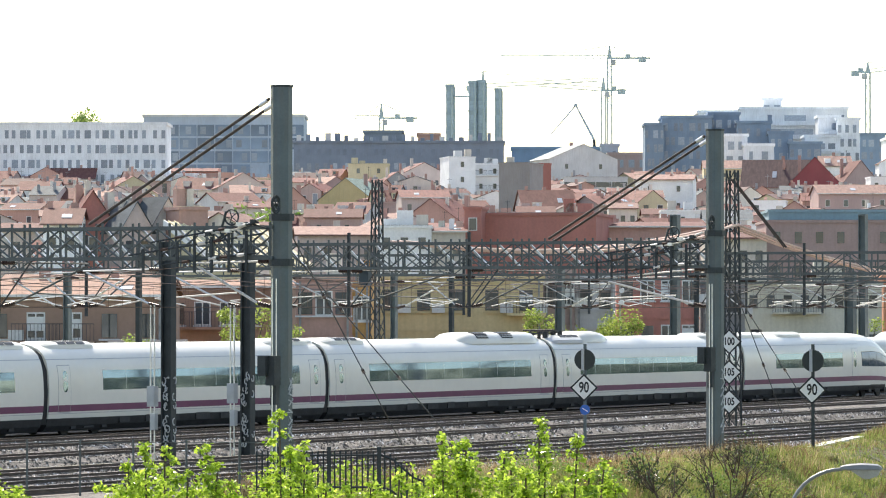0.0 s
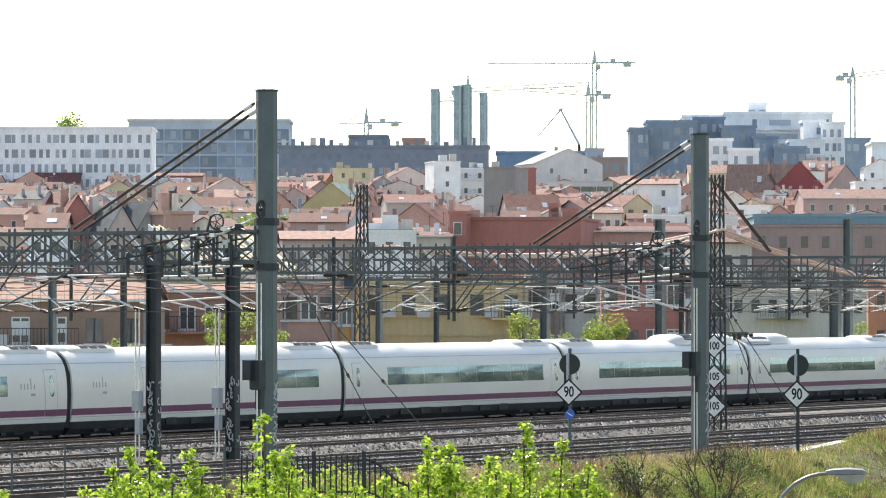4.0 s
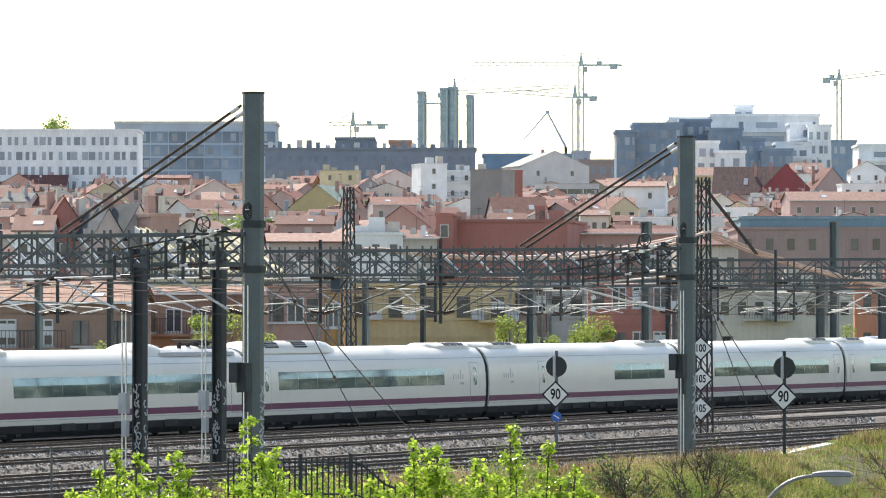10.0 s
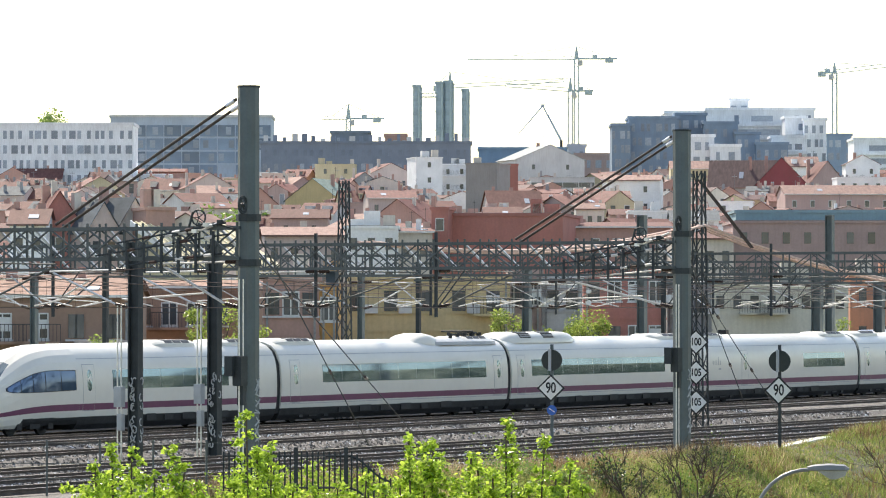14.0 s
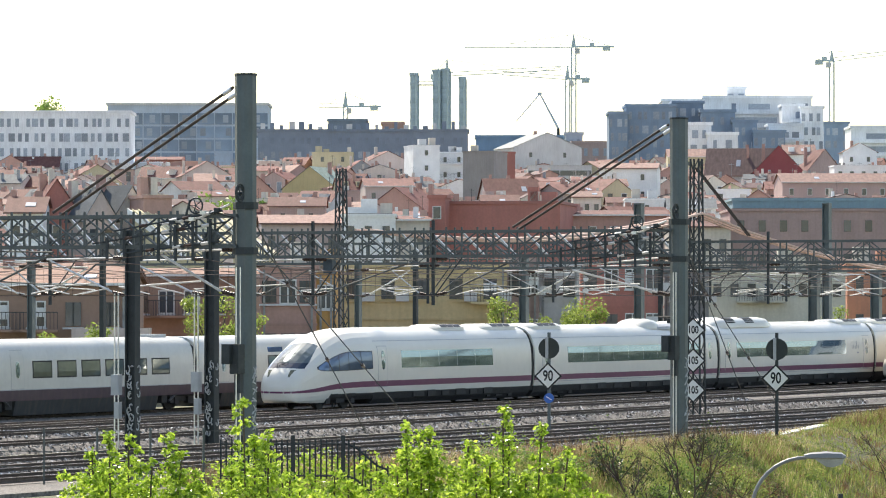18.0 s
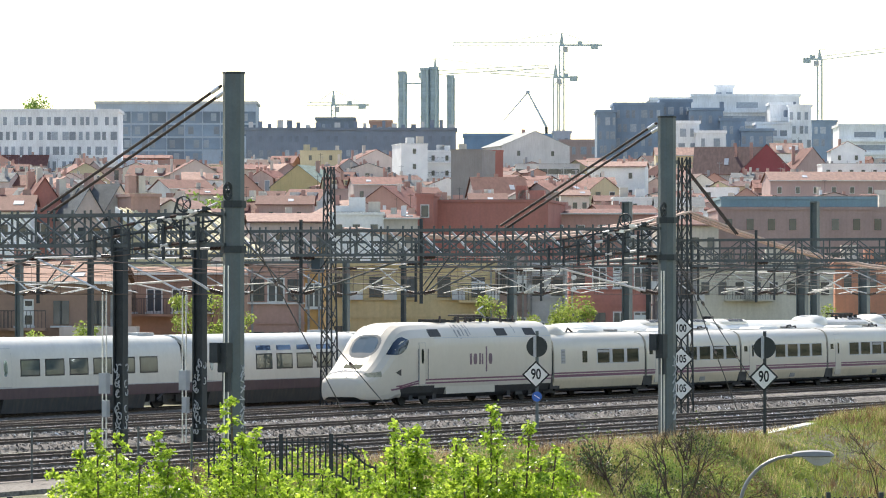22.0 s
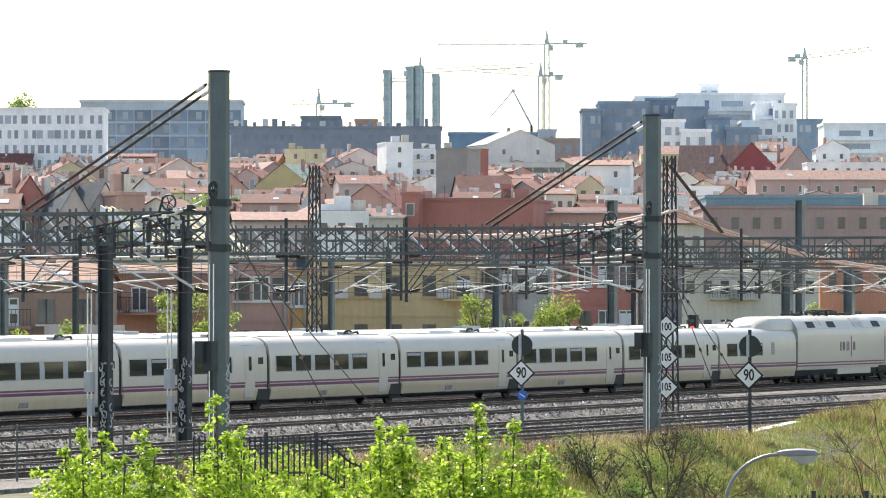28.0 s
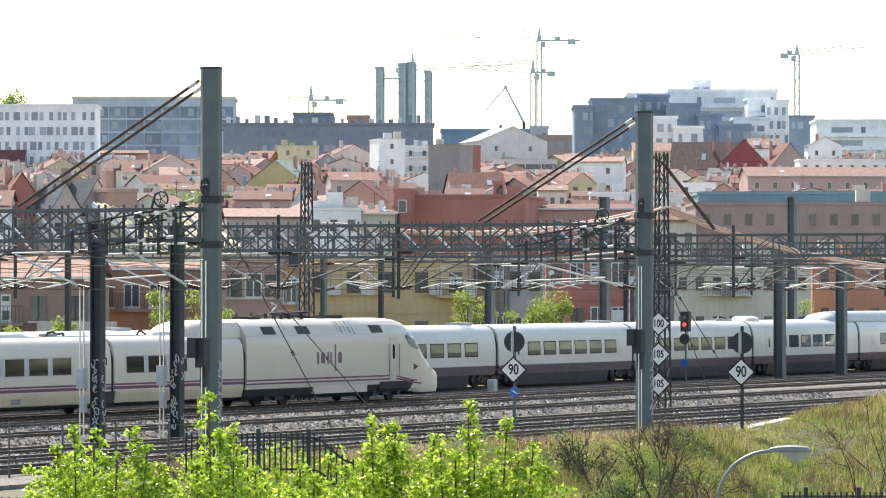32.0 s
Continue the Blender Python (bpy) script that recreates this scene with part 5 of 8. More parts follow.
rl = bpy.data.materials.new("red signal light")
rl.use_nodes = True
rl.node_tree.nodes["Principled BSDF"].inputs["Base Color"].default_value = (0.5, 0.02, 0.02, 1)
rl.node_tree.nodes["Principled BSDF"].inputs["Emission Color"].default_value = (1, 0.03, 0.05, 1)
rl.node_tree.nodes["Principled BSDF"].inputs["Emission Strength"].default_value = 3
M["redlight"] = rl
signal()
solo("trackside_box", prism(B(), [(-0.24, 0), (0.24, 0), (0.24, 0.75), (0.18, 0.85), (-0.18, 0.85), (-0.24, 0.75)], -0.2, 0.2), "grey", "grey metal trackside equipment box", "equipment box", at=pose(59.8, 4.5, -0.42))

# ---- the town on the hill ----
# Walls are paled for distance haze; crest whites, greys and slate also bluish.
for nm, col in (("white", (0.92, 0.92, 0.91)), ("cream", (0.70, 0.64, 0.56)), ("pink", (0.61, 0.51, 0.475)), ("palegrey", (0.64, 0.64, 0.63)), ("hazewhite", (0.88, 0.905, 0.925)), ("grey", (0.33, 0.34, 0.35)), ("brick", (0.50, 0.31, 0.26)), ("brickred", (0.46, 0.19, 0.155)), ("brown", (0.36, 0.235, 0.18)), ("redbrown", (0.53, 0.375, 0.345)), ("ochre", (0.60, 0.475, 0.27)), ("orange", (0.64, 0.36, 0.13)), ("orangebrick", (0.60, 0.28, 0.18)), ("plum", (0.40, 0.29, 0.27)), ("stone", (0.55, 0.52, 0.44)), ("teal", (0.22, 0.33, 0.38)), ("terracotta", (0.56, 0.33, 0.27)), ("greybrown", (0.36, 0.34, 0.32)), ("darkred", (0.32, 0.08, 0.085)), ("brownpink", (0.50, 0.37, 0.335)), ("yellow", (0.58, 0.48, 0.26)), ("yellowcream", (0.62, 0.54, 0.36)), ("concrete", (0.50, 0.57, 0.65)), ("slate", (0.215, 0.26, 0.325)), ("bluecloth", (0.22, 0.34, 0.50)), ("bluegrey2", (0.23, 0.31, 0.41))):
    M["w_" + nm] = mat("wall " + nm, col, 0.85, vary=0.10, scale=0.35, fine=5, dirt=0.05 if nm == "white" else 0.18, rand=0.10, island=0.14)
# One tile tone is lightened as if the sun lay on it.
for nm, col in (("tile", (0.165, 0.073, 0.064)), ("tilelight", (0.25, 0.155, 0.132)), ("bluegrey", (0.10, 0.12, 0.135)), ("slatered", (0.125, 0.08, 0.077)), ("greenroof", (0.19, 0.25, 0.225)), ("zinc", (0.38, 0.41, 0.41)), ("gravel", (0.21, 0.19, 0.172)), ("tile_sunlit", (0.23, 0.13, 0.095)), ("paletile", (0.86, 0.77, 0.54))):
    M["r_" + nm] = mat("roof " + nm, col, 0.75, vary=0.22, scale=0.8, fine=7, bump=0.5, rand=0.22, island=0.25, stretch=(3, 1, 1), spec=0.2)
M["pane"] = mat("town window glass", (0.05, 0.06, 0.07), 0.12, vary=0.2, scale=1, rand=0.4, spec=0.8)
# A pale colour makes the skylights bright without any reflected sky.
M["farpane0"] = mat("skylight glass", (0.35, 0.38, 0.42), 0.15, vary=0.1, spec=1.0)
M["shutter"] = mat("window frame white", (0.7, 0.7, 0.68), 0.6, vary=0.06)
M["balcony"] = mat("balcony iron", (0.05, 0.05, 0.05), 0.6)
PANES = {}
TAKEN = []


def pane_mesh(w, h, material, t):
    key = (round(w, 1), round(h, 1), material, t)
    if key not in PANES:
        PANES[key] = mesh_of("pane", box(B(), -w / 2, w / 2, -t, 0.05, -h / 2, h / 2), material)
    return PANES[key]


ROT = math.degrees(math.atan2(RIGHT.y, RIGHT.x))
WALL_WORD = {"white": "white rendered", "hazewhite": "haze-tinted white", "cream": "cream rendered", "pink": "pale pink rendered", "palegrey": "pale grey", "grey": "grey", "brick": "brick", "brickred": "dark red", "brown": "brown brick", "redbrown": "reddish-brown brick", "ochre": "ochre rendered", "orange": "orange rendered", "orangebrick": "orange brick", "plum": "dark plum-brown", "stone": "stone-coloured", "teal": "teal-blue", "terracotta": "terracotta", "greybrown": "grey-brown", "darkred": "deep red", "brownpink": "brownish pink", "yellow": "yellow", "yellowcream": "pale yellow", "concrete": "grey concrete", "slate": "dark slate", "bluecloth": "blue netted", "bluegrey2": "blue-grey"}
ROOF_WORD = {"tile": "terracotta tiled roof", "tilelight": "pale tiled roof", "bluegrey": "blue-grey roof", "slatered": "dark red-brown roof", "greenroof": "pale green roof", "zinc": "pale zinc roof", "gravel": "flat roof", "tile_sunlit": "tiled roof in a sunlit tone", "paletile": "pale yellow ribbed roof"}


def house(x, y, z, w, d, h, turn, form, wall, roof, rise, cols, rows, balcony=(), glazed=False, pale=False):
    rnd = random.Random(int(x * 7 + y * 13))
    rel_p = Vector((x - EYE.x, y - EYE.y, 0))
    TAKEN.append((rel_p.dot(RIGHT), w, rel_p.dot(FWD) + d / 2, d))
    ob = thing("house", WALL_WORD[wall] + " town house with a " + ROOF_WORD[roof], "house", pose(x, y, z, 0, 0, ROT + turn), "town houses")
    wm, rm = M["w_" + wall], M["r_" + roof]
    if form == "flat":
        part("wall", box(B(), -w / 2, w / 2, 0, d, 0, h - 0.25), wm, ob)
        part("parapet", box(B(), -w / 2 - 0.12, w / 2 + 0.12, -0.12, d + 0.12, h - 0.25, h), wm, ob)
        part("roof", box(B(), -w / 2 + 0.2, w / 2 - 0.2, 0.2, d - 0.2, h, h + 0.04), rm, ob)
        for k in range(rnd.randint(0, 3)):
            cx = rnd.uniform(-w / 2 + 0.6, w / 2 - 0.6)
            part("roof_box", box(B(), cx - 0.4, cx + rnd.uniform(0.3, 1.2), 2, 3.2, h + 0.04, h + rnd.uniform(0.6, 1.6)), wm if k else M["w_cream"], ob)
    elif form == "gx":
        part("wall", prism(B(), [(0, 0), (d, 0), (d, h), (d / 2, h + rise), (0, h)], -w / 2, w / 2, "x"), wm, ob)
        o = 0.35
        s = rise / (d / 2)
        for a, b in ((-o, d / 2), (d / 2, d + o)):
            za, zb = (h - o * s, h + rise) if a < 0 else (h + rise, h - o * s)
            part("roof", prism(B(), [(a, za + 0.02), (b, zb + 0.02), (b, zb + 0.1), (a, za + 0.1)], -w / 2 - 0.25, w / 2 + 0.25, "x"), rm, ob)
    else:
        part("wall", prism(B(), [(-w / 2, 0), (w / 2, 0), (w / 2, h), (0, h + rise), (-w / 2, h)], 0, d), wm, ob)
        o = 0.35
        s = rise / (w / 2)
        for q in (-1, 1):
            part("roof", prism(B(), [(q * (w / 2 + o), h - o * s + 0.02), (0, h + rise + 0.02), (0, h + rise + 0.1), (q * (w / 2 + o), h - o * s + 0.1)], -0.14, d + 0.14), rm, ob)
    if form != "flat":
        cx = rnd.uniform(-w / 3, w / 3)
        ch = part("chimney", box(B(), cx - 0.3, cx + 0.3, d * 0.55, d * 0.55 + 0.6, h, h + rise + rnd.uniform(0.5, 1.1)), M["w_brick"] if rnd.random() < 0.6 else M["w_cream"], ob)
        for q in range(rnd.randint(0, 2)):
            cx2, cy2 = rnd.uniform(-w * 0.45, w * 0.45), d * rnd.uniform(0.2, 0.8)
            part("chimney", box(B(), cx2 - 0.22, cx2 + 0.22, cy2, cy2 + 0.45, h - 0.2, h + rise * rnd.uniform(0.7, 1.0) + rnd.uniform(0.3, 0.9)), M[rnd.choice(("w_terracotta", "w_white", "w_cream", "w_brick"))], ob)
        if form == "gx":
            # pale strip that stands in for the sunlit edge of the eaves
            part("gutter", box(B(), -w / 2 - 0.25, w / 2 + 0.25, -0.42, -0.3, h - 0.35 * rise / (d / 2) + 0.0, h - 0.35 * rise / (d / 2) + 0.14), M["shutter"] if rnd.random() < 0.5 else M["r_tilelight"], ob)
            if rnd.random() < 0.5:
                s1 = rise / (d / 2)
                cx2 = rnd.uniform(-w / 3, w / 3)
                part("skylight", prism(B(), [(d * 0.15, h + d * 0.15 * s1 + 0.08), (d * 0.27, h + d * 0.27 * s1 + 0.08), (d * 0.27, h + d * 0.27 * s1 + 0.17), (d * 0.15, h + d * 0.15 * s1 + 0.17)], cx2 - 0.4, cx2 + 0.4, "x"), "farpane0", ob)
        if form == "gx" and rise > 1.6 and rnd.random() < 0.5:
            for q in (-0.25, 0.25):
                part("dormer", box(B(), q * w - 0.6, q * w + 0.6, d * 0.12, d * 0.4, h + rise * 0.2, h + rise * 0.75), wm, ob)
        if rnd.random() < 0.5:
            sx = rnd.choice((-1, 1))
            part("annex", box(B(), sx * w * 0.2, sx * w * (0.5 + rnd.uniform(0, 0.25)), -rnd.uniform(0.8, 2.0), 1, 0, h * rnd.uniform(0.55, 0.85)) if sx > 0 else box(B(), -w * (0.5 + rnd.uniform(0, 0.25)), -w * 0.2, -rnd.uniform(0.8, 2.0), 1, 0, h * rnd.uniform(0.55, 0.85)), M[rnd.choice(("w_cream", "w_white", "w_pink", "w_brick"))], ob, "lower side wing")
        if rnd.random() < 0.3:
            path = path_tube(B(), [(cx + 0.8, d * 0.5, h + rise), (cx + 0.8, d * 0.5, h + rise + 2.2)], 0.03, 4)
            tube(path, (cx + 0.4, d * 0.5, h + rise + 2.0), (cx + 1.2, d * 0.5, h + rise + 2.0), 0.025, 4)
            part("aerial", path, "dark", ob)
    near = depth(x, y) < 340
    if near:
        for px in (-w / 2 + 0.25, w / 2 - 0.25):
            part("downpipe", box(B(), px - 0.06, px + 0.06, -0.16, -0.05, 0, h - 0.3), "stain", ob, "grey downpipe")
    fl = 3.0
    ww, hh = (0.62, 1.0) if not near else (0.82, 1.25)
    if near:
        for r in range(rows + 1):
            part("string_course", box(B(), -w / 2 - 0.06, w / 2 + 0.06, -0.07, 0, h - 0.35 - fl * r - 0.14, h - 0.35 - fl * r), wm, ob)
    if glazed:
        ww = w / max(1, cols) - 0.2
    for r in range(rows):
        zc = h - 1.55 - fl * r
        if zc < 1.2:
            continue
        for c in range(cols):
            xc = -w / 2 + w * (c + 0.5) / cols
            m = "pane"
            fr = part("window", pane_mesh(ww + 0.16, hh + 0.16, "shutter", 0.05), None, ob, at=pose(xc, 0, zc)) if (near and rnd.random() < (0.15 if wall == "ochre" else 0.4)) or pale or (wall in ("brick", "brickred") and not near) else ob
            if fr is ob:
                part("window", pane_mesh(ww, hh, m, 0.08), None, ob, at=pose(xc, 0, zc))
            else:
                part("pane", pane_mesh(ww, hh, m, 0.08), None, fr)
            if near and rnd.random() < 0.2:
                part("blind", pane_mesh(ww, hh * rnd.choice((0.4, 0.6, 1.0)), "shutter", 0.1), None, fr, at=pose(0, 0, 0.1) if fr is not ob else pose(xc, 0, zc + 0.1))
            if near:
                part("sill", pane_mesh(ww + 0.3, 0.1, "w_" + (wall if wall == "ochre" else "palegrey"), 0.16), None, ob, at=pose(xc, 0, zc - hh / 2 - 0.12))
                part("mullion", pane_mesh(0.07, hh, "shutter" if fr is not ob else "dark", 0.1), None, ob, at=pose(xc, 0, zc))
                if rnd.random() < 0.22:
                    part("air_conditioner", pane_mesh(0.8, 0.55, "w_palegrey", 0.35), None, ob, at=pose(xc + 0.9, 0, zc - 0.5))
            if balcony and balcony[0] <= c <= balcony[1]:
                bl = part("balcony", box(B(), xc - 1.2, xc + 1.2, -1.0, 0, zc - 0.95, zc - 0.8), wm, ob, "small balcony")
                if "baluster" not in PANES:
                    PANES["baluster"] = mesh_of("baluster", tube(B(), (0, 0, 0), (0, 0, 0.9), 0.02, 4), "balcony")
                for i in range(13):
                    part("baluster", PANES["baluster"], None, bl, at=pose(xc - 1.2 + 0.2 * i, -0.97, zc - 0.8))
                part("handrail", tube(B(), (xc - 1.2, -0.97, zc + 0.1), (xc + 1.2, -0.97, zc + 0.1), 0.03, 4), "balcony", bl, "iron handrail")
    return ob


# front: x, y, base z, width, depth, height, turn, roof form, wall, roof, rise, window columns and rows
house(41.3, 24.3, -1.1, 9.7, 12.0, 7.0, 0, 'gx', 'brown', 'tile_sunlit', 0.75, 5, 3, balcony=(1, 2))
house(52.5, 30.7, -1.4, 9.2, 12.0, 7.8, 0, 'gx', 'brown', 'tile_sunlit', 0.7, 5, 2, balcony=(3, 4))
house(71.4, 32.1, -1.4, 7.6, 12.0, 7.9, 0, 'gx', 'brown', 'tile_sunlit', 0.4, 5, 3, balcony=(0, 1))
house(63.5, 21.3, -0.9, 3.2, 10.0, 8.0, 0, 'flat', 'brick', 'gravel', 0.0, 3, 3)
house(64.7, 19.5, -0.9, 1.1, 10.0, 7.7, 0, 'flat', 'orange', 'gravel', 0.0, 1, 3)
house(85.9, 24.1, -1.1, 10.5, 12.0, 8.4, 0, 'flat', 'ochre', 'gravel', 0.0, 5, 3, balcony=(4, 4))
house(95.1, 21.6, -0.9, 2.0, 10.0, 8.6, 0, 'flat', 'plum', 'gravel', 0.0, 2, 3)
house(102.9, 22.7, -1.0, 2.6, 10.0, 8.4, 0, 'flat', 'palegrey', 'gravel', 0.0, 2, 3)
house(115.4, 23.9, -1.0, 5.6, 12.0, 9.0, 0, 'flat', 'brickred', 'gravel', 0.0, 4, 3)
house(127.3, 24.3, -1.0, 3.1, 10.0, 8.2, 0, 'flat', 'grey', 'gravel', 0.0, 2, 3)
house(158.6, 30.3, -1.4, 10.5, 12.0, 8.7, 0, 'flat', 'stone', 'gravel', 0.0, 8, 3, balcony=(2, 3))
house(175.6, 28.0, -1.2, 6.0, 12.0, 9.1, 0, 'flat', 'orangebrick', 'gravel', 0.0, 3, 3)
house(196.2, 71.9, -1.8, 10.2, 14.0, 15.5, -8, 'flat', 'brickred', 'gravel', 0.0, 0, 0)
house(191.8, 76.2, -1.8, 1.5, 4.0, 16.0, -8, 'flat', 'brickred', 'gravel', 0.0, 1, 1)
house(182.0, 77.9, -1.8, 4.6, 10.0, 14.2, 0, 'flat', 'white', 'gravel', 0.0, 3, 4)
house(188.1, 76.8, -1.8, 3.1, 10.0, 13.7, 0, 'gx', 'cream', 'tile', 0.4, 2, 2)
house(183.8, 85.4, -1.8, 7.0, 10.0, 13.4, 4, 'gx', 'pink', 'tilelight', 0.8, 4, 2)
house(209.7, 67.2, -1.8, 9.7, 11.0, 14.4, 0, 'gx', 'brick', 'tile', 0.5, 5, 3)
house(211.8, 47.4, -1.8, 17.1, 14.0, 14.9, 0, 'flat', 'plum', 'gravel', 0.0, 9, 3)
house(223.0, 51.7, -1.8, 17.4, 10.0, 16.1, 0, 'flat', 'teal', 'gravel', 0.0, 0, 0)
house(204.0, 56.3, -1.8, 5.5, 10.0, 13.2, 0, 'gx', 'cream', 'tile', 0.6, 4, 2)
house(187.5, 111.4, -1.8, 7.2, 9.0, 14.4, 10, 'gx', 'brickred', 'tile', 1.5, 3, 2)
house(195.4, 106.8, -1.8, 4.7, 9.0, 14.5, -8, 'gx', 'redbrown', 'slatered', 1.5, 3, 2)
house(189.0, 97.2, -1.8, 5.6, 9.0, 14.1, 6, 'gx', 'brownpink', 'tile', 0.7, 3, 2)
house(188.6, 120.5, -1.8, 7.3, 10.0, 14.2, 0, 'gx', 'cream', 'tile', 0.7, 4, 2)
house(391.1, 243.1, 9.2, 5.6, 9.0, 9.3, 6, 'gx', 'white', 'tilelight', 0.9, 3, 1)
house(404.5, 245.3, 9.9, 4.7, 9.0, 8.4, -12, 'gy', 'brickred', 'tile', 2.8, 2, 2)
house(418.8, 245.8, 10.5, 7.7, 9.0, 8.6, 14, 'gx', 'pink', 'bluegrey', 1.9, 3, 2)
house(403.6, 189.2, 8.5, 10.6, 11.0, 8.4, -18, 'gy', 'terracotta', 'tile', 3.8, 3, 2)
house(472.6, 225.5, 12.6, 7.7, 10.0, 10.2, 6, 'gx', 'pink', 'tile', 1.3, 3, 2)
house(493.2, 213.4, 13.3, 8.7, 10.0, 8.0, 8, 'gx', 'pink', 'tile', 3.1, 3, 2)
house(519.8, 232.9, 15.0, 5.4, 10.0, 14.9, -14, 'flat', 'greybrown', 'gravel', 0.0, 0, 0)
house(539.3, 237.5, 16.1, 3.9, 8.0, 14.3, 0, 'flat', 'brickred', 'gravel', 0.0, 1, 2)
house(626.1, 296.4, 21.6, 5.3, 9.0, 13.5, 12, 'flat', 'white', 'gravel', 0.0, 1, 4)
house(635.4, 295.4, 22.0, 5.5, 9.0, 12.0, 0, 'flat', 'white', 'gravel', 0.0, 2, 4, balcony=(0, 1))
house(683.9, 297.2, 24.3, 14.9, 14.0, 12.0, 16, 'gy', 'palegrey', 'zinc', 3.1, 2, 3)
house(637.9, 272.9, 21.6, 12.6, 9.0, 9.5, 0, 'flat', 'palegrey', 'gravel', 0.0, 4, 2, glazed=True)
house(549.0, 218.2, 16.1, 10.0, 11.0, 11.4, -6, 'gx', 'white', 'tilelight', 1.0, 2, 3)
house(524.3, 209.4, 14.7, 3.6, 6.0, 8.8, 0, 'gx', 'brickred', 'tile', 0.8, 1, 1)
house(451.3, 181.1, 10.5, 4.3, 8.0, 9.7, 0, 'gx', 'cream', 'tilelight', 0.9, 3, 2)
house(467.2, 178.3, 11.2, 6.5, 8.0, 9.1, 0, 'flat', 'white', 'gravel', 0.0, 3, 3)
house(605.8, 220.9, 18.8, 13.0, 11.0, 9.0, -8, 'gx', 'palegrey', 'slatered', 5.0, 4, 2)
house(600.6, 211.1, 18.3, 9.5, 10.0, 9.7, -6, 'gy', 'darkred', 'slatered', 4.9, 2, 2)
house(637.1, 216.5, 20.2, 7.9, 10.0, 8.4, 8, 'gy', 'brownpink', 'tile', 4.8, 2, 2)
house(707.5, 250.1, 24.3, 6.6, 9.0, 10.6, 0, 'gx', 'white', 'tilelight', 2.1, 2, 2)
house(725.3, 243.6, 25.0, 7.2, 9.0, 10.8, 0, 'gy', 'white', 'tilelight', 1.9, 2, 3)
house(515.6, 163.0, 13.2, 23.6, 11.0, 10.5, 3, 'gx', 'redbrown', 'tilelight', 1.5, 8, 2, pale=True)
house(544.3, 169.5, 14.7, 15.8, 6.0, 12.6, 3, 'flat', 'white', 'gravel', 0.0, 8, 1)
house(663.8, 337.4, 24.3, 8.5, 9.0, 11.1, 0, 'flat', 'yellowcream', 'gravel', 0.0, 2, 3)
house(529.9, 270.8, 16.4, 10.0, 12.0, 7.8, -16, 'gy', 'yellow', 'greenroof', 3.8, 2, 2)
house(645.9, 315.0, 22.9, 10.3, 10.0, 9.3, 14, 'gy', 'pink', 'tile', 2.5, 2, 3)
house(561.5, 309.3, 18.8, 9.4, 10.0, 8.8, 10, 'gy', 'pink', 'tile', 2.7, 3, 2)
house(580.0, 330.3, 20.2, 8.6, 9.0, 7.7, -10, 'gx', 'cream', 'tile', 2.2, 3, 2)
house(463.2, 244.4, 12.6, 7.7, 9.0, 8.4, 16, 'gy', 'terracotta', 'tile', 3.4, 2, 2)
house(647.1, 399.7, 25.0, 9.6, 9.0, 7.7, 0, 'gx', 'pink', 'tile', 2.2, 3, 2)
house(662.2, 398.5, 25.3, 8.5, 9.0, 8.2, 8, 'gy', 'cream', 'tile', 2.2, 2, 2)
house(712.7, 413.8, 25.6, 21.1, 9.0, 10.5, 0, 'gx', 'brickred', 'tile', 0.8, 6, 2)
house(709.0, 276.1, 25.0, 8.6, 9.0, 9.8, 0, 'gx', 'yellowcream', 'tilelight', 1.7, 3, 3)
house(335.3, 219.7, 6.0, 8.0, 10.3, 8.4, 0, 'flat', 'cream', 'gravel', 0.0, 2, 2)
house(322.2, 201.4, 4.9, 7.3, 8.0, 7.2, 0, 'gx', 'brick', 'slatered', 0.9, 1, 2)
house(341.1, 204.0, 5.9, 6.5, 8.4, 6.8, -22, 'gx', 'white', 'slatered', 1.5, 1, 2)
house(346.3, 199.9, 6.0, 5.6, 9.9, 9.0, -8, 'gy', 'pink', 'tile', 1.4, 3, 2)
house(349.3, 193.1, 6.0, 8.9, 8.8, 9.1, 9, 'gy', 'cream', 'tilelight', 1.3, 1, 2)
house(332.8, 174.5, 4.8, 5.8, 9.4, 8.1, 9, 'gy', 'pink', 'tilelight', 1.2, 2, 2)
house(339.1, 171.1, 5.0, 5.3, 9.6, 6.2, 16, 'gx', 'redbrown', 'tilelight', 1.7, 1, 2)
house(338.2, 163.8, 4.8, 6.1, 10.8, 5.2, 24, 'gx', 'brownpink', 'tile', 0.9, 1, 2)
house(352.1, 163.7, 5.4, 6.1, 10.6, 8.6, -22, 'gx', 'brownpink', 'bluegrey', 1.7, 2, 2)
house(348.3, 154.5, 5.0, 6.4, 9.6, 7.4, 5, 'gy', 'white', 'tilelight', 1.1, 3, 2)
house(364.5, 153.7, 5.8, 7.7, 11.0, 7.9, 16, 'gy', 'brownpink', 'tile', 1.6, 1, 2)
house(357.6, 143.2, 5.2, 4.7, 8.1, 6.2, 24, 'gy', 'white', 'tile', 1.9, 3, 2)
house(374.1, 144.4, 6.0, 6.2, 9.1, 7.6, -22, 'gx', 'cream', 'tile', 0.9, 2, 2)
house(365.8, 132.6, 5.3, 8.3, 10.2, 9.6, 24, 'gx', 'terracotta', 'tile', 1.9, 3, 2)
house(379.0, 130.3, 5.9, 5.9, 10.8, 5.5, 9, 'flat', 'white', 'gravel', 0.0, 3, 2)
house(373.1, 121.3, 5.4, 5.4, 10.4, 7.5, 9, 'flat', 'pink', 'gravel', 0.0, 1, 2)
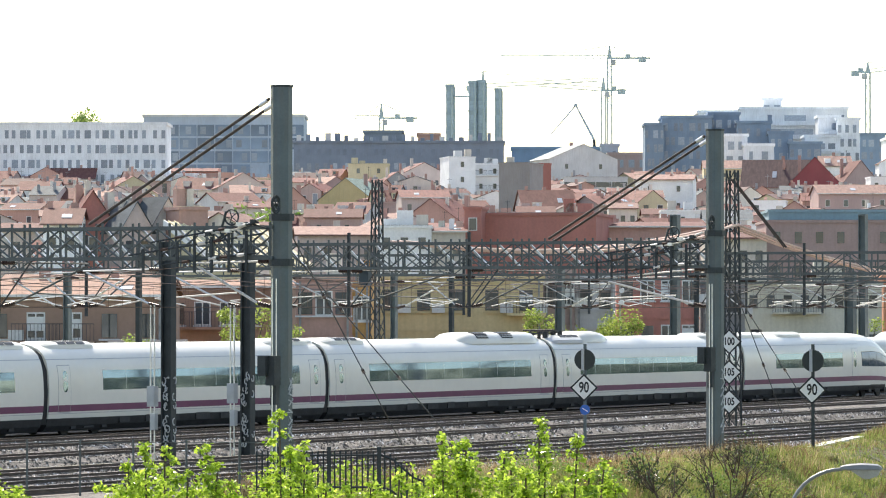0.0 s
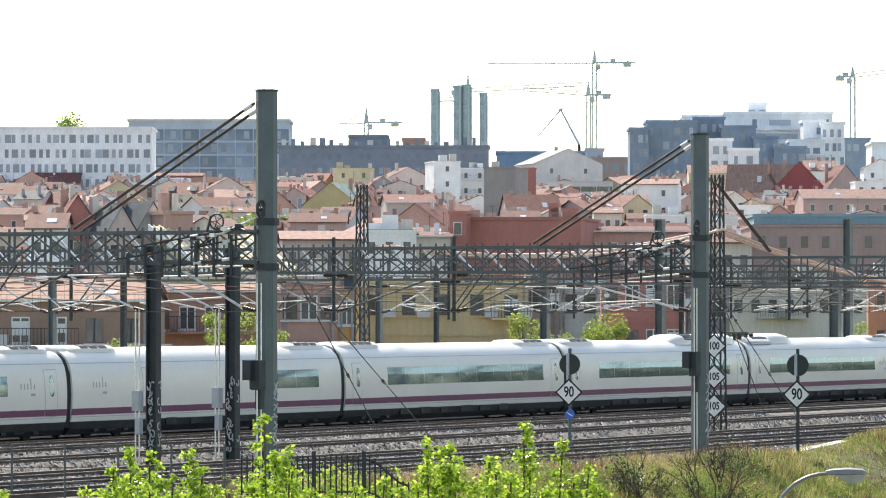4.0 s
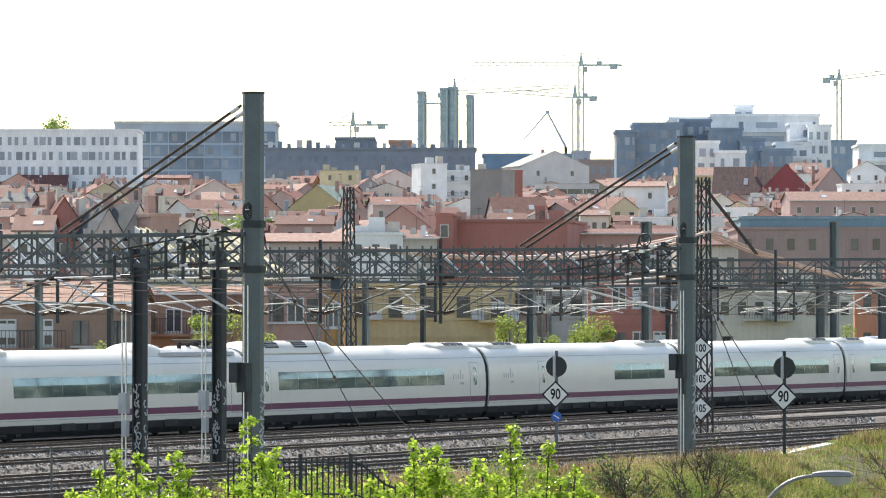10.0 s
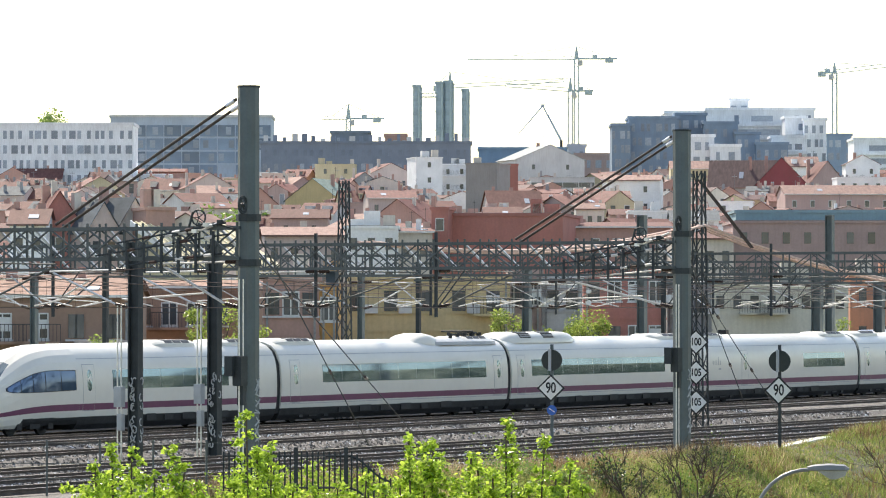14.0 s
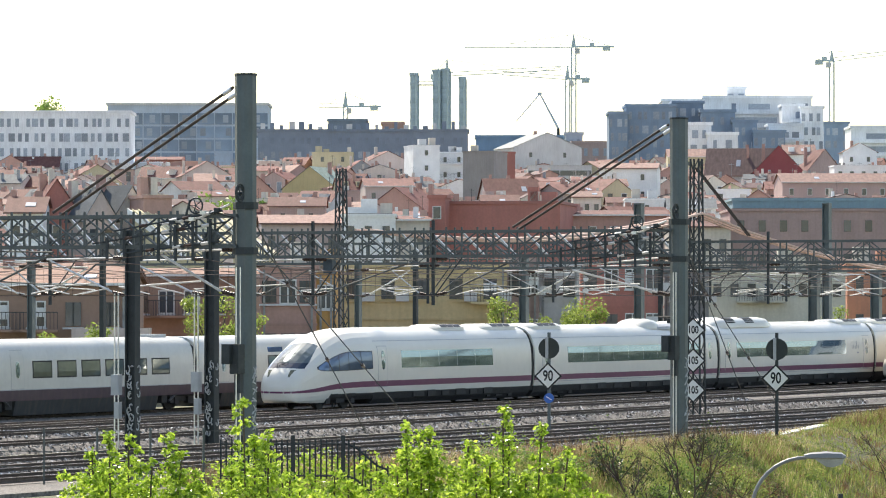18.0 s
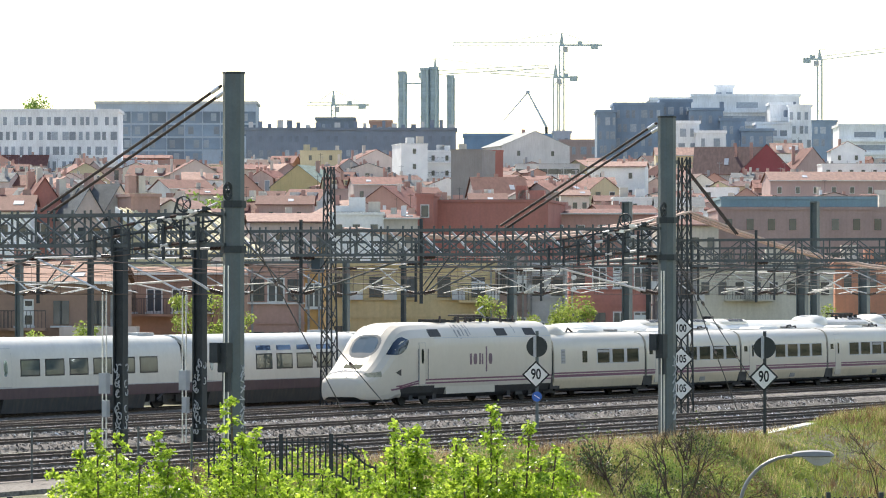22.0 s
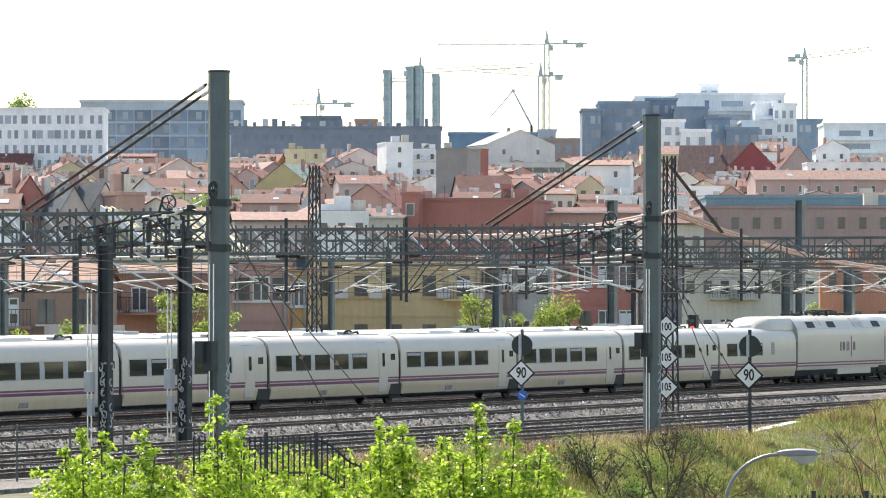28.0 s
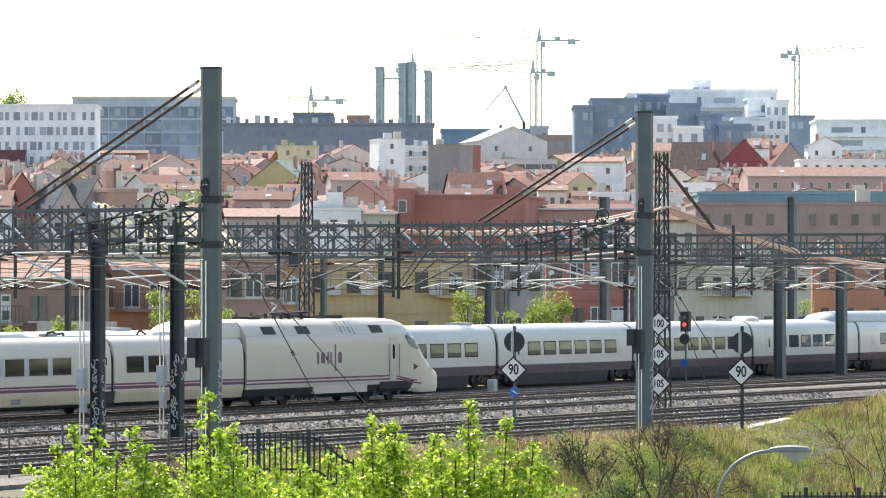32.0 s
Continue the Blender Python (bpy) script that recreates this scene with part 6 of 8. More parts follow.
house(381.7, 117.4, 5.7, 7.7, 10.1, 6.7, 9, 'gy', 'brownpink', 'tilelight', 1.6, 3, 2)
house(368.5, 103.5, 4.8, 7.3, 10.5, 7.5, 9, 'gy', 'pink', 'bluegrey', 1.1, 2, 2)
house(388.2, 103.2, 5.7, 6.2, 10.9, 8.8, -8, 'gy', 'white', 'bluegrey', 1.3, 2, 2)
house(347.0, 225.5, 6.7, 8.3, 9.5, 8.2, 16, 'gy', 'white', 'slatered', 1.7, 3, 2)
house(358.6, 223.3, 7.2, 6.0, 10.0, 6.2, 0, 'gx', 'palegrey', 'tile', 1.4, 3, 2)
house(358.8, 214.8, 7.0, 8.0, 9.0, 9.5, -8, 'gx', 'white', 'tile', 1.8, 1, 2)
house(356.0, 204.3, 6.6, 6.7, 8.6, 6.6, 9, 'flat', 'pink', 'gravel', 0.0, 3, 2)
house(355.8, 197.3, 6.4, 4.6, 9.6, 6.9, 5, 'gx', 'redbrown', 'slatered', 1.2, 1, 2)
house(359.3, 193.5, 6.5, 5.0, 9.9, 7.7, 9, 'gy', 'white', 'tile', 1.3, 3, 2)
house(363.0, 188.5, 6.5, 6.6, 8.0, 7.2, -14, 'gx', 'white', 'slatered', 0.9, 3, 2)
house(369.2, 184.6, 6.7, 6.0, 9.3, 6.5, 0, 'flat', 'brick', 'gravel', 0.0, 2, 2)
house(376.0, 180.1, 7.0, 6.8, 9.5, 6.8, 16, 'gx', 'brownpink', 'slatered', 1.1, 2, 2)
house(370.2, 170.2, 6.4, 4.7, 10.9, 9.3, 0, 'gx', 'brownpink', 'tile', 0.9, 3, 2)
house(383.9, 170.6, 7.1, 6.0, 8.7, 5.1, 24, 'flat', 'terracotta', 'gravel', 0.0, 2, 2)
house(375.2, 158.0, 6.4, 8.0, 9.6, 5.7, -14, 'gy', 'pink', 'tile', 1.5, 2, 2)
house(378.5, 152.3, 6.4, 4.6, 9.6, 8.3, 24, 'flat', 'pink', 'gravel', 0.0, 3, 2)
house(392.5, 152.7, 7.1, 6.2, 10.7, 5.6, 0, 'gx', 'pink', 'slatered', 1.3, 1, 2)
house(386.7, 143.6, 6.6, 4.7, 8.6, 7.6, 5, 'gy', 'brick', 'tile', 1.2, 3, 2)
house(386.7, 137.0, 6.4, 6.6, 10.7, 5.0, -8, 'gy', 'brownpink', 'tilelight', 1.5, 2, 2)
house(402.6, 136.6, 7.2, 5.4, 9.8, 9.5, -22, 'flat', 'white', 'gravel', 0.0, 2, 2)
house(403.6, 131.0, 7.1, 5.0, 11.0, 8.6, 24, 'gx', 'pink', 'bluegrey', 1.3, 1, 2)
house(392.4, 121.1, 6.3, 4.8, 10.8, 8.0, -8, 'gx', 'redbrown', 'tile', 1.9, 3, 2)
house(408.0, 121.2, 7.1, 5.5, 10.2, 5.3, 5, 'gx', 'cream', 'slatered', 0.9, 2, 2)
house(409.0, 116.0, 7.0, 4.9, 9.8, 9.0, 24, 'gx', 'cream', 'tile', 0.9, 3, 2)
house(415.6, 112.1, 7.2, 6.3, 8.9, 5.6, 0, 'gy', 'white', 'slatered', 1.5, 3, 2)
house(365.3, 240.4, 7.9, 5.7, 8.4, 5.6, -22, 'gx', 'pink', 'tile', 1.6, 1, 2)
house(371.6, 236.0, 8.1, 7.5, 10.6, 5.4, 24, 'gx', 'terracotta', 'slatered', 1.3, 2, 2)
house(372.5, 226.9, 7.9, 8.8, 10.0, 7.5, 0, 'gy', 'cream', 'tile', 1.8, 2, 2)
house(384.2, 224.0, 8.4, 8.0, 10.5, 7.3, 5, 'gx', 'white', 'bluegrey', 1.5, 2, 2)
house(375.7, 210.8, 7.7, 6.0, 9.3, 6.8, 9, 'gx', 'redbrown', 'tilelight', 1.5, 3, 2)
house(383.5, 207.3, 8.0, 6.9, 8.6, 8.4, -22, 'gy', 'pink', 'tile', 0.8, 1, 2)
house(388.6, 201.7, 8.1, 6.8, 10.8, 6.6, 9, 'gy', 'brownpink', 'tilelight', 1.8, 3, 2)
house(381.2, 189.3, 7.4, 6.6, 8.3, 5.7, -8, 'gy', 'brick', 'tile', 1.0, 2, 2)
house(381.9, 181.5, 7.3, 7.8, 8.1, 9.1, 24, 'gy', 'pink', 'tilelight', 1.8, 3, 2)
house(387.2, 175.4, 7.4, 6.6, 8.1, 8.1, -22, 'gy', 'brownpink', 'bluegrey', 1.1, 1, 2)
house(401.4, 173.9, 8.0, 7.2, 8.8, 9.2, 24, 'gy', 'cream', 'tilelight', 1.0, 2, 2)
house(405.6, 168.4, 8.1, 5.4, 10.9, 9.3, -22, 'flat', 'brick', 'gravel', 0.0, 3, 2)
house(408.6, 163.0, 8.1, 6.7, 10.1, 5.8, 0, 'gx', 'terracotta', 'slatered', 1.4, 1, 2)
house(417.7, 158.3, 8.4, 8.7, 8.1, 5.2, 16, 'gx', 'cream', 'tile', 1.3, 1, 2)
house(420.1, 150.4, 8.3, 6.7, 8.6, 9.4, 0, 'gx', 'white', 'bluegrey', 1.4, 2, 2)
house(405.9, 137.6, 7.4, 4.9, 9.9, 7.5, 24, 'gx', 'brownpink', 'tile', 1.7, 1, 2)
house(418.9, 136.4, 8.0, 7.0, 10.1, 6.7, 0, 'gx', 'redbrown', 'tile', 1.8, 2, 2)
house(420.3, 128.9, 7.8, 7.0, 8.2, 8.6, 0, 'gy', 'brick', 'tilelight', 0.9, 3, 2)
house(434.6, 126.4, 8.5, 7.8, 10.1, 8.1, 5, 'gy', 'cream', 'tile', 1.6, 1, 2)
house(418.3, 111.0, 7.3, 8.3, 10.8, 8.5, -8, 'gy', 'terracotta', 'tile', 1.8, 3, 2)
house(395.6, 258.3, 9.7, 8.3, 9.7, 8.3, 9, 'gy', 'pink', 'tile', 1.7, 2, 2)
house(386.3, 227.2, 8.6, 7.8, 8.0, 5.2, 16, 'gx', 'pink', 'tile', 1.7, 3, 2)
house(396.3, 225.0, 9.0, 5.1, 10.9, 5.8, 5, 'flat', 'white', 'gravel', 0.0, 3, 2)
house(406.4, 223.7, 9.4, 7.0, 10.7, 7.1, 24, 'gy', 'brick', 'tile', 1.2, 2, 2)
house(395.8, 209.5, 8.6, 7.1, 8.0, 8.1, -8, 'gx', 'terracotta', 'tile', 1.9, 3, 2)
house(399.3, 202.6, 8.6, 8.0, 9.2, 9.5, 0, 'gx', 'brownpink', 'tile', 1.3, 2, 2)
house(421.1, 198.4, 9.5, 6.9, 9.0, 6.7, -8, 'gx', 'cream', 'tile', 1.5, 2, 2)
house(426.6, 183.7, 9.4, 5.4, 9.9, 9.1, 0, 'gx', 'pink', 'tile', 1.6, 3, 2)
house(424.8, 176.3, 9.2, 6.3, 9.8, 7.7, 16, 'gx', 'brick', 'tile', 1.1, 1, 2)
house(431.7, 172.3, 9.4, 6.9, 10.0, 7.1, -8, 'flat', 'redbrown', 'gravel', 0.0, 3, 2)
house(433.1, 164.2, 9.3, 8.1, 8.9, 8.1, -22, 'flat', 'palegrey', 'gravel', 0.0, 2, 2)
house(435.9, 157.9, 9.3, 5.0, 8.7, 8.5, -22, 'gy', 'pink', 'tile', 1.1, 3, 2)
house(447.2, 155.4, 9.7, 8.0, 8.6, 9.1, -14, 'flat', 'brownpink', 'gravel', 0.0, 3, 2)
house(451.7, 147.5, 9.8, 8.7, 10.3, 7.5, 0, 'gy', 'cream', 'bluegrey', 1.2, 1, 2)
house(442.5, 134.4, 9.0, 8.6, 11.0, 5.5, 0, 'flat', 'redbrown', 'gravel', 0.0, 3, 2)
house(444.8, 125.5, 8.9, 8.4, 8.2, 6.2, 16, 'flat', 'pink', 'gravel', 0.0, 1, 2)
house(414.7, 271.9, 11.0, 4.9, 9.8, 9.0, 0, 'gy', 'brick', 'tile', 1.3, 3, 1)
house(412.7, 263.8, 10.7, 6.0, 9.7, 9.4, -8, 'gx', 'brick', 'tile', 1.0, 2, 1)
house(423.2, 235.5, 10.5, 4.9, 10.5, 6.8, -22, 'gx', 'redbrown', 'slatered', 1.7, 2, 1)
house(417.7, 226.3, 10.0, 5.4, 10.3, 5.7, 9, 'flat', 'pink', 'gravel', 0.0, 3, 1)
house(433.8, 227.4, 10.8, 8.3, 9.1, 9.3, -14, 'flat', 'cream', 'gravel', 0.0, 1, 1)
house(425.9, 214.4, 10.1, 5.4, 9.1, 9.1, -14, 'gx', 'palegrey', 'tile', 1.8, 2, 1)
house(428.3, 207.5, 10.1, 8.8, 10.1, 5.0, -22, 'gy', 'pink', 'bluegrey', 0.9, 3, 1)
house(436.6, 202.8, 10.4, 5.1, 9.9, 8.4, -14, 'gy', 'brick', 'tile', 1.1, 2, 1)
house(439.1, 196.9, 10.3, 7.1, 8.7, 8.9, 0, 'flat', 'brick', 'gravel', 0.0, 1, 1)
house(437.9, 188.9, 10.1, 5.7, 11.0, 9.5, 16, 'flat', 'brownpink', 'gravel', 0.0, 2, 1)
house(444.0, 170.2, 9.9, 5.1, 8.6, 7.6, 24, 'gy', 'terracotta', 'tile', 0.9, 1, 1)
house(459.0, 164.2, 10.5, 7.2, 10.8, 5.1, -22, 'gx', 'brick', 'slatered', 1.3, 3, 1)
house(467.8, 160.1, 10.8, 5.6, 10.7, 8.7, -8, 'gy', 'brick', 'tile', 1.9, 1, 1)
house(473.0, 155.7, 11.0, 6.0, 8.4, 5.4, 9, 'gy', 'palegrey', 'tile', 1.3, 2, 1)
house(459.8, 144.0, 10.1, 5.8, 10.7, 5.8, -8, 'gy', 'pink', 'tile', 1.6, 1, 1)
house(478.4, 144.7, 11.0, 5.5, 9.4, 9.4, -14, 'flat', 'brownpink', 'gravel', 0.0, 1, 1)
house(463.6, 131.6, 10.0, 8.5, 9.1, 5.9, 0, 'gy', 'pink', 'tilelight', 0.9, 3, 1)
house(418.0, 273.0, 11.2, 8.8, 9.6, 5.5, 24, 'gy', 'pink', 'tilelight', 1.2, 2, 1)
house(432.0, 270.7, 11.8, 8.9, 9.2, 6.2, 0, 'flat', 'cream', 'gravel', 0.0, 3, 1)
house(437.9, 255.6, 11.7, 8.0, 9.2, 7.8, 9, 'gy', 'cream', 'slatered', 1.1, 3, 1)
house(440.3, 247.3, 11.6, 8.0, 9.7, 5.5, 16, 'gx', 'pink', 'slatered', 1.4, 3, 1)
house(438.6, 236.0, 11.3, 8.8, 9.6, 9.3, 16, 'gx', 'cream', 'tile', 0.9, 1, 1)
house(450.6, 227.6, 11.6, 6.2, 8.1, 5.3, -14, 'gx', 'brownpink', 'slatered', 1.0, 2, 1)
house(451.5, 221.3, 11.5, 5.1, 8.8, 6.6, -22, 'gy', 'brownpink', 'tile', 1.6, 2, 1)
house(460.0, 218.1, 11.8, 7.4, 9.8, 6.1, -22, 'gy', 'brownpink', 'tile', 1.8, 1, 1)
house(452.9, 205.2, 11.2, 8.5, 10.6, 7.1, -22, 'flat', 'brownpink', 'gravel', 0.0, 3, 1)
house(462.2, 202.1, 11.6, 4.7, 8.3, 7.4, -14, 'gy', 'brownpink', 'slatered', 1.0, 3, 1)
house(457.1, 192.5, 11.1, 7.6, 10.5, 8.3, 5, 'gy', 'cream', 'slatered', 1.8, 3, 1)
house(464.9, 188.5, 11.4, 5.1, 9.4, 6.4, -8, 'gx', 'pink', 'slatered', 1.5, 2, 1)
house(479.3, 169.3, 11.6, 9.0, 8.5, 7.4, 24, 'gy', 'white', 'tile', 1.0, 2, 1)
house(474.2, 157.0, 11.1, 8.6, 9.6, 7.0, 0, 'flat', 'brownpink', 'gravel', 0.0, 3, 1)
house(486.9, 153.3, 11.6, 7.0, 9.3, 8.6, 5, 'gy', 'pink', 'slatered', 0.9, 2, 1)
house(482.7, 143.8, 11.1, 6.6, 8.9, 8.7, -8, 'gx', 'pink', 'tile', 0.9, 3, 1)
house(492.2, 140.7, 11.5, 4.8, 8.9, 7.9, 5, 'gy', 'pink', 'tile', 1.7, 1, 1)
house(444.0, 289.8, 12.8, 8.4, 9.2, 5.8, 0, 'gx', 'redbrown', 'slatered', 1.2, 2, 1)
house(452.3, 286.3, 13.1, 6.5, 10.8, 8.0, 24, 'flat', 'pink', 'gravel', 0.0, 2, 1)
house(449.4, 276.2, 12.7, 6.2, 9.1, 7.8, -14, 'gx', 'pink', 'bluegrey', 1.9, 3, 1)
house(467.1, 279.8, 13.6, 5.9, 8.5, 7.0, 0, 'gx', 'terracotta', 'tile', 1.2, 3, 1)
house(460.8, 268.6, 13.1, 6.0, 10.8, 5.6, 5, 'gx', 'cream', 'tile', 1.1, 3, 1)
house(458.0, 259.5, 12.7, 5.8, 9.8, 7.2, 24, 'flat', 'pink', 'gravel', 0.0, 1, 1)
house(458.1, 251.2, 12.5, 7.6, 9.3, 9.6, 24, 'gx', 'palegrey', 'tile', 1.5, 3, 1)
house(468.1, 239.2, 12.7, 5.0, 10.3, 6.6, 9, 'gx', 'terracotta', 'bluegrey', 1.4, 1, 1)
house(483.5, 240.1, 13.5, 7.2, 9.8, 9.0, -22, 'flat', 'brownpink', 'gravel', 0.0, 2, 1)
house(475.3, 218.1, 12.6, 6.3, 10.9, 8.0, 16, 'gx', 'cream', 'tile', 1.8, 2, 1)
house(496.2, 202.6, 13.2, 6.8, 10.4, 8.7, 24, 'gx', 'brownpink', 'tile', 1.5, 3, 1)
house(498.1, 194.5, 13.1, 8.3, 10.6, 7.2, 0, 'gx', 'redbrown', 'tile', 1.0, 1, 1)
house(492.1, 183.2, 12.5, 7.4, 10.0, 6.9, -14, 'gx', 'cream', 'tilelight', 1.8, 1, 1)
house(503.1, 179.2, 13.0, 7.9, 10.4, 6.4, -22, 'gx', 'pink', 'slatered', 1.5, 2, 1)
house(497.3, 167.5, 12.4, 8.4, 8.5, 7.0, 24, 'gy', 'cream', 'tile', 1.6, 1, 1)
house(141.7, 84.6, -1.8, 3.5, 7.0, 13.7, 14, 'gy', 'brickred', 'tile', 2.6, 1, 1)
house(141.6, 80.5, -1.8, 2.6, 7.0, 13.4, 30, 'gy', 'pink', 'bluegrey', 2.0, 2, 2)
house(145.2, 79.8, -1.8, 3.3, 7.0, 13.3, 34, 'gy', 'palegrey', 'bluegrey', 2.5, 2, 1)
house(135.5, 83.7, -1.8, 2.8, 7.0, 13.6, 0, 'gx', 'white', 'tile', 1.2, 2, 2)
house(144.4, 74.7, -1.8, 2.5, 7.0, 13.8, -14, 'gy', 'cream', 'tilelight', 0.7, 1, 1)
house(142.7, 76.0, -1.8, 2.3, 5.0, 15.0, 18, 'flat', 'brick', 'paletile', 0.0, 0, 0)
house(165.8, 94.5, -1.8, 5.0, 7.0, 11.2, 30, 'gy', 'palegrey', 'bluegrey', 3.6, 2, 1)
house(169.3, 101.0, -1.8, 5.5, 7.0, 11.4, -20, 'gy', 'brickred', 'tile', 3.4, 2, 1)
house(179.6, 93.8, -1.8, 4.4, 7.0, 11.8, 10, 'gx', 'brown', 'tile', 1.6, 2, 1)
house(164.4, 101.8, -1.8, 4.2, 7.0, 11.0, 6, 'gx', 'white', 'tile', 1.8, 2, 1)


def ribbed_roof_house(x, y, z, w, d, h, rise, turn):
    """A shed under a single-pitch roof of pale ribbed metal."""
    ob = thing("shed", "cream shed with a pale sunlit ribbed metal roof", "house", pose(x, y, z, 0, 0, ROT + turn), "town houses")
    TAKEN.append(((Vector((x, y, 0)) - Vector((EYE.x, EYE.y, 0))).dot(RIGHT), w, depth(x, y) + d / 2, d))
    part("wall", prism(B(), [(-w / 2, 0), (w / 2, 0), (w / 2, h), (-w / 2, h + rise)], 0, d), M["w_yellowcream"], ob)
    line = [(-w / 2 - 0.2, h + rise + 0.1), (w / 2 + 0.3, h - 0.1)]
    rf = part("roof", prism(B(), line + [(p, q + 0.12) for p, q in reversed(line)], -0.3, d + 0.3), M["r_paletile"], ob, "pale ribbed sheet roof")
    one = mesh_of("rib", prism(B(), [(p, q + 0.12) for p, q in line] + [(p, q + 0.22) for p, q in reversed(line)], -0.05, 0.05), M["r_paletile"])
    for i in range(int(d / 0.6)):
        part("rib", one, None, rf, at=pose(0, 0.1 + 0.6 * i, 0))
    part("fascia", prism(B(), [(p, q - 0.3) for p, q in line] + [(p, q + 0.26) for p, q in reversed(line)], -0.42, -0.3), M["w_white"], ob, "white board along the roof edge")


ribbed_roof_house(139.9, 74.2, -1.8, 6.4, 9.0, 10.4, 3.2, -46)

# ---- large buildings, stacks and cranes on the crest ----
# The pale pane tone stands in for haze over far windows.
M["haze_pane"] = mat("window glass paled for haze", (0.30, 0.34, 0.39), 0.3, vary=0.15, rand=0.3)
# Crane steel, stacks and facade glass carry distance haze in their tones.
M["haze_steel"] = mat("steel in a hazy grey-green", (0.50, 0.58, 0.58), 0.6, vary=0.1)
M["stack"] = mat("stack cladding", (0.40, 0.48, 0.52), 0.6, vary=0.15, scale=0.5, fine=4, stretch=(1, 1, 4))
M["blueglass"] = mat("blue facade glass", (0.20, 0.27, 0.36), 0.25, vary=0.25, scale=0.2, rand=0.35)


def block(x, y, z, w, d, h, wall, cols, rows, style):
    rnd = random.Random(int(x + y))
    ob = thing("apartment_block", WALL_WORD[wall] + " modern block on the hill crest", "building", pose(x, y, z, 0, 0, ROT), "blocks on the crest")
    wm = M["w_" + wall]
    part("wall", box(B(), -w / 2, w / 2, 0, d, 0, h - 0.6), wm, ob)
    part("roof", box(B(), -w / 2 - 0.3, w / 2 + 0.3, -0.3, d + 0.3, h - 0.6, h), wm if style != "glass" else M["w_palegrey"], ob, "flat roof slab")
    fl = 3.15
    for r in range(rows):
        zc = h - 2.6 - fl * r
        for c in range(cols):
            xc = -w / 2 + w * (c + 0.5) / cols
            cell = w / cols
            if style == "glass":
                if rnd.random() < 0.9:
                    part("facade_panel", pane_mesh(cell * 0.94, 2.7, "blueglass", 0.1), None, ob, at=pose(xc, 0, zc - 1.2))
                    part("window", pane_mesh(cell * 0.3, 1.8, "haze_pane", 0.16), None, ob, at=pose(xc + rnd.uniform(-0.3, 0.3) * cell, 0, zc - 1.2))
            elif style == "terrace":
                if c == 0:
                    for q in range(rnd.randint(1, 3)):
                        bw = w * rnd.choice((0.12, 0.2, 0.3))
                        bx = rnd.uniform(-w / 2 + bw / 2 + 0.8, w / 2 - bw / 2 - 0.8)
                        part("loggia", pane_mesh(bw, 1.3, "haze_pane", 0.06 + 0.03 * q), None, ob, at=pose(bx, 0, zc))
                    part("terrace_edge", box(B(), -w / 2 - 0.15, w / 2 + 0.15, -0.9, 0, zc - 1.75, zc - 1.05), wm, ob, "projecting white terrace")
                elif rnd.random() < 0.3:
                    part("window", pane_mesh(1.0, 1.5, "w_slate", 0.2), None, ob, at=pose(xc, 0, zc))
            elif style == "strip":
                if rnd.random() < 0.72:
                    part("window", pane_mesh(cell * rnd.choice((0.5, 0.8, 0.9)), 1.6, "haze_pane", 0.1), None, ob, at=pose(xc, 0, zc))
                elif wall != "hazewhite":
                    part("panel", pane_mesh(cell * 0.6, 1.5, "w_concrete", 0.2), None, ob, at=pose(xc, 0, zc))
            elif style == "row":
                part("window", pane_mesh(0.9, 1.4, "haze_pane" if r else "w_slate", 0.1), None, ob, at=pose(xc + rnd.uniform(-0.5, 0.5), 0, zc))
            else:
                part("window", pane_mesh(min(0.8, cell * 0.45) * rnd.choice((1, 1, 1, 1.7)), 1.75, "haze_pane", 0.1), None, ob, at=pose(xc + rnd.choice((-0.3, 0, 0.3)), 0, zc))
    if style == "row":
        for c in range(cols):
            xc = -w / 2 + w * (c + 0.5) / cols
            part("chimney", box(B(), xc - 0.5, xc + rnd.uniform(0.2, 0.8), 1, 2.2, h, h + rnd.uniform(0.6, 1.8)), wm if c % 3 else M["w_palegrey"], ob)
    if style == "strip":
        for c in range(4):
            xc = -w / 2 + w * (c + 0.5) / 4
            part("penthouse", box(B(), xc - w * 0.09, xc + w * 0.09, 2, 6, h, h + rnd.uniform(0.8, 1.6)), wm, ob)
    return ob


def stack(x, y, z, h, r):
    ob = thing("chimney_stack", "tall grey-blue clad industrial stack", "chimney", pose(x, y, z), "industrial stacks")
    part("shaft", tube(B(), (0, 0, 0), (0, 0, h), r, 20), "stack", ob)
    for i in range(4):
        part("ring", tube(B(), (0, 0, h * (0.55 + 0.13 * i)), (0, 0, h * (0.55 + 0.13 * i) + 0.5), r * 1.14, 20), "stack", ob)
    for q in (-0.7, 0.7):
        part("ladder", box(B(), q * r - 0.12, q * r + 0.12, -r * 1.1, -r * 0.7, 0, h), "haze_steel", ob)
    part("crown", tube(B(), (0, 0, h), (0, 0, h + 0.8), r * 1.2, 20), "stack", ob)


